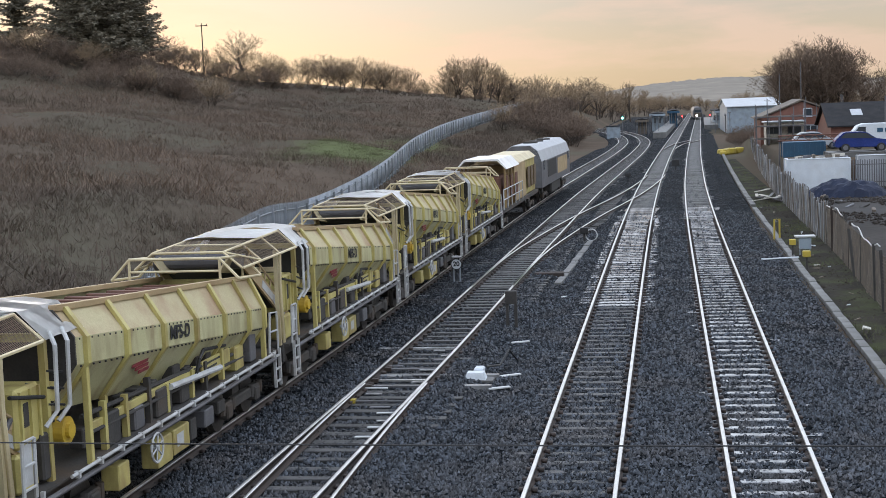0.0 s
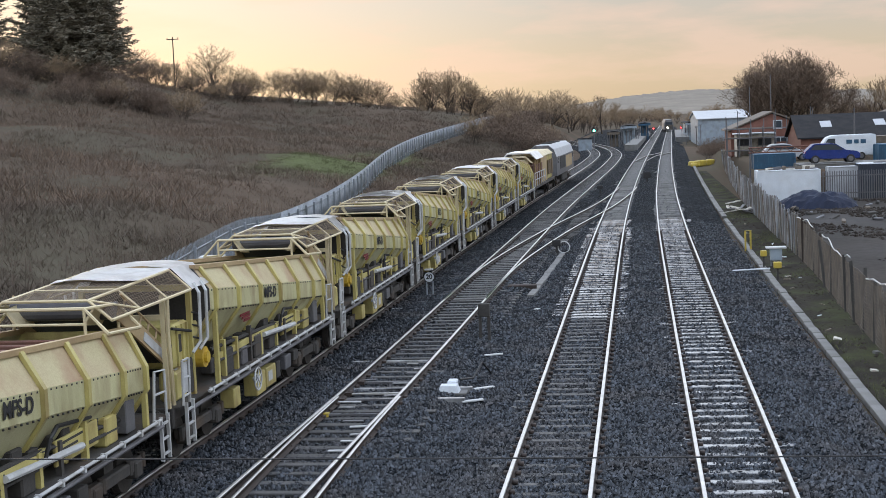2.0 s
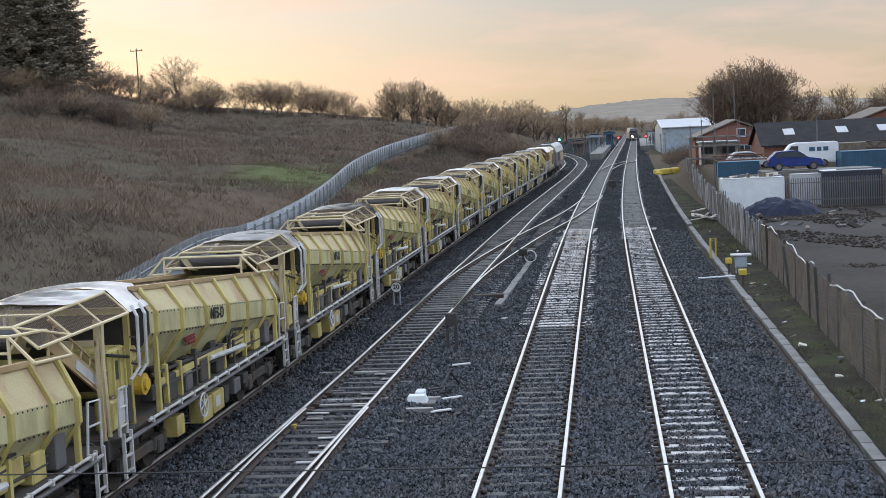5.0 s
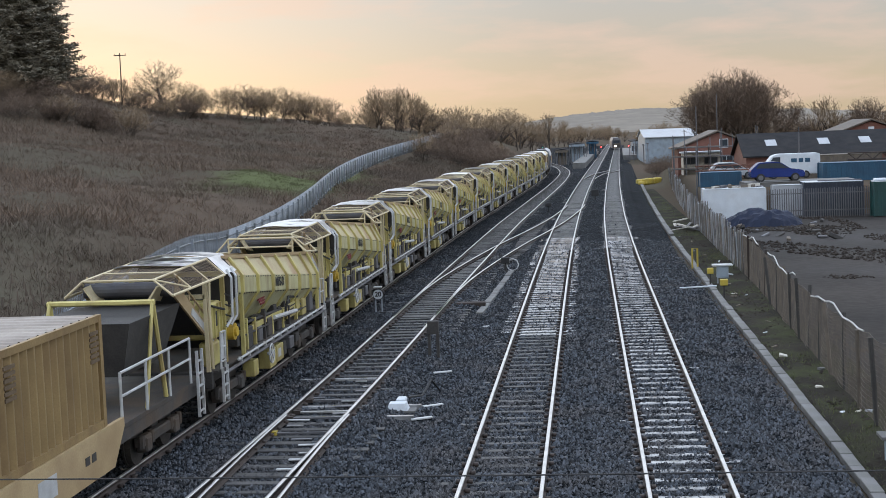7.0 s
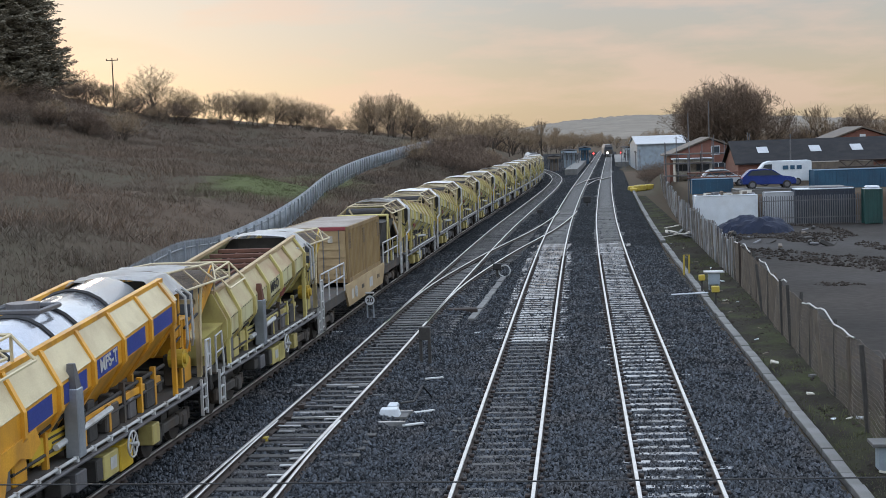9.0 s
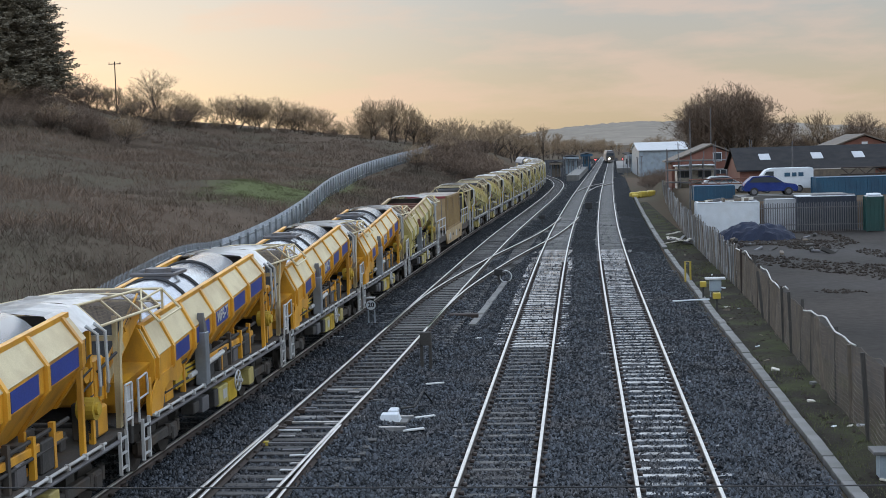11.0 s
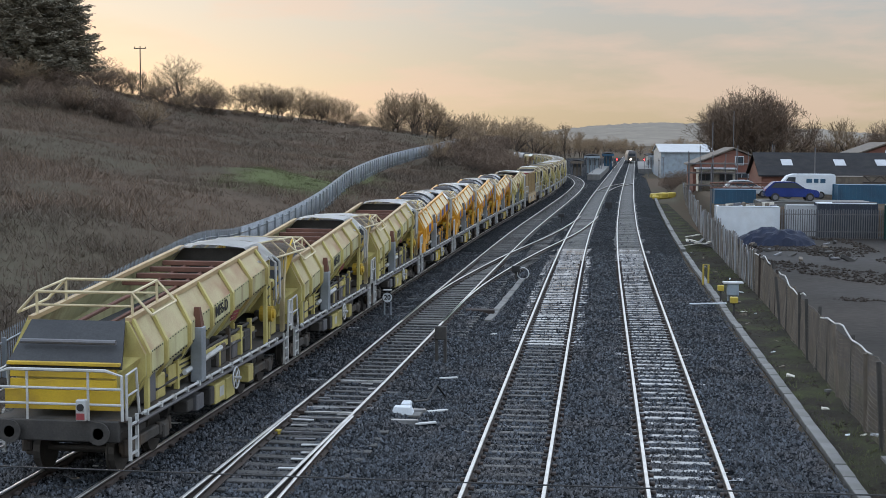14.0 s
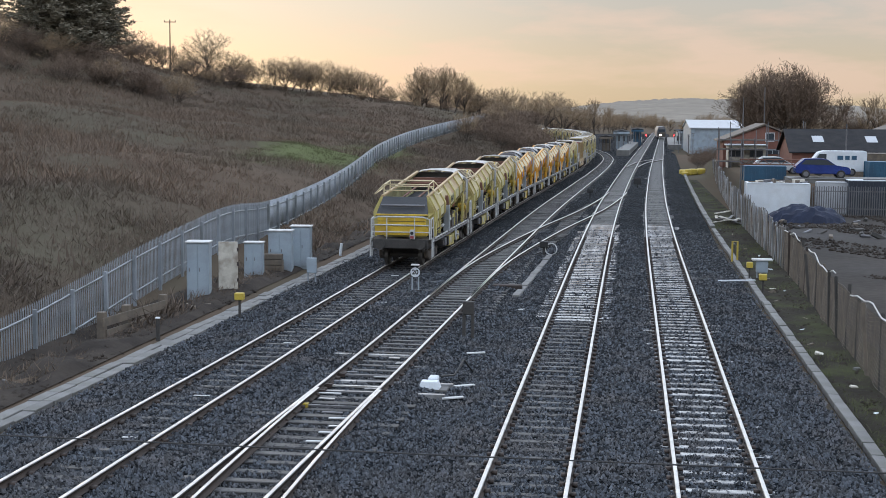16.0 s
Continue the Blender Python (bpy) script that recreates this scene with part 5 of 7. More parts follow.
def locomotive():
    w = empty("diesel_locomotive", label="diesel freight locomotive with dark sides and pale roof", category="locomotive")
    prof = [(-1.3, 1.1), (1.3, 1.1), (1.3, 2.75), (1.05, 3.45), (0.6, 3.8), (-0.6, 3.8), (-1.05, 3.45), (-1.3, 2.75)]
    part("body", prism(bmesh.new(), prof, -10.0, 9.2), "greysteel", w)
    prof2 = [(-1.31, 2.78), (-1.06, 3.47), (-0.6, 3.83), (0.6, 3.83), (1.06, 3.47), (1.31, 2.78), (1.25, 2.78), (0.58, 3.78), (-0.58, 3.78), (-1.25, 2.78)]
    part("roof", prism(bmesh.new(), prof2, -10.0, 9.2), "roofwhite", w, "pale grey roof")
    bm = loft(bmesh.new(), [(-1.3, 9.2, 1.1), (1.3, 9.2, 1.1), (1.3, 9.2, 2.75), (0.6, 9.2, 3.8), (-0.6, 9.2, 3.8), (-1.3, 9.2, 2.75)], [(-1.1, 10.4, 1.1), (1.1, 10.4, 1.1), (1.1, 10.2, 2.4), (0.5, 9.7, 3.5), (-0.5, 9.7, 3.5), (-1.1, 10.2, 2.4)])
    part("nose", bm, "yellow", w)
    for y in (-6.6, 6.6):
        bogie(w, y)
    part("fuel_tank", B(-1.15, 1.15, -3, 3, 0.35, 1.05, bevel=0.08), "dark", w)
    for s in (-1, 1):
        for y in (-8.6, 8.0):
            part("window", B(s * 1.3 - 0.01, s * 1.3 + 0.02, y - 0.4, y + 0.4, 2.2, 2.8), "glass", w)
        part("grille", B(s * 1.3 - 0.01, s * 1.3 + 0.02, -6.5, -1.0, 1.6, 2.7), "black", w)
        part("side_stripe", B(s * 1.3 - 0.01, s * 1.3 + 0.015, 0, 7.0, 1.5, 2.6), "sill", w)
    for y in (-5, -1.5, 3):
        part("roof_fan", rod(bmesh.new(), (0, y, 3.8), (0, y, 3.93), 0.5, 16), "dark", w)
    return w


SPEED = 16.3
consist = []  # thing, place of its middle at the start, heading
plain, tanker, rear_plain = hopper_wagon("D"), hopper_wagon("T"), hopper_wagon("B")
D_LABEL = "cream-yellow ribbed spoil hopper wagon under a white tarpaulin"
tagged(plain, D_LABEL, "wagon", "spoil wagons")
tagged(rear_plain, "cream-yellow ribbed spoil hopper wagon with a yellow transfer conveyor", "wagon", "spoil wagons")
tagged(tanker, "orange-yellow spoil wagon with blue panels and steel tank", "wagon", "tank wagons")
for k in range(12):
    y0 = 21.57 + 1.45 + 12.6 * (3 - k)
    w = plain if k == 0 else copy_thing(plain, pose(0, 0, 0))
    consist.append((w, y0, 0))
for k in range(4):
    consist.append((tanker if k == 0 else copy_thing(tanker, pose(0, 0, 0)), -121.8 - 0.7 - 12.6 * k, 180))
for k, y0 in enumerate((-109.1 - 0.7, -172.1 - 0.7, -184.7 - 0.7, -197.3 - 0.7)):
    w = rear_plain if k == 0 else copy_thing(rear_plain, pose(0, 0, 0))
    consist.append((w, y0, 180))
tail = consist[-1][0]
tail["label"] = "cream-yellow spoil hopper wagon with tail lamp and white end railings"
part("end_board", B(-1.15, 1.15, 5.78, 5.86, 1.35, 1.72), "yellow", tail, "bright yellow end board")
for k in range(2):
    part("end_board", B(-1.05, 1.05, 5.77, 5.83, 1.76 + 0.2 * k, 1.92 + 0.2 * k), "yellow", tail, "bright yellow end board")
# dark sheet added in place of the shaded interior behind the end boards
part("end_slope", loft(bmesh.new(), [(-1.15, 5.80, 2.15), (1.15, 5.80, 2.15), (1.15, 5.76, 2.12), (-1.15, 5.76, 2.12)], [(-0.95, 5.06, 2.95), (0.95, 5.06, 2.95), (0.95, 5.04, 2.9), (-0.95, 5.04, 2.9)]), "spoil", tail, "dark sheet standing in for the shaded interior")
bm = bmesh.new()
tube(bm, [(-1.25, 6.05, 1.2), (-1.25, 6.05, 2.05), (-0.95, 6.1, 2.15), (0.95, 6.1, 2.15), (1.25, 6.05, 2.05), (1.25, 6.05, 1.2)], 0.032)
for z in (1.5, 1.8):
    rod(bm, (-1.25, 6.07, z), (1.25, 6.07, z), 0.025, 6)
for x in (-0.6, 0.6):
    rod(bm, (x, 6.08, 1.2), (x, 6.08, 2.14), 0.025, 6)
part("end_railing", bm, "whitebar", tail, "white tube end railing")
lamp = part("tail_lamp", B(-0.62, -0.42, 6.12, 6.26, 1.22, 1.62, bevel=0.02), "whitebar", tail, "white and red tail lamp")
part("lens", rod(bmesh.new(), (-0.52, 6.26, 1.48), (-0.52, 6.28, 1.48), 0.07, 12), "black", lamp)
part("red_band", B(-0.60, -0.44, 6.262, 6.27, 1.25, 1.37), "red", lamp)
part("end_lip", B(-1.12, 1.12, 5.74, 5.84, 2.18, 2.25, bevel=0.01), "yellow", tail, "bright yellow lip bar")
part("cross_bar", rod(bmesh.new(), (-0.95, 5.55, 2.6), (0.95, 5.55, 2.6), 0.05, 8), "greysteel", tail)
consist.append((container_wagon(), -94.2, 0))
consist.append((container(), -94.05, 0))
consist.append((power_wagon(), 75.8, 0))
consist.append((locomotive(), 96.5, 0))


# ---- trees ----
def segments_mesh(name, segs, material, parent, sides=3):
    p0, p1 = np.array([s[0] for s in segs]), np.array([s[1] for s in segs])
    r0, r1 = np.array([s[2] for s in segs]), np.array([s[3] for s in segs])
    d = p1 - p0
    d /= np.linalg.norm(d, axis=1)[:, None] + 1e-9
    ref = np.where(np.abs(d[:, 2:3]) > 0.9, np.array([[1.0, 0, 0]]), np.array([[0, 0, 1.0]]))
    u = np.cross(d, ref)
    u /= np.linalg.norm(u, axis=1)[:, None] + 1e-9
    w = np.cross(d, u)
    a = np.arange(sides) * 2 * math.pi / sides
    rim = np.cos(a)[None, :, None] * u[:, None] + np.sin(a)[None, :, None] * w[:, None]
    v = np.concatenate([p0[:, None] + rim * r0[:, None, None], p1[:, None] + rim * r1[:, None, None]], 1)
    f = np.array([(i, (i + 1) % sides, sides + (i + 1) % sides, sides + i) for i in range(sides)])
    f = f[None] + (np.arange(len(segs)) * 2 * sides)[:, None, None]
    return from_arrays(name, v.reshape(-1, 3), f.reshape(-1, 4), material, parent)


def ribbons(name, segs, material, parent, rng):
    """Flat tapering twigs, each turned at random."""
    p0, p1 = np.array([q[0] for q in segs]), np.array([q[1] for q in segs])
    r0, r1 = np.array([q[2] for q in segs])[:, None], np.array([q[3] for q in segs])[:, None]
    d = p1 - p0
    u = np.cross(d, rng.normal(0, 1, d.shape))
    u /= np.linalg.norm(u, axis=1)[:, None] + 1e-9
    v = np.stack([p0 - u * r0, p0 + u * r0, p1 + u * r1, p1 - u * r1], 1)
    return from_arrays(name, v.reshape(-1, 3), np.arange(len(segs) * 4).reshape(-1, 4), material, parent)


def bare_tree(h, seed, spread=0.5, levels=5, fork=3, first=0.22, twig=0.014, material="twig", name="bare_tree", stems=1, width=1.0):
    rng = random.Random(seed)
    wood, fine = [], []

    def grow(p, d, length, r, level):
        q = p
        n = 3 if level < 2 else 2
        for k in range(n):
            d = (d + Vector((rng.gauss(0, 0.13), rng.gauss(0, 0.13), rng.gauss(0.07, 0.06)))).normalized()
            e = q + d * (length / n)
            r1 = max(r * (1 - 0.25 * (k + 1) / n), twig * 0.5)
            (wood if level < 3 else fine).append((tuple(q), tuple(e), max(r * (1 - 0.25 * k / n), twig * 0.6), r1))
            q = e
            if level < levels and (k < n - 1) and level > 0:
                s = (d + Vector((rng.gauss(0, 1), rng.gauss(0, 1), rng.gauss(0.15, 0.45))) * spread).normalized()
                grow(q, s, length * rng.uniform(0.5, 0.7), max(r1 * 0.5, twig), level + 1)
        if level < levels:
            for _ in range(fork + (2 if level == 0 else 0)):
                s = (d + Vector((rng.gauss(0, 1), rng.gauss(0, 1), rng.gauss(0.2, 0.4))) * spread).normalized()
                grow(q, s, length * rng.uniform(0.6, 0.85) * (1.5 if level == 0 else 1), max(r1 * 0.6, twig), level + 1)

    for k in range(stems):
        a = k * 6.283 / stems
        o = 0.0 if stems == 1 else 0.02 * h
        lean = 0.05 if stems == 1 else 0.35
        grow(Vector((o * math.cos(a), o * math.sin(a), -0.15)), Vector((lean * math.cos(a) + rng.gauss(0, 0.05), lean * math.sin(a) + rng.gauss(0, 0.05), 1)).normalized(), h * first, h * (0.02 if stems == 1 else 0.011) + 0.02, 0)
    top = np.percentile([q[1][2] for q in fine], 99)
    k = h / top
    wood = [((a[0] * k * width, a[1] * k * width, a[2] * k), (b[0] * k * width, b[1] * k * width, b[2] * k), r, t) for a, b, r, t in wood]
    fine = [((a[0] * k * width, a[1] * k * width, a[2] * k), (b[0] * k * width, b[1] * k * width, b[2] * k), r, t) for a, b, r, t in fine]
    # rounded outline: drop twigs that stick out of the dome
    ends = np.array([q[1] for q in fine])
    R, zc = np.percentile(np.hypot(ends[:, 0], ends[:, 1]), 93), 0.5 * h
    up = np.clip((ends[:, 2] - zc) / (h * 1.02 - zc), 0, 2)
    out = np.hypot(ends[:, 0], ends[:, 1]) / R
    fine = [q for q, d2 in zip(fine, out ** 2 + up ** 2) if d2 < rng.uniform(0.82, 1.12)]
    t = empty(name)
    segments_mesh("trunk", wood, "bark", t, 4)
    ribbons("crown", fine, material, t, np.random.default_rng(seed))
    return t


def fir_tree(h, seed, width=0.28, fill=7):
    rng = np.random.default_rng(seed)
    t = empty("fir_tree")
    part("trunk", rod(bmesh.new(), (0, 0, -0.5), (0, 0, h * 0.97), h * 0.022, 8, 0.03), "bark", t)
    v, boughs = [], []
    z = h * 0.06
    while z < h * 0.98:
        L0 = h * width * (1 - (z / h) ** 1.7) * rng.uniform(0.85, 1.1) + 0.3
        for k in range(fill):
            a = rng.random() * 6.283
            L = L0 * rng.uniform(0.6, 1.15)
            p = np.array((0, 0, z + rng.normal(0, 0.15)))
            dirn = np.array((math.cos(a), math.sin(a), rng.uniform(-0.25, 0.1)))
            n = max(int(L / 0.2), 4)
            e = p + dirn * L
            boughs.append((tuple(p), tuple(e), 0.06, 0.015))
            for j in range(n):
                f = (j + 1) / n
                c = p + dirn * L * f + (0, 0, 0.25 * L * f * f - 0.2 * f)
                for _ in range(9):
                    s = 0.40 * (1.15 - 0.6 * f) + 0.12
                    o = rng.normal(0, 1, 3) * (s, s, s * 0.35)
                    w = rng.normal(0, 0.06, 3)
                    v += [c, c + o + w, c + o - w]
        z += h * 0.026
    from_arrays("crown", v, np.arange(len(v)).reshape(-1, 3), "needle", t)
    segments_mesh("bough_wood", boughs, "bark", t, 3)["kind"] = "stuff"
    return t


def plant(proto, x, y, scale=1.0, turn=0.0, z=None, label="", category="tree", group=""):
    """A copy of a tree at a place on the ground."""
    ob = copy_thing(proto, pose(x, y, land(x, y) if z is None else z, 0, 0, turn))
    ob.scale = (scale, scale, scale)
    return tagged(ob, label, category, group)


protos = [bare_tree(7.0, 11, 0.55, levels=6, fork=2, first=0.16, twig=0.013, width=1.55), bare_tree(6.0, 12, 0.6, stems=3, first=0.15, levels=4, twig=0.016), bare_tree(7.0, 13, 0.40, fork=3, levels=5, first=0.24, twig=0.014), bare_tree(5.0, 14, 0.65, stems=4, first=0.14, levels=4, twig=0.016, name="hedge_shrub", width=1.2), bare_tree(5.0, 15, 0.7, stems=4, first=0.12, levels=4, twig=0.016, material="darktwig", name="dark_shrub", width=1.3)]
big = bare_tree(13.5, 21, 0.55, levels=6, fork=3, first=0.14, twig=0.02, material="darktwig", name="broad_bare_tree", width=1.1)
fir = fir_tree(24, 31, 0.20, 5)
broad_fir = fir_tree(21, 33, 0.30, 12)

# ridge-top hedge line, west to north: place along the crest, height, kind
CREST = spline([(280, -88), (425, -74.7), (520, -67.9), (640, -57), (760, -46.5), (850, -38.5), (935, -31.5)])
CREST_Y = spline([(280, 228), (425, 235), (520, 245), (640, 255), (760, 265), (850, 278), (935, 285)])
rng = random.Random(5)
for c, h, k in [(285, 4.5, 4), (318, 3.6, 3), (345, 3.6, 2), (368, 3.8, 2), (388, 3.6, 3), (416, 6.5, 0), (428, 6.1, 0), (455, 3.4, 4), (475, 4.6, 3), (500, 3.6, 3), (535, 4.2, 1), (562, 4.6, 4), (590, 4.4, 3), (612, 3.8, 1), (636, 4.8, 1), (655, 3.8, 3), (676, 4.6, 1), (700, 4.2, 3), (725, 4.4, 1), (745, 3.2, 3), (785, 3.0, 3), (806, 5.4, 1), (822, 6.6, 2), (850, 6.9, 2), (872, 6.2, 1), (898, 5.6, 2), (915, 4.6, 4), (930, 3.8, 3)]:
    p = protos[k]
    base = {0: 7.0, 1: 6.0, 2: 7.0, 3: 5.0, 4: 5.0}[k]
    plant(p, CREST(c), CREST_Y(c) + rng.uniform(-3, 3), 1.6 * h / base, rng.uniform(0, 360), land(CREST(c), CREST_Y(c)) - 0.9, "bare winter hedgerow tree on the hill crest" if k < 3 else "leafless shrub in the hill-crest hedge", "tree" if k < 3 else "shrub", "hedgerow on the hill")
# dark scrub at the foot of the firs and along the crest
for k in range(20):
    c = 60 + k * 24
    plant(protos[4] if k % 3 else protos[3], CREST(max(c, 280)) - max(0, 280 - c) * 0.085, CREST_Y(max(c, 280)) - 14 + rng.uniform(-5, 5), rng.uniform(0.5, 0.85), rng.uniform(0, 360), None, "dense leafless scrub below the hedge", "shrub", "scrub on the hill")
for k in range(12):
    x = -64 - 4.2 * k
    plant(protos[4 if k % 2 else 3], x, 184 + rng.uniform(-4, 6), rng.uniform(0.8, 1.15), rng.uniform(0, 360), land(x, 186) - 0.8, "dense brown scrub below the firs", "shrub", "scrub on the hill")
for x, y, f in [(-83.0, 191, 1.0), (-86, 195, 1.05), (-81, 196, 1.02), (-84, 200, 1.15)]:
    plant(broad_fir, x, y, f, rng.uniform(0, 360), None, "broad dense dark conifer on the hill knoll", "tree", "firs on the hill")
for x, y, f in [(-97.5, 196, 0.95), (-108, 203, 0.82)]:
    plant(fir, x, y, f, rng.uniform(0, 360), None, "tall thin dark fir tree on the hill", "tree", "firs on the hill")
# thicket on the knoll and low growth that closes the foot of the hedge
for k in range(26):
    x, y = -66 - 1.35 * k + rng.uniform(-2, 2), 180 + rng.uniform(-12, 14)
    plant(protos[4], x, y, rng.uniform(0.55, 0.95), rng.uniform(0, 360), land(x, y) - 0.5, "dense dark leafless thicket below the conifers", "shrub", "scrub on the hill")
for k in range(22):
    c = 275 + k * 30
    x, y = CREST(c) + rng.uniform(-1.5, 1.5), CREST_Y(c) - rng.uniform(2, 7)
    plant(protos[4 if k % 3 else 3], x, y, rng.uniform(0.25, 0.5), rng.uniform(0, 360), land(x, y) - 0.4, "low dark growth at the foot of the hedge", "shrub", "scrub on the hill")
for c, h in [(0, 6), (30, 5.5), (-30, 6)]:
    plant(protos[0], -112 - c * 0.08, 232, h / 7, c * 7, None, "bare winter tree behind the firs", "tree", "hedgerow on the hill")
# scrub on the cutting side past the end of the fence
for k in range(26):
    y = 205 + 4.6 * k + rng.uniform(-3, 3)
    x = line_1(y) - 6.0 - rng.random() * 13
    plant(protos[4 if k % 4 else 1], x, y, rng.uniform(0.55, 0.95), rng.uniform(0, 360), None, "dense reddish-brown leafless bush on the cutting", "bush", "bushes on the cutting")
for k in range(16):
    y = 208 + 2.4 * k
    x = line_1(y) - 7.5 - 9.5 * ((k * 0.618) % 1)
    plant(protos[4], x, y, rng.uniform(0.75, 1.1), rng.uniform(0, 360), land(x, y) - 0.3, "tall dark reddish thicket at the cutting's end", "bush", "bushes on the cutting")
# woods beyond, both sides of the line
for k in range(44):
    y = 300 + 7.0 * k
    plant(protos[k % 3], line_1(min(y, 300)) - 5 - rng.random() * 34 + max(0, y - 330) * 0.10, y, rng.uniform(1.45, 2.0), rng.uniform(0, 360), land(-25, y) - 2.4, "bare tree of the distant wood", "tree", "distant wood")
for k in range(26):
    plant(protos[k % 3], 16 + rng.random() * 60, 420 + rng.random() * 260, rng.uniform(1.2, 1.8), rng.uniform(0, 360), -2.2, "bare tree of the distant wood", "tree", "distant wood")
for k in range(18):
    plant(protos[(k + 1) % 3], -20 + rng.random() * 42, 700 + rng.random() * 250, rng.uniform(1.3, 1.9), rng.uniform(0, 360), -2.5, "bare tree of the distant wood", "tree", "distant wood")
plant(big, 20.2, 190, 1.06, 0, None, "broad brown leafless tree behind the yard", "tree", "trees behind the yard")
plant(big, 16.0, 193, 0.9, 70, None, "broad brown leafless tree behind the yard", "tree", "trees behind the yard")
plant(big, 24.5, 191, 0.9, 140, None, "broad brown leafless tree behind the yard", "tree", "trees behind the yard")
plant(big, 18.2, 189, 0.98, 250, None, "broad brown leafless tree behind the yard", "tree", "trees behind the yard")
plant(big, 22.4, 189, 0.98, 310, None, "broad brown leafless tree behind the yard", "tree", "trees behind the yard")
plant(big, 20.0, 196, 0.98, 200, None, "broad brown leafless tree behind the yard", "tree", "trees behind the yard")
for k in range(16):
    plant(big if k % 2 else protos[k % 3], 29 + 2.6 * k + rng.uniform(-1, 1), 196 + rng.uniform(-10, 14), rng.uniform(0.5, 0.78) if k % 2 else rng.uniform(0.9, 1.3), rng.uniform(0, 360), None, "bare brown tree in the row behind the workshops", "tree", "trees behind the yard")
for k in range(12):
    plant(protos[3], 12 + rng.random() * 24, 176 + rng.random() * 10, rng.uniform(0.6, 1.0), rng.uniform(0, 360), None, "leafless undergrowth below the trees", "shrub", "undergrowth")
for p in (*protos, big, fir, broad_fir):
    p.matrix_basis = pose(-150 - 10 * protos.index(p) if p in protos else (-210 if p is big else -225 if p is fir else -250), 300, land(-200, 300))
    tagged(p, "bare tree far over the hill" if p not in (fir, broad_fir) else "dark fir tree far over the hill", "tree")

for k in range(14):
    plant(protos[k % 3], 28 + 2.7 * k + 0.9 * math.sin(5.1 * k), 200 + 6 * math.sin(2.3 * k), 1.25 + 0.3 * math.sin(3.7 * k), 47 * k, None, "bare brown tree in the row behind the workshops", "tree", "trees behind the yard")
# far hill with woods along its crest, distance haze painted into its colour
hv, hf = [], []
n = 420
for j, (y, k) in enumerate(((2300, 0.0), (2700, 0.55), (3000, 1.0), (3500, 0.8))):
    for i in range(n):
        x = -900 + 2000 * i / (n - 1)
        crest = 47 * math.exp(-((x - 110) / 330) ** 2) + 20 * math.exp(-((x - 520) / 240) ** 2) + 8 * math.exp(-((x + 420) / 200) ** 2)
        crest += 2.4 * noise.noise((x * 0.02, y * 0.01, 0)) + 2.0 * noise.noise((x * 0.09, 0, 4)) + 2.2 * max(0, noise.noise((x * 0.05, 3, 9))) * abs(noise.noise((x * 0.4, y, 2)))
        hv.append((x, y, -3 + (crest + 3) * k))
hf = [(j * n + i, j * n + i + 1, (j + 1) * n + i + 1, (j + 1) * n + i) for j in range(3) for i in range(n - 1)]
from_arrays("backdrop", hv, hf, "hill", label="distant wooded hill with haze in its colour", category="hill", kind="structure", smooth=True)


# ---- line-side things ----
def cabinet(x, y, w, d, h, turn, label, z=-0.2, material="cab"):
    c = empty("equipment_cabinet", pose(x, y, z, 0, 0, turn), label, "cabinet", "line-side cabinets")
    part("body", B(-w / 2, w / 2, -d / 2, d / 2, 0, h, bevel=0.015), material, c)
    bm = B(-w / 2 - 0.04, w / 2 + 0.04, -d / 2 - 0.05, d / 2 + 0.05, h, h + 0.06, bevel=0.015)
    part("lid", bm, "whitebar", c, "pale sloping lid")
    n = 2 if w > 0.6 else 1
    for k in range(n):
        a = -w / 2 + 0.03 + k * (w - 0.06) / n
        dr = part("door", B(a, a + (w - 0.06) / n - 0.015, -d / 2 - 0.018, -d / 2, 0.12, h - 0.06, bevel=0.005), material, c)
        part("handle", B(a + 0.06, a + 0.09, -d / 2 - 0.045, -d / 2 - 0.02, h * 0.5, h * 0.5 + 0.14), "greysteel", dr)
    part("plinth", B(-w / 2 + 0.03, w / 2 - 0.03, -d / 2 + 0.03, d / 2 - 0.03, -0.25, 0), "concrete", c)
    return c


cabinet(-15.30, 46.9, 0.80, 0.62, 2.05, 8, "tall grey steel relay cabinet beside the track")
cabinet(-15.15, 53.6, 0.74, 0.5, 1.42, 5, "plain grey steel cabinet with a rusty base")
cabinet(-14.55, 55.6, 0.98, 0.6, 1.75, 5, "pale grey double cabinet behind a sleeper wall")
cabinet(-14.05, 57.2, 0.85, 0.6, 1.82, 5, "pale grey double cabinet behind a sleeper wall")
od = empty("old_cabinet_door", pose(-14.95, 49.3, -0.2, 0, 0, 12), "rusting white cabinet door standing on end", "door")
part("leaf", B(-0.36, 0.36, -0.04, 0.04, 0, 1.86, bevel=0.01), "oldwhite", od)
for z in (0.35, 0.95, 1.5):
    part("hinge", B(0.33, 0.40, -0.06, 0.06, z, z + 0.14), "railside", od)
sw = empty("sleeper_wall", pose(-15.0, 54.9, -0.3, 0, 0, 4), "low retaining wall of dark old sleepers", "wall")
for k in range(4):
    part("sleeper", B(-0.9 + 0.12 * k, 0.75 - 0.02 * k, -0.14, 0.14, k * 0.24, k * 0.24 + 0.225, bevel=0.015), "timber", sw)
tb = empty("timber_barrier", pose(-15.4, 41.0, -0.25, 0, 0, 84), "collapsed grey timber barrier by the fence", "barrier")
for x in (-2.4, -0.8, 1.8):
    part("post", B(x - 0.12, x + 0.12, -0.12, 0.12, -0.2, 0.75, bevel=0.02), "timber", tb)
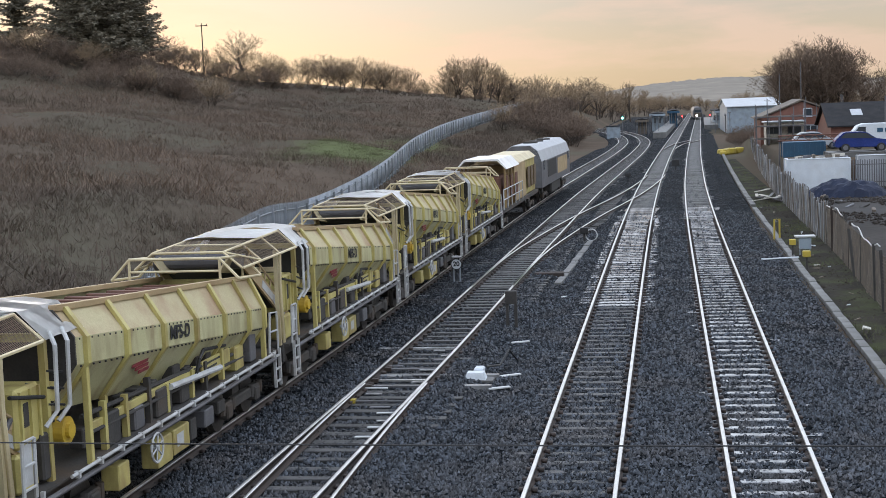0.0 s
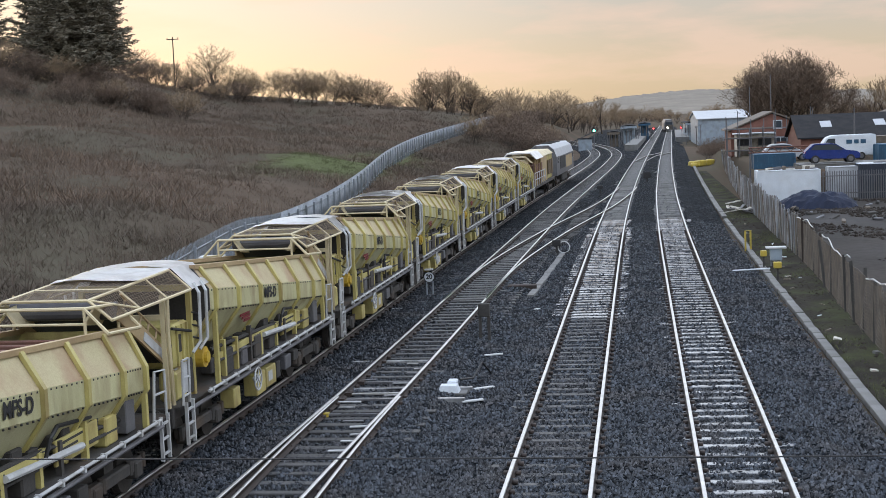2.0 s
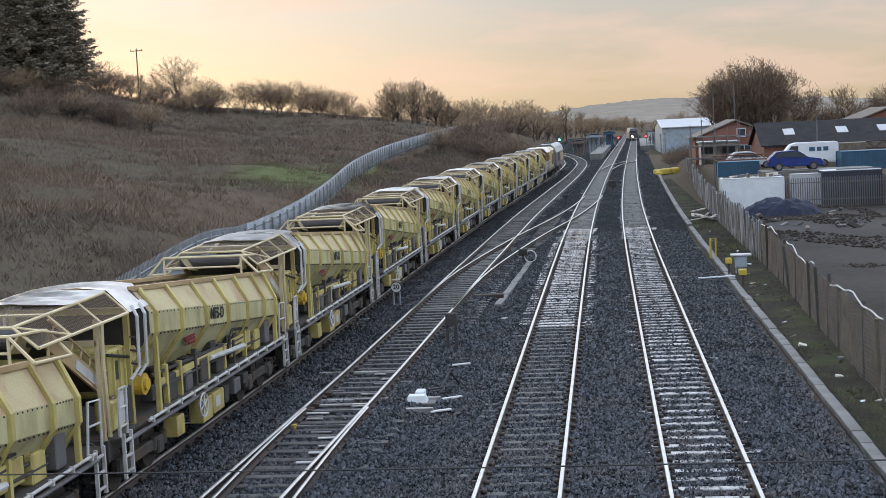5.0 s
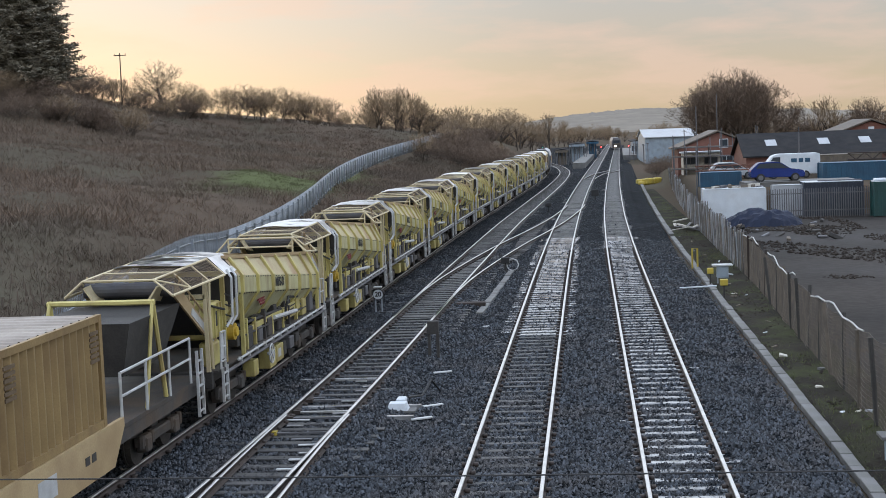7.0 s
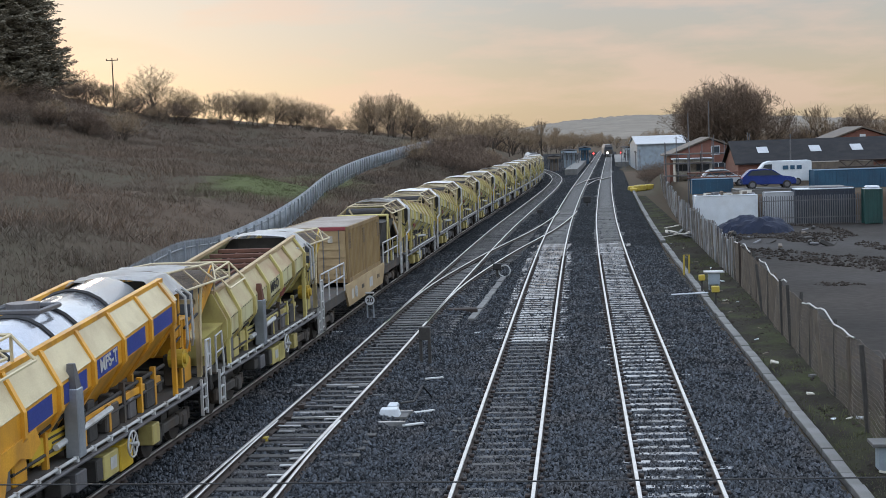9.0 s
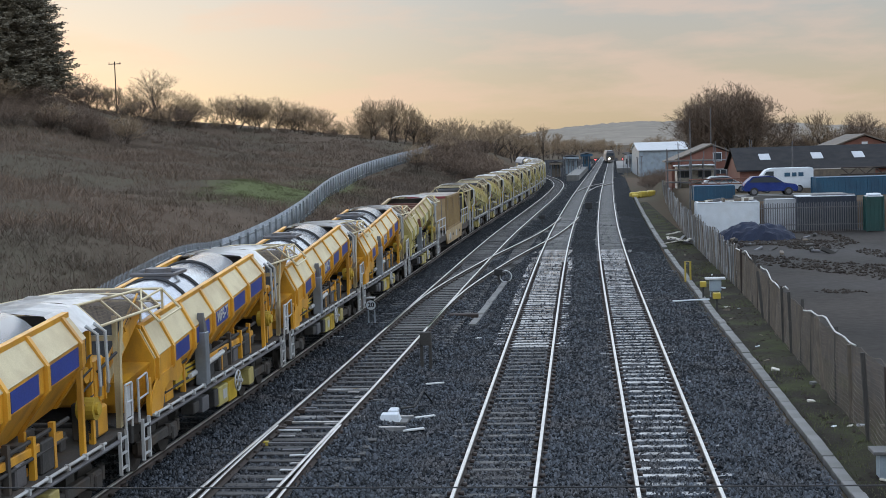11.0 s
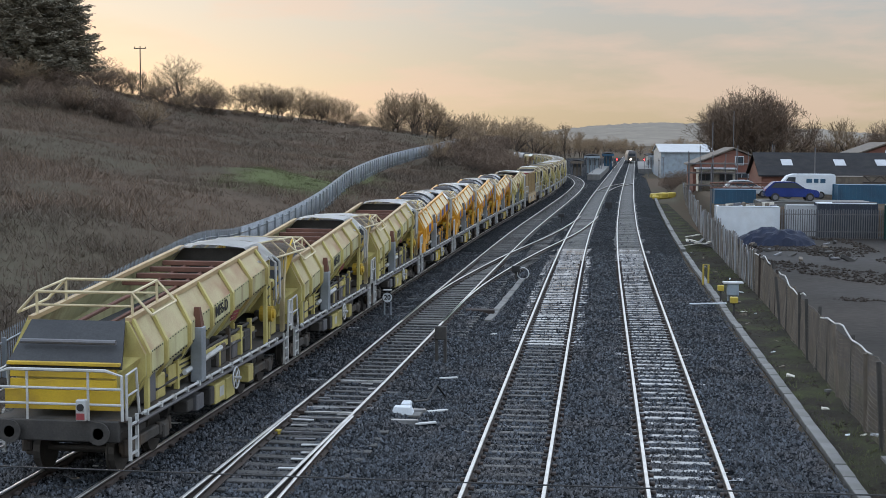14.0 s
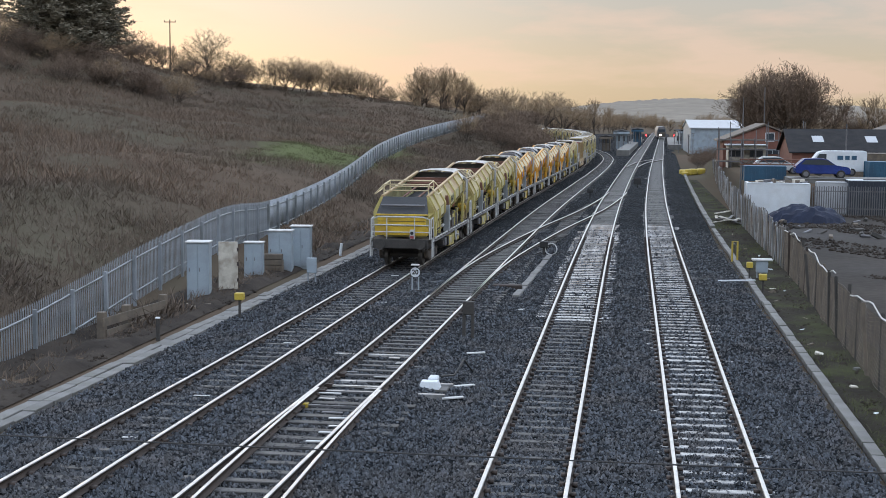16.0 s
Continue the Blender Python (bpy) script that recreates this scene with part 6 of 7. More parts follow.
part("board", B(-2.6, 1.8, -0.16, -0.12, 0.32, 0.58), "timber", tb)
part("board", B(-2.4, 0.2, -0.16, -0.12, -0.02, 0.2), "timber", tb)


def marker(x, y, h, head, label, category, cap):
    m = empty("marker_post", pose(x, y, -0.3), label, category)
    part("post", B(-0.035, 0.035, -0.035, 0.035, 0, h + 0.02), "dark", m)
    part("head", B(-head / 2, head / 2, -0.11, 0.11, h, h + 0.24, bevel=0.02), cap, m)
    return m


marker(-12.72, 43.2, 0.62, 0.30, "small yellow track-side warning head on a dark post", "marker", "yellowplastic")
marker(5.2, 53.4, 0.48, 0.30, "small yellow track-side head on a dark post", "marker", "yellowplastic")
marker(5.05, 57.6, 0.5, 0.26, "small yellow track-side head on a dark post", "marker", "yellowplastic")
mp = empty("marker_post", pose(-13.75, 38.2, -0.25), "short dark post with a white top", "marker")
part("post", rod(bmesh.new(), (0, 0, 0), (0, 0, 0.66), 0.06, 10), "dark", mp)
part("cap", rod(bmesh.new(), (0, 0, 0.66), (0, 0, 0.70), 0.075, 10), "white", mp)
wp = empty("marker_post", pose(-13.7, 63.5, -0.3, 0, 6, 0), "leaning short white post", "marker")
part("post", B(-0.06, 0.06, -0.06, 0.06, 0, 0.62, bevel=0.015), "white", wp)
jb = empty("junction_box", pose(-12.6, 53.0, -0.3), "grey junction box on two short legs", "box")
part("case", B(-0.19, 0.19, -0.1, 0.1, 0.42, 1.02, bevel=0.015), "cab", jb)
for x in (-0.15, 0.15):
    part("leg", B(x - 0.03, x + 0.03, -0.03, 0.03, 0, 0.42), "galv", jb)

# speed sign between the lines
sg = empty("speed_sign", pose(-7.98, 50.5, -0.3), "round white speed board reading twenty on twin posts", "sign")
for x in (-0.12, 0.12):
    part("post", rod(bmesh.new(), (x, 0, 0), (x, 0, 0.75), 0.03, 8), "galv", sg)
bd = part("board", rod(bmesh.new(), (0, -0.045, 0.83), (0, -0.075, 0.83), 0.20, 24), "white", sg)
part("rim", ring(bmesh.new(), (0, -0.07, 0.83), 0.20, 0.016, "y", 24, 5), "black", bd)
lettering("20", 0.25, "black", bd, pose(0, -0.079, 0.83, 90, 0, 0))
part("hood", B(-0.16, 0.16, -0.16, 0.05, 1.08, 1.14, bevel=0.015), "whitebar", sg)

# point machine, rods and long bearers at the near switch
pm = empty("point_machine", pose(-4.75, 32.4, -0.2), "white-covered point machine on long sleepers", "point machine")
bm = loft(bmesh.new(), [(-0.26, -0.2, 0), (0.26, -0.2, 0), (0.26, 0.2, 0), (-0.26, 0.2, 0)], [(-0.2, -0.15, 0.17), (0.2, -0.15, 0.17), (0.2, 0.15, 0.17), (-0.2, 0.15, 0.17)])
part("cover", bm, "white", pm)
part("motor", B(-0.08, 0.16, 0.18, 0.55, 0.0, 0.22, bevel=0.03), "white", pm)
part("base", B(-0.5, 0.45, -0.24, 0.5, -0.12, 0.0, bevel=0.01), "concrete", pm)
tube_c = tube(bmesh.new(), [(0.2, 0.5, 0.2), (0.45, 1.2, 0.1), (0.6, 2.0, 0.35), (0.75, 2.6, -0.05)], 0.025)
part("cable", tube_c, "cable", pm)
for y, w in ((31.2, 0.05), (31.9, 0.07), (29.6, 0.05), (33.3, 0.05)):
    rb = empty("stretcher_bar", pose(line_2(y), y, -0.1), "steel stretcher bar across the switch", "rod", "switch rods")
    part("bar", B(-0.72, 0.72 if y > 30 else 0.6, -w / 2, w / 2, -0.05, -0.01), "greysteel" if y != 31.9 else "railtop", rb)
    part("lug", B(-0.72, -0.55, -0.08, 0.08, -0.07, 0.02), "yellowplastic" if y == 29.6 else "railside", rb)
for y in (31.4, 32.7, 36.5):
    sl = empty("bearer", pose(line_2(y) + 0.3, y, 0.004), "wet switch bearer, shine painted pale", "sleeper", "bearers")
    part("beam", B(-1.9 if y > 36 else -1.5, 2.0 if y < 36 else 0.3, -0.06, 0.06, -0.30, -0.148, bevel=0.012), "wet", sl)
for x, y in ((-4.05, 31.4), (-3.95, 32.9), (-5.0, 34.3), (-4.2, 37.6), (-3.0, 40.5), (-6.0, 58.6), (-3.5, 46.6)):
    sb = empty("loose_slab", pose(x, y, -0.24, 3, 2, x * 40), "pale loose plate lying on the ballast", "slab", "loose plates")
    part("plate", B(-0.26, 0.26, -0.08, 0.08, 0, 0.04, bevel=0.008), "whitebar", sb)
rr = random.Random(21)
for k in range(15):
    y = 26.4 + 0.68 * k + rr.uniform(-0.1, 0.1)
    sp = empty("slide_plate", pose(line_2(y) + rr.choice([-0.5, -0.42, 0.15, 0.45, 0.52]), y, -0.15, 0, 0, rr.uniform(-4, 4)), "pale wet steel plate on a switch bearer", "plate", "switch plates")
    part("plate", B(-rr.uniform(0.1, 0.3), rr.uniform(0.1, 0.3), -0.05, 0.05, -0.01, 0.02, bevel=0.006), rr.choice(["whitebar", "wet", "greysteel", "whitebar"]), sp)
# small white plates set at random along the western line
for k in range(10):
    y = 22 + 4.1 * k + rr.uniform(-1, 1)
    sp = empty("bright_pad", pose(line_1(y) + rr.choice([-1.05, 0.1, 1.05]), y, -0.16, 0, 0, rr.uniform(-5, 5)), "pale plate on a sleeper", "plate", "sleeper plates")
    part("plate", B(-rr.uniform(0.1, 0.25), rr.uniform(0.1, 0.25), -0.04, 0.04, 0.0, 0.02, bevel=0.006), "whitebar", sp)
tp = empty("ground_signal", pose(-4.72, 40.1, -0.3), "dark ground signal case on twin posts", "signal")
for x in (-0.13, 0.13):
    part("post", B(x - 0.045, x + 0.045, -0.045, 0.045, 0, 1.0), "dark", tp)
part("case", B(-0.17, 0.17, -0.1, 0.1, 0.8, 1.2, bevel=0.02), "dark", tp)
gs = empty("ground_signal", pose(-4.05, 65.5, -0.3), "small dark ground signal with a cable loop", "signal")
part("post", B(-0.05, 0.05, -0.05, 0.05, 0, 0.6), "dark", gs)
part("case", B(-0.2, 0.2, -0.12, 0.1, 0.42, 0.72, bevel=0.02), "black", gs)
part("cable", ring(bmesh.new(), (0.35, 0, 0.35), 0.28, 0.03, "y", 14, 5), "whitebar", gs)
g2 = empty("ground_signal", pose(0.73, 127, -0.3), "small black ground signal between the main lines", "signal")
part("post", B(-0.06, 0.06, -0.06, 0.06, 0, 0.9), "black", g2)
part("case", B(-0.34, 0.34, -0.14, 0.14, 0.55, 1.15, bevel=0.04), "black", g2)
g3 = empty("ground_signal", pose(-3.2, 112, -0.3), "small dark ground signal in the crossover", "signal")
part("post", B(-0.05, 0.05, -0.05, 0.05, 0, 0.7), "black", g3)
part("case", B(-0.25, 0.25, -0.12, 0.12, 0.55, 0.85, bevel=0.03), "black", g3)
pm2 = empty("point_machine", pose(-4.55, 52.2, -0.25), "flat grey point machine on long sleepers", "point machine")
part("cover", B(-0.65, 0.5, -0.2, 0.2, 0, 0.18, bevel=0.03), "railside", pm2)
part("base", B(-0.9, 0.6, -0.3, 0.3, -0.06, 0.0), "concrete", pm2)


def trough(name, f, y0, y1, w, label, z=-0.24, rows=1):
    t = empty(name, label=label, category="cable trough")
    t["kind"] = "structure"
    me = bpy.data.meshes.new("slab")
    bm = B(-w / 2 + 0.006, w / 2 - 0.006, -0.49, 0.49, -0.16, 0.0, bevel=0.012)
    bm.to_mesh(me)
    bm.free()
    me.materials.append(M["concrete"])
    rr = random.Random(name)
    y = y0
    while y < y1:
        for k in range(rows):
            ob = new("slab", me)
            ob.parent = t
            s = f(y + 0.5) - f(y - 0.5)
            ob.matrix_basis = pose(f(y) + (k - (rows - 1) / 2) * (w + 0.01) + rr.uniform(-0.015, 0.015), y, z + rr.uniform(-0.02, 0.02), rr.uniform(-0.6, 0.6), rr.uniform(-1.5, 1.5), -math.degrees(math.atan(s)) + rr.uniform(-0.7, 0.7))
        y += 1.0
    return t


trough("trough_1", lambda y: -13.50 + 0.012 * (y - 27), 18, 76, 0.33, "twin rows of concrete cable trough lids", rows=2)
trough("trough_2", lambda y: 5.02 + 0.004 * max(y - 60, 0), 18, 84, 0.27, "concrete cable trough lids beside the main line")
trough("trough_3", lambda y: line_4(y) + 3.35, 86, 170, 0.32, "concrete cable trough lids beside the main line")
trough("trough_4", lambda y: -4.1 + 0.025 * (y - 51), 50.5, 65, 0.28, "concrete cable trough between the lines", z=-0.2)

hp = empty("hoop_marker", pose(4.98, 64.8, -0.3), "yellow tube hoop beside the trough", "marker")
part("hoop", tube(bmesh.new(), [(-0.12, 0, 0), (-0.12, 0, 0.95), (0.12, 0, 0.95), (0.12, 0, 0)], 0.045), "yellowplastic", hp)
sb = empty("equipment_box", pose(5.62, 58.3, -0.3), "pale grey equipment box with a wide lid", "box")
part("case", B(-0.24, 0.24, -0.2, 0.2, 0.25, 0.75, bevel=0.015), "cab", sb)
part("lid", B(-0.42, 0.42, -0.26, 0.26, 0.75, 0.82, bevel=0.01), "whitebar", sb)
for x in (-0.2, 0.2):
    part("leg", B(x - 0.03, x + 0.03, -0.03, 0.03, 0, 0.25), "galv", sb)
sb2 = empty("equipment_box", pose(5.92, 27.1, -0.35), "pale grey equipment box with a wide lid", "box")
part("case", B(-0.19, 0.19, -0.2, 0.2, 0.0, 0.5, bevel=0.015), "cab", sb2)
part("lid", B(-0.33, 0.33, -0.28, 0.28, 0.5, 0.57, bevel=0.01), "concrete", sb2)
lp = empty("loose_pipe", pose(4.45, 56.5, -0.22, 0, 0, -74), "white pipe lying on the ballast", "pipe")
part("pipe", rod(bmesh.new(), (0, -0.8, 0), (0, 0.8, 0), 0.035, 8), "white", lp)
rng = random.Random(9)
for k in range(14):
    pk = empty("loose_plank", pose(6.2 + rng.uniform(-0.5, 0.7), 91 + rng.uniform(-4, 5), -0.2 + 0.05 * k % 0.3, rng.uniform(-6, 6), rng.uniform(-5, 5), rng.uniform(-40, 60)), "pale offcut thrown down beside the fence", "plank", "scrap heap")
    part("board", B(-0.09, 0.09, -rng.uniform(0.5, 1.2), rng.uniform(0.5, 1.2), 0, 0.04), "oldwhite" if k % 3 else "greysteel", pk)
for k in range(26):
    x, y = rng.uniform(5.5, 6.9), rng.uniform(26, 88)
    lt = empty("litter", pose(x, y, land(x, y) + 0.02, rng.uniform(-20, 20), rng.uniform(-20, 20), rng.uniform(0, 360)), "pale scrap lying in the weeds", "litter", "scraps by the fence")
    part("scrap", B(-rng.uniform(0.04, 0.2), rng.uniform(0.05, 0.2), -0.05, rng.uniform(0.03, 0.12), 0, rng.uniform(0.02, 0.12), bevel=0.01), rng.choice(["oldwhite", "timber", "white", "concrete", "timber"]), lt)
for k in range(10):
    x, y = rng.uniform(-15.4, -14.3), rng.uniform(26, 46)
    lt = empty("litter", pose(x, y, land(x, y) + 0.03, rng.uniform(-20, 20), rng.uniform(-20, 20), rng.uniform(0, 360)), "pale scrap lying on the soil", "litter", "scraps by the fence")
    part("scrap", B(-rng.uniform(0.04, 0.14), rng.uniform(0.05, 0.2), -0.05, rng.uniform(0.03, 0.12), 0, rng.uniform(0.02, 0.1), bevel=0.01), rng.choice(["oldwhite", "timber", "timber", "concrete"]), lt)

# cable slung across in front of the bridge
cb = empty("cable", label="thin black cable slung across the line", category="cable")
part("strand", tube(bmesh.new(), [(-14 + k, 11, 3.61 + 0.0006 * (k - 14) ** 2) for k in range(29)], 0.007, 5), "cable", cb)


# ---- yard fence: sagging chain link, then old boards ----
fl = spline([(18, 6.2), (30, 6.25), (45, 6.55), (58, 6.9), (75, 7.0), (98, 7.3), (156, 9.3)])
ftop = spline([(18, 1.55), (30, 1.65), (36, 1.5), (45, 1.45), (58, 1.5), (75, 1.65), (98, 1.7), (156, 1.9)])
cl = empty("chain_link_fence", label="sagging rusty chain-link fence on leaning posts", category="fence")
rr = random.Random(77)
for k in range(21):
    y = 20 + 2.1 * k
    x = fl(y)
    a, b = rr.uniform(-0.16, 0.16), rr.uniform(-0.4, 0.4)
    bm = bmesh.new()
    rod(bm, (x, y, -0.5), (x + a, y + b, ftop(y) + rr.uniform(-0.1, 0.12)), 0.055, 6)
    part("post", bm, rr.choice(["dark", "timber", "railside", "dark"]), cl)


def sag(y):
    return 0.14 * math.sin(y * 1.5) + 0.07 * math.sin(y * 3.7 + 1)


wires = []
for j in range(17):
    f = j / 16
    pts = []
    for k in range(90):
        y = 20 + 0.47 * k
        pts.append((fl(y) + 0.05 * math.sin(y * 2.1 + j * 0.2), y, -0.35 + (ftop(y) - 0.12 * abs(math.sin(y * 1.5)) * f + 0.35 + 0.3 * sag(y) * f) * f))
    wires += [(a, b, 0.0065, 0.0065) for a, b in zip(pts, pts[1:])]
for k in range(420):
    y = 20 + 0.1 * k
    wires.append(((fl(y), y, -0.35), (fl(y + 0.3), y + 0.3, ftop(y) - 0.1), 0.006, 0.006))
segments_mesh("wire_mesh", wires, "timber", cl)["kind"] = "stuff"
pts = [(fl(y) - 0.02, y, ftop(y) + 0.02 + 0.10 * math.sin(y * 0.9) + 0.05 * math.sin(y * 2.3)) for y in np.arange(20, 62, 0.7)]
segments_mesh("top_cable", [(a, b, 0.024, 0.024) for k, (a, b) in enumerate(zip(pts, pts[1:])) if k % 17 < 12], "whitebar", cl, 5)
bf2 = empty("board_fence", label="weathered grey upright board fence of the yard", category="fence")
y = 62.0
while y < 156:
    w = rr.uniform(0.16, 0.24) if y < 95 else 0.45
    x, s = fl(y), fl(y + 0.5) - fl(y - 0.5)
    h = ftop(y) + 0.12 * math.sin(y * 0.55) + rr.uniform(-0.18, 0.08)
    bm = B(-0.015, 0.015, 0, w - 0.015, -0.45, h)
    ob = part("board", bm, rr.choice(["galv", "concrete", "greysteel", "timber", "concrete"]), bf2)
    ob.matrix_basis = pose(x + rr.uniform(-0.03, 0.03), y, 0, rr.uniform(-4, 4) + 5 * math.sin(y * 0.31), rr.uniform(-4, 4), -math.degrees(math.atan(s)))
    y += w

# ---- yard ----
def plain_box(name, x0, x1, y0, y1, z0, z1, material, label, category, ribs="x", lid=None):
    c = empty(name, pose((x0 + x1) / 2, (y0 + y1) / 2, z0), label, category)
    w, d, h = (x1 - x0) / 2, (y1 - y0) / 2, z1 - z0
    part("body", B(-w + 0.03, w - 0.03, -d + 0.03, d - 0.03, 0.02, h - 0.03), material, c)
    bm = bmesh.new()
    for sx in (-1, 1):
        for sy in (-1, 1):
            box(bm, sx * w - 0.05, sx * w + 0.05, sy * d - 0.05, sy * d + 0.05, 0, h)
    part("corner_frame", bm, material, c, kind="stuff")
    if ribs:
        k = -w + 0.25
        while k < w - 0.1:
            part("rib", B(k, k + 0.09, -d - 0.012, -d + 0.03, 0.08, h - 0.1), material, c)
            k += 0.28
    part("roof", B(-w, w, -d, d, h - 0.03, h + 0.03, bevel=0.01), lid or material, c)
    return c


wc = plain_box("site_container", 8.2, 12.45, 97.0, 99.1, -0.25, 1.9, "white", "plain white steel site container with scrap on its roof", "container", ribs=None)
for k in range(9):
    it = empty("roof_scrap", pose(8.8 + 0.42 * k, 97.6 + 0.15 * (k % 3), 1.94, 0, 0, 30 * k), "scrap timber piled on a container roof", "scrap", "scrap on the container")
    part("piece", B(-0.5, 0.5, -0.08, 0.08, 0, 0.08 + 0.06 * (k % 4), bevel=0.01), ("timber", "oldwhite", "greysteel")[k % 3], it)
plain_box("site_container", 15.2, 19.2, 97.5, 99.3, -0.25, 2.15, "darkblue", "dark navy steel site container with snow-white roof edge", "container", lid="white")
plain_box("site_container", 13.2, 15.2, 98.5, 99.6, -0.25, 1.95, "roofwhite", "small white cabin behind the palisade", "container", ribs=None)
plain_box("skip_container", 18.4, 26.5, 108.5, 111, 1.6, 3.1, "tealbox", "bright blue open steel skip", "container")
plain_box("skip_container", 8.9, 12.0, 108, 110, 1.55, 2.7, "tealbox", "dark teal steel skip by the fence", "container")
lo = plain_box("portable_toilet", 19.5, 20.6, 95.2, 96.3, -0.25, 2.15, "green", "green portable toilet with a white roof", "toilet", ribs="x", lid="white")
part("vent_cap", B(-0.45, 0.45, -0.45, 0.45, 2.43, 2.6, bevel=0.08), "white", lo)
ld = empty("roof_ladder", pose(16.2, 97.7, 2.19, 0, 0, 0), "aluminium ladder lying on a container", "ladder")
for y in (0, 0.35):
    part("stile", B(0, 3.0, y, y + 0.05, 0, 0.07), "greysteel", ld)
for k in range(9):
    part("rung", B(0.2 + 0.32 * k, 0.24 + 0.32 * k, 0.05, 0.35, 0.02, 0.05), "greysteel", ld)
yp = empty("yard_palisade", label="dark steel palisade fence across the yard", category="fence")
for k in range(46):
    x = 12.6 + 0.155 * k
    part("pale", B(x - 0.035, x + 0.035, 96.6, 96.62, -0.25, 1.75 + 0.04 * (k % 2)), "greysteel", yp)
for z in (0.2, 1.4):
    part("rail", B(12.5, 19.8, 96.63, 96.67, z, z + 0.06), "greysteel", yp)
# sheeted heap
bm = bmesh.new()
bmesh.ops.create_grid(bm, x_segments=22, y_segments=14, size=1)
for v in bm.verts:
    e = max(0, 1 - (v.co.x**2 * 0.9 + v.co.y**2)) ** 0.6
    v.co = Vector((v.co.x * 2.5, v.co.y * 1.6, e * 1.05 + 0.3 * noise.noise((v.co.x * 4, v.co.y * 4, 7)) * (e > 0)))
hp = part("tarpaulin_mound", bm, "bluesheet")
hp.matrix_basis = pose(11.4, 90.5, -0.25)
tagged(hp, "scrap heap under a crumpled dark blue sheet", "heap")
rng = random.Random(41)
for k in range(26):
    x, y = rng.uniform(8.5, 15.5), rng.uniform(78, 92)
    ru = empty("rubble", pose(x, y, -0.24, rng.uniform(-25, 25), rng.uniform(-25, 25), rng.uniform(0, 360)), "broken rubble and timber dumped in the yard", "rubble", "dumped rubble")
    part("lump", B(-rng.uniform(0.1, 0.5), rng.uniform(0.1, 0.4), -0.1, 0.12, 0, rng.uniform(0.05, 0.25), bevel=0.03), rng.choice(["timber", "dark", "dark", "greysteel", "timber", "chassis"]), ru)


def car(x, y, z, turn, paint, label, van=False):
    c = empty("van" if van else "car", pose(x, y, z, 0, 0, turn), label, "van" if van else "car")
    if van:
        prof = [(-2.4, 0.35), (2.4, 0.35), (2.4, 1.0), (1.9, 1.15), (1.35, 1.85), (0.9, 2.0), (-2.3, 2.0), (-2.4, 1.9)]
        win = [(1.72, 1.15), (1.30, 1.75), (0.75, 1.75), (0.75, 1.15)]
    else:
        prof = [(-1.95, 0.35), (1.95, 0.3), (2.0, 0.6), (1.85, 0.82), (0.95, 0.95), (0.25, 1.42), (-0.2, 1.48), (-1.35, 1.44), (-1.85, 1.0), (-2.0, 0.8)]
        win = [(0.85, 0.97), (0.22, 1.36), (-0.25, 1.40), (-1.28, 1.36), (-1.62, 1.02)]
    body = prism(bmesh.new(), prof, -0.82, 0.82)
    bmesh.ops.bevel(body, geom=body.edges[:], offset=0.05, segments=2, affect="EDGES")
    part("body", body, paint, c)
    for s in (-1, 1):
        part("window", prism(bmesh.new(), win, s * 0.815, s * 0.835), "glass", c)
    for xx in (-1.25, 1.28):
        for s in (-1, 1):
            wh = part("wheel", rod(bmesh.new(), (xx, s * 0.66, 0.31), (xx, s * 0.86, 0.31), 0.31, 18), "rubber", c)
            part("rim", rod(bmesh.new(), (xx, s * 0.862, 0.31), (xx, s * 0.868, 0.31), 0.19, 12), "greysteel", wh)
    for s in (-0.6, 0.6):
        part("headlight", B(1.86, 1.99, s - 0.15, s + 0.15, 0.62, 0.76, bevel=0.02), "white", c)
        part("tail_light", B(-1.99, -1.88, s - 0.1, s + 0.1, 0.7, 0.9, bevel=0.02), "red", c)
    return c


TZ = land(14, 110)
car(14.2, 104.2, TZ + 0.35, 0, "carblue", "dark blue hatchback parked on the raised yard")
dk = plain_box("loading_bank", 11.7, 19.8, 102.6, 106.0, TZ - 0.1, TZ + 0.34, "concrete", "low concrete loading bank with a frosted edge", "platform", ribs=None)
vn = car(16.3, 112.5, TZ + 0.2, 180, "white", "white panel van parked behind a blue car", van=True)
for a, b in ((-1.6, -1.2), (-1.05, -0.7), (-0.55, -0.1)):
    part("lettering_bar", B(a, b, 0.837, 0.842, 1.3, 1.62), "tealbox", vn, "teal lettering bar")
car(12.6, 120, TZ, 0, "roofwhite", "silver car parked by the brick house")


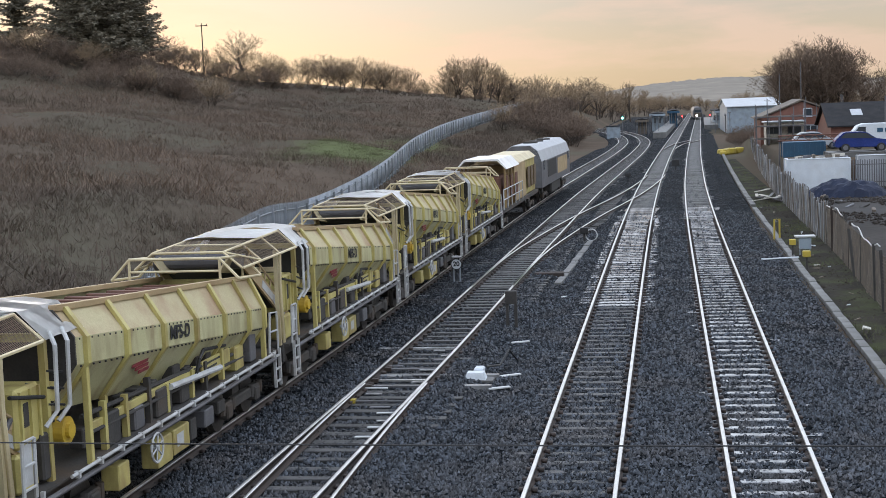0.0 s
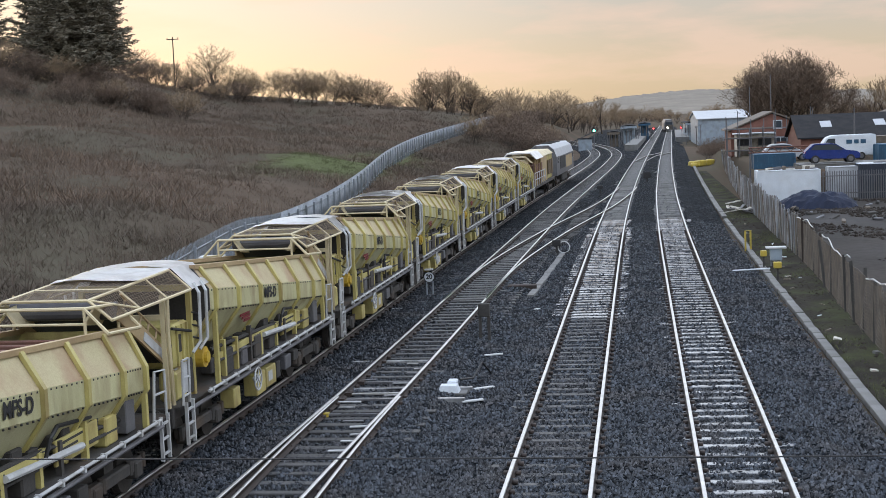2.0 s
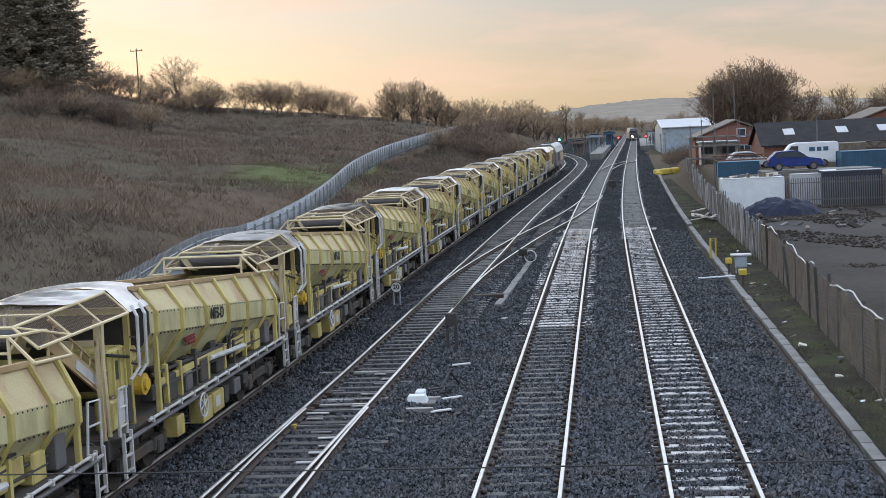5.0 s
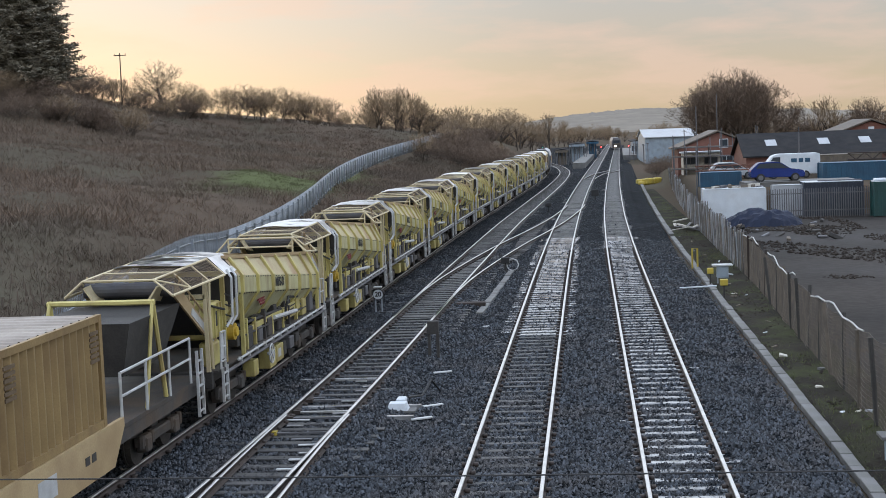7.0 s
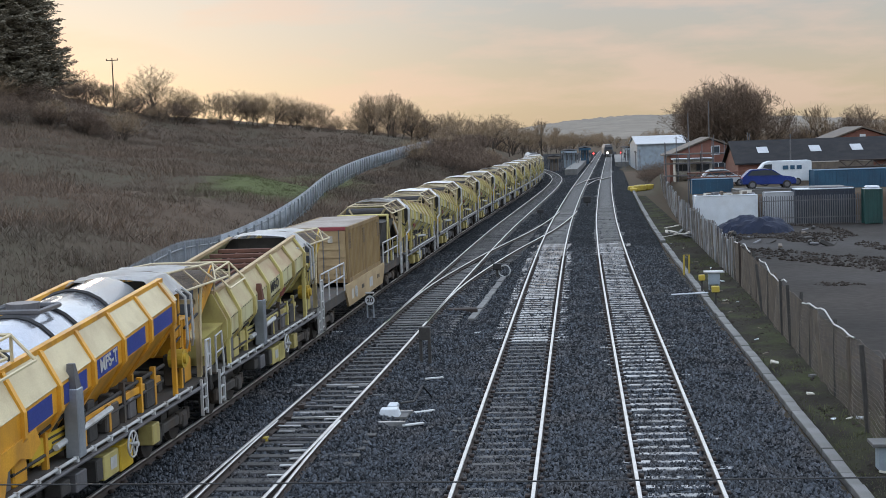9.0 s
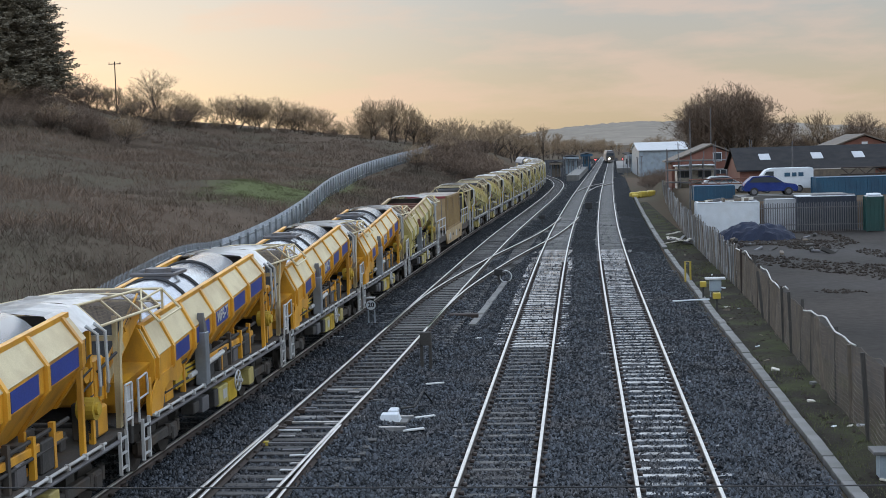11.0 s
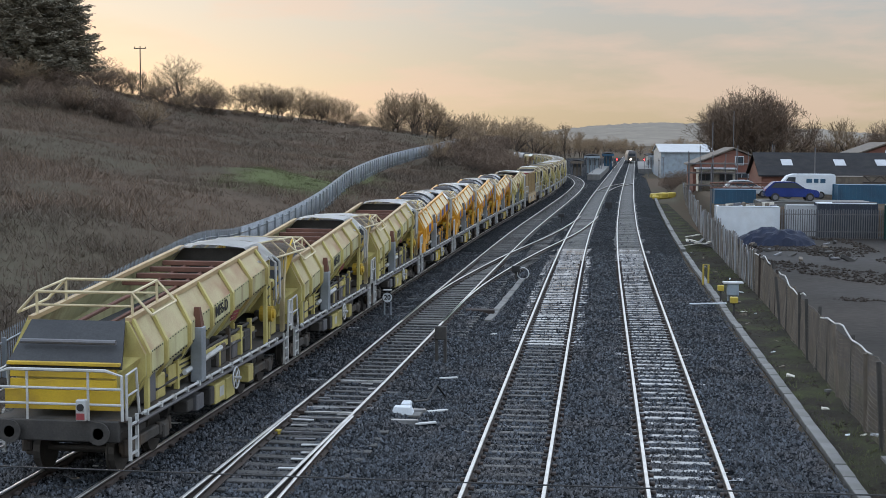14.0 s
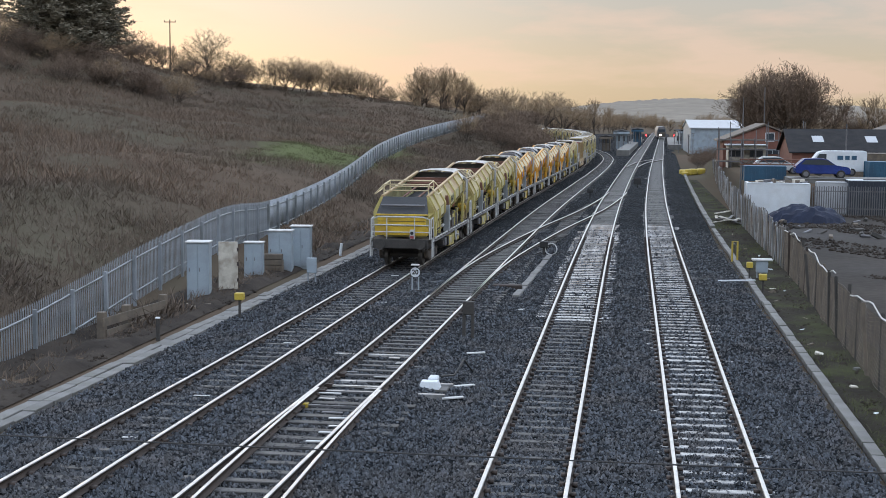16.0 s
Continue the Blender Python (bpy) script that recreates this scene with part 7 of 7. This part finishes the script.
def gable_house(name, x0, x1, y0, y1, z0, ze, zr, wall, roof, label, along="x", category="building"):
    h = empty(name, label=label, category=category)
    t = 0.25
    if along == "x":
        ym = (y0 + y1) / 2
        for y in (y0, y1 - t):
            part("wall", B(x0, x1, y, y + t, z0, ze), wall, h)
        for x in (x0, x1 - t):
            part("gable_wall", prism(bmesh.new(), [(y0 + t, z0), (y1 - t, z0), (y1 - t, ze), (ym, zr - 0.1), (y0 + t, ze)], x, x + t, "x"), wall, h)
        part("roof", prism(bmesh.new(), [(y0 - 0.35, ze - 0.12), (ym, zr), (y1 + 0.35, ze - 0.12), (y1 + 0.35, ze + 0.0), (ym, zr + 0.16), (y0 - 0.35, ze)], x0 - 0.3, x1 + 0.3, "x"), roof, h)
    else:
        xm = (x0 + x1) / 2
        for x in (x0, x1 - t):
            part("wall", B(x, x + t, y0, y1, z0, ze), wall, h)
        for y in (y0, y1 - t):
            part("gable_wall", prism(bmesh.new(), [(x0 + t, z0), (x1 - t, z0), (x1 - t, ze), (xm, zr - 0.1), (x0 + t, ze)], y, y + t, "y"), wall, h)
        part("roof", prism(bmesh.new(), [(x0 - 0.35, ze - 0.12), (xm, zr), (x1 + 0.35, ze - 0.12), (x1 + 0.35, ze + 0.0), (xm, zr + 0.16), (x0 - 0.35, ze)], y0 - 0.3, y1 + 0.3, "y"), roof, h)
    return h


def window(parent, x, y, z, w, h, frame="white"):
    f = part("window", B(x - w / 2, x + w / 2, y - 0.05, y + 0.02, z, z + h), frame, parent)
    n = max(1, round(w / 0.7))
    for k in range(n):
        a = x - w / 2 + 0.06 + k * (w - 0.06) / n
        part("pane", B(a, a + (w - 0.06) / n - 0.06, y - 0.07, y - 0.04, z + 0.07, z + h - 0.07), "glass", f)
    return f


ws = gable_house("workshop", 14.0, 46, 121.5, 131.5, TZ - 0.3, 3.55, 5.35, "brick", "slate", "long low brick workshop with a dark roof and skylights")
for x in (16.0, 20.6, 24.2, 29.0, 34):
    sk = part("skylight", loft(bmesh.new(), [(x, 123.4, 4.28), (x + 0.95, 123.4, 4.28), (x + 0.95, 123.4, 4.40), (x, 123.4, 4.40)], [(x, 124.8, 4.79), (x + 0.95, 124.8, 4.79), (x + 0.95, 124.8, 4.91), (x, 124.8, 4.91)]), "roofwhite", ws, "pale roof light")
for x in (18, 22.5, 27):
    part("door", B(x - 1.2, x + 1.2, 121.42, 121.5, TZ - 0.2, 3.1), "timber", ws)
gr = gable_house("brick_house", 26.0, 35.0, 150, 160, 1.0, 4.7, 6.3, "brick", "timber", "red brick house with a shallow gable", along="y")
part("vent", B(30.2, 30.8, 149.9, 150.02, 5.3, 5.6), "white", gr)
bh = gable_house("scaffolded_house", 9.3, 17.4, 140, 150, 1.2, 4.15, 5.75, "brick", "timber", "brick gable house behind scaffolding", along="y")
window(bh, 13.9, 139.98, 4.1, 0.9, 0.9)
window(bh, 14.8, 139.98, 2.4, 2.6, 0.9)
ex = empty("lean_to", label="cream site cabin with dark windows below the brick house", category="cabin")
part("wall", B(9.6, 13.2, 136.6, 139.9, 1.2, 3.7), "oldwhite", ex)
part("roof", B(9.4, 13.4, 136.4, 139.9, 3.71, 3.85, bevel=0.02), "white", ex)
for x in (10.0, 12.0):
    window(ex, x + 0.3, 136.58, 2.6, 1.3, 0.7, "greysteel")
part("hoarding", B(13.5, 17.2, 137.4, 137.5, 1.4, 2.9), "rustbeam", ex, "orange-brown hoarding")
sf = empty("scaffold", label="steel tube scaffolding round the brick house", category="scaffold")
rng = random.Random(3)
for x in np.arange(8.6, 17.5, 1.15):
    for y in (134.8, 136.2):
        part("standard", rod(bmesh.new(), (x, y, 1.0), (x + rng.uniform(-0.05, 0.05), y, rng.uniform(4.2, 6.4)), 0.045, 6), "greysteel", sf)
for z in (2.2, 3.4, 4.3):
    for y in (134.8, 136.2):
        part("ledger", rod(bmesh.new(), (8.4, y, z), (17.4, y, z), 0.04, 6), "greysteel", sf)
    part("board", B(8.5, 13.0, 134.8, 136.2, z + 0.05, z + 0.1), "timber", sf)
tr = empty("lattice_stack", label="steel lattice trusses stacked in the yard", category="truss")
for z in (2.75, 3.15):
    part("chord", rod(bmesh.new(), (8.7, 111, z), (13.4, 111, z), 0.05, 6), "rustbeam", tr)
for k in range(10):
    part("web", rod(bmesh.new(), (8.7 + 0.47 * k, 111, 2.75 if k % 2 else 3.15), (9.17 + 0.47 * k, 111, 3.15 if k % 2 else 2.75), 0.035, 5), "rustbeam", tr)
t2 = empty("lattice_stack", label="steel lattice trusses resting on a skip", category="truss")
for z in (3.2, 3.75):
    part("chord", rod(bmesh.new(), (21, 112.5, z), (29, 112.5, z), 0.06, 6), "railside", t2)
for k in range(12):
    part("web", rod(bmesh.new(), (21 + 0.66 * k, 112.5, 3.2 if k % 2 else 3.75), (21.66 + 0.66 * k, 112.5, 3.75 if k % 2 else 3.2), 0.04, 5), "railside", t2)
sh = plain_box("shed", 18.5, 24.5, 116.5, 119.5, TZ - 0.1, 3.55, "timber", "brown boarded shed in front of the workshop", "shed")
for x, y, h in ((8.9, 112, 4.6), (16.6, 175, 10), (12.0, 150, 7.0), (18.0, 118.0, 4.4)):
    pl = empty("steel_pole", pose(x, y, land(x, y) - 0.1), "plain grey steel pole in the yard", "pole", "yard poles")
    part("shaft", rod(bmesh.new(), (0, 0, 0), (0, 0, h), 0.07, 8, 0.05), "greysteel", pl)
rng = random.Random(8)
for k in range(12):
    x, y = 6.5 + 0.19 * k + rng.uniform(-0.2, 0.2), 164 + rng.uniform(-1.5, 1.5)
    bg = empty("bulk_bag", pose(x, y, land(x, y), 0, 0, rng.uniform(0, 90)), "yellow bulk bag heaped beside the line", "bag", "yellow bags")
    bm = B(-0.45, 0.45, -0.45, 0.45, 0, rng.uniform(0.4, 0.75), bevel=0.12)
    part("sack", bm, "yellowplastic", bg)
for k in range(12):
    x, y = 9 + rng.random() * 8, 170 + rng.random() * 40
    plant(protos[4], x, y, rng.uniform(0.3, 0.6), rng.uniform(0, 360), None, "dark brown brambles beside the line", "bush", "brambles")

# ---- station ----
wh = gable_house("warehouse", 11.0, 20.5, 255, 290, -0.4, 4.6, 5.9, "cab", "roofwhite", "pale-roofed warehouse beyond the bushes", along="x")
for nm, x0, x1, y0, y1 in (("platform_west", 2.2, 4.0, 238, 400), ("platform_east", 10.4, 13.0, 290, 400)):
    pf = empty(nm, label="low station platform with a pale edge", category="platform")
    pf["kind"] = "structure"
    dx = 2.2 if nm == "platform_west" else 2.8
    bm = bmesh.new()
    sgn = -1 if nm == "platform_west" else 1
    ff = (lambda y: line_3(y) - 1.65) if sgn < 0 else (lambda y: line_4(y) + 1.65)
    loft(bm, [(ff(y0), y0, -0.4), (ff(y0), y0, 0.75), (ff(y0) + sgn * dx, y0, 0.75), (ff(y0) + sgn * dx, y0, -0.4)], [(ff(y1), y1, -0.4), (ff(y1), y1, 0.75), (ff(y1) + sgn * dx, y1, 0.75), (ff(y1) + sgn * dx, y1, -0.4)])
    part("platform_body", bm, "concrete", pf)
def canopy(x0, x1, y0, y1, z, wall, label):
    """A station building under a flat canopy on posts."""
    c = empty("station_building", label=label, category="building", group="station buildings")
    part("wall", B(x0 + 0.5, x1 - 0.5, y0 + 2, y1 - 2, -0.3, z - 0.5), wall, c)
    part("roof", prism(bmesh.new(), [(x0, z - 0.45), (x0, z - 0.25), ((x0 + x1) / 2, z), (x1, z - 0.25), (x1, z - 0.45)], y0, y1), "slate", c)
    part("fascia", B(x0, x1, y0 - 0.06, y0, z - 0.75, z - 0.3), wall, c)
    n = 4
    for k in range(n):
        x = x0 + 0.15 + (x1 - x0 - 0.3) * k / (n - 1)
        part("post", B(x - 0.07, x + 0.07, y0 + 0.1, y0 + 0.24, -0.3, z - 0.45), "greysteel", c)
        part("window", B(x - 0.2, x + 0.2, y0 + 1.93, y0 + 1.99, 1.4, 2.5), "glass", c)
    return c


canopy(-3.6, -0.2, 292, 312, 3.7, "cab", "grey station building under a flat canopy")
canopy(0.2, 3.0, 318, 350, 3.9, "tealbox", "green-trimmed station canopy on posts")
canopy(-6.0, -3.4, 268, 276, 2.9, "timber", "low brown line-side cabin")
canopy(10.2, 12.4, 300, 330, 3.8, "cab", "grey station building under a flat canopy")
canopy(12.2, 15.0, 272, 290, 4.0, "green", "green-trimmed station building by the line")
for k in range(9):
    x, y = rng.choice([-2.5, -1.0, 0.6, 8.8, 11.2]) + rng.uniform(-0.5, 0.5), rng.uniform(240, 300)
    pl = empty("lamp_post", pose(x, y, -0.3), "thin grey platform lamp post", "lamp post", "platform posts")
    h = rng.uniform(2.6, 4.6)
    part("shaft", rod(bmesh.new(), (0, 0, 0), (0, 0, h), 0.06, 6), "greysteel", pl)
    part("head", B(-0.25, 0.25, -0.08, 0.08, h, h + 0.12, bevel=0.02), "greysteel", pl)
for x, y, z, lamp_m, tag in ((4.5, 398, 1.3, "lampred", "red"), (12.4, 398, 1.3, "lampred", "red"), (-7.9, 250, 3.3, "lampgreen", "green")):
    sp = empty("colour_light_signal", pose(x, y, -0.3), "colour light signal showing " + tag, "signal")
    part("post", rod(bmesh.new(), (0, 0, 0), (0, 0, z + 0.3), 0.08, 8), "greysteel", sp)
    part("head", B(-0.28, 0.28, -0.12, 0.12, z - 0.1, z + 0.75, bevel=0.04), "black", sp)
    part("lens", rod(bmesh.new(), (0, -0.125, z + 0.3), (0, -0.16, z + 0.3), 0.22, 14), lamp_m, sp, "lit lamp")
tn = empty("passenger_train", pose(line_4(415), 415, 0), "distant train standing at the station with lit headlamp", "train")
part("body", prism(bmesh.new(), [(-1.35, 0.6), (1.35, 0.6), (1.35, 2.6), (0.9, 3.6), (-0.9, 3.6), (-1.35, 2.6)], 0, 40), "greysteel", tn)
part("front_panel", B(-1.2, 1.2, -0.06, 0, 0.7, 2.0), "chassis", tn)
part("windscreen", B(-1.0, 1.0, -0.05, 0, 2.1, 2.9), "glass", tn)
part("headlamp", rod(bmesh.new(), (-0.35, -0.1, 1.2), (-0.35, -0.16, 1.2), 0.28, 14), "lampwhite", tn, "lit headlamp")
rb = empty("relay_hut", pose(-9.5, 248, -0.3), "small grey line-side hut", "hut")
part("body", B(-1.2, 1.2, -1, 1, 0, 2.2), "cab", rb)
part("roof", B(-1.35, 1.35, -1.15, 1.15, 2.21, 2.35, bevel=0.02), "slate", rb)

# poles on the hill
for x, y, h in ((-81.6, 235, 9.4), (-99.4, 200, 7.5)):
    tp = empty("telegraph_pole", pose(x, y, land(x, y) - 0.3), "wooden telegraph pole with a crossarm on the hill", "pole", "telegraph poles")
    part("pole", rod(bmesh.new(), (0, 0, 0), (0, 0, h), 0.14, 8, 0.09), "bark", tp)
    part("crossarm", B(-1.1, 1.1, -0.06, 0.06, h - 0.5, h - 0.36), "bark", tp)
    for x2 in (-1.0, 0, 1.0):
        part("insulator", rod(bmesh.new(), (x2, 0, h - 0.36), (x2, 0, h - 0.12), 0.06, 6), "dark", tp)
# seed heads by the fence
rng = random.Random(12)
segs = []
for k in range(70):
    y = rng.uniform(40, 75)
    x = fence_line(y) - rng.uniform(0.5, 4)
    h = rng.uniform(0.8, 1.7)
    z = land(x, y)
    t = (x + rng.uniform(-0.2, 0.2), y + rng.uniform(-0.2, 0.2), z + h)
    segs += [((x, y, z), t, 0.012, 0.01), ((t[0], t[1], t[2] - 0.35), t, 0.05, 0.02)]
ob = segments_mesh("dead_seed_heads", segs, "scrub", None, 4)
tagged(ob, "dead brown seed heads standing above the grass", "weeds", kind="stuff")

# turned soil and clods between the trough and the fence
rng = np.random.default_rng(15)
n = 13000
cx, cy = np.where(np.arange(n) < 8500, rng.uniform(-16.4, -13.95, n), rng.uniform(5.25, 7.2, n)), 22 + 66 * rng.random(n) ** 1.3
cz = np.array([land(a, b) for a, b in zip(cx, cy)])
base = np.array([(1, 0, 0), (0, 1, 0), (-1, 0, 0), (0, -1, 0), (0, 0, 0.7), (0, 0, -0.7)])
tri = np.array([(0, 1, 4), (1, 2, 4), (2, 3, 4), (3, 0, 4), (1, 0, 5), (2, 1, 5), (3, 2, 5), (0, 3, 5)])
cv = (base[None] * rng.uniform(0.5, 1.3, (n, 6, 1)) + rng.uniform(-0.3, 0.3, (n, 6, 3))) * rng.uniform(0.03, 0.12, n)[:, None, None] + np.stack([cx, cy, cz], -1)[:, None]
from_arrays("soil_clods", cv.reshape(-1, 3), (tri[None] + (np.arange(n) * 6)[:, None, None]).reshape(-1, 3), "earth", label="clods of dark turned soil beside the fence", category="soil", kind="stuff")


def on_strip(rng):
    return rng.uniform(-16.4, -14.4), rng.uniform(24, 90)


tufts("strip_weeds", 2600, on_strip, 0.20, 9, "scrub", 9, "dead brown weeds along the fence foot", "weeds")


# broken ground and dumped earth in the yard
n = 5000
cx, cy = 8 + 9 * rng.random(n), 58 + 38 * rng.random(n)
keep = np.array([noise.noise((a * 0.25, b * 0.12, 3)) > 0.02 for a, b in zip(cx, cy)])
cx, cy = cx[keep], cy[keep]
n = len(cx)
cz = np.array([land(a, b) for a, b in zip(cx, cy)])
cv = (base[None] * rng.uniform(0.5, 1.3, (n, 6, 1)) + rng.uniform(-0.3, 0.3, (n, 6, 3))) * rng.uniform(0.04, 0.16, n)[:, None, None] + np.stack([cx, cy, cz + 0.03], -1)[:, None]
from_arrays("yard_earth", cv.reshape(-1, 3), (tri[None] + (np.arange(n) * 6)[:, None, None]).reshape(-1, 3), "earth", label="dumped brown earth and rubble on the yard", category="earth", kind="stuff")


def motions():
    times = [k * 0.5 for k in range(33)]
    for thing, y0, turn in consist:
        rows = []
        for t in times:
            y = y0 + SPEED * t
            slope = (line_1(y + 3) - line_1(y - 3)) / 6
            rows.append((t, pose(line_1(y), y, 0, 0, 0, turn - math.degrees(math.atan(slope)))))
        walk(thing, rows)


motions()
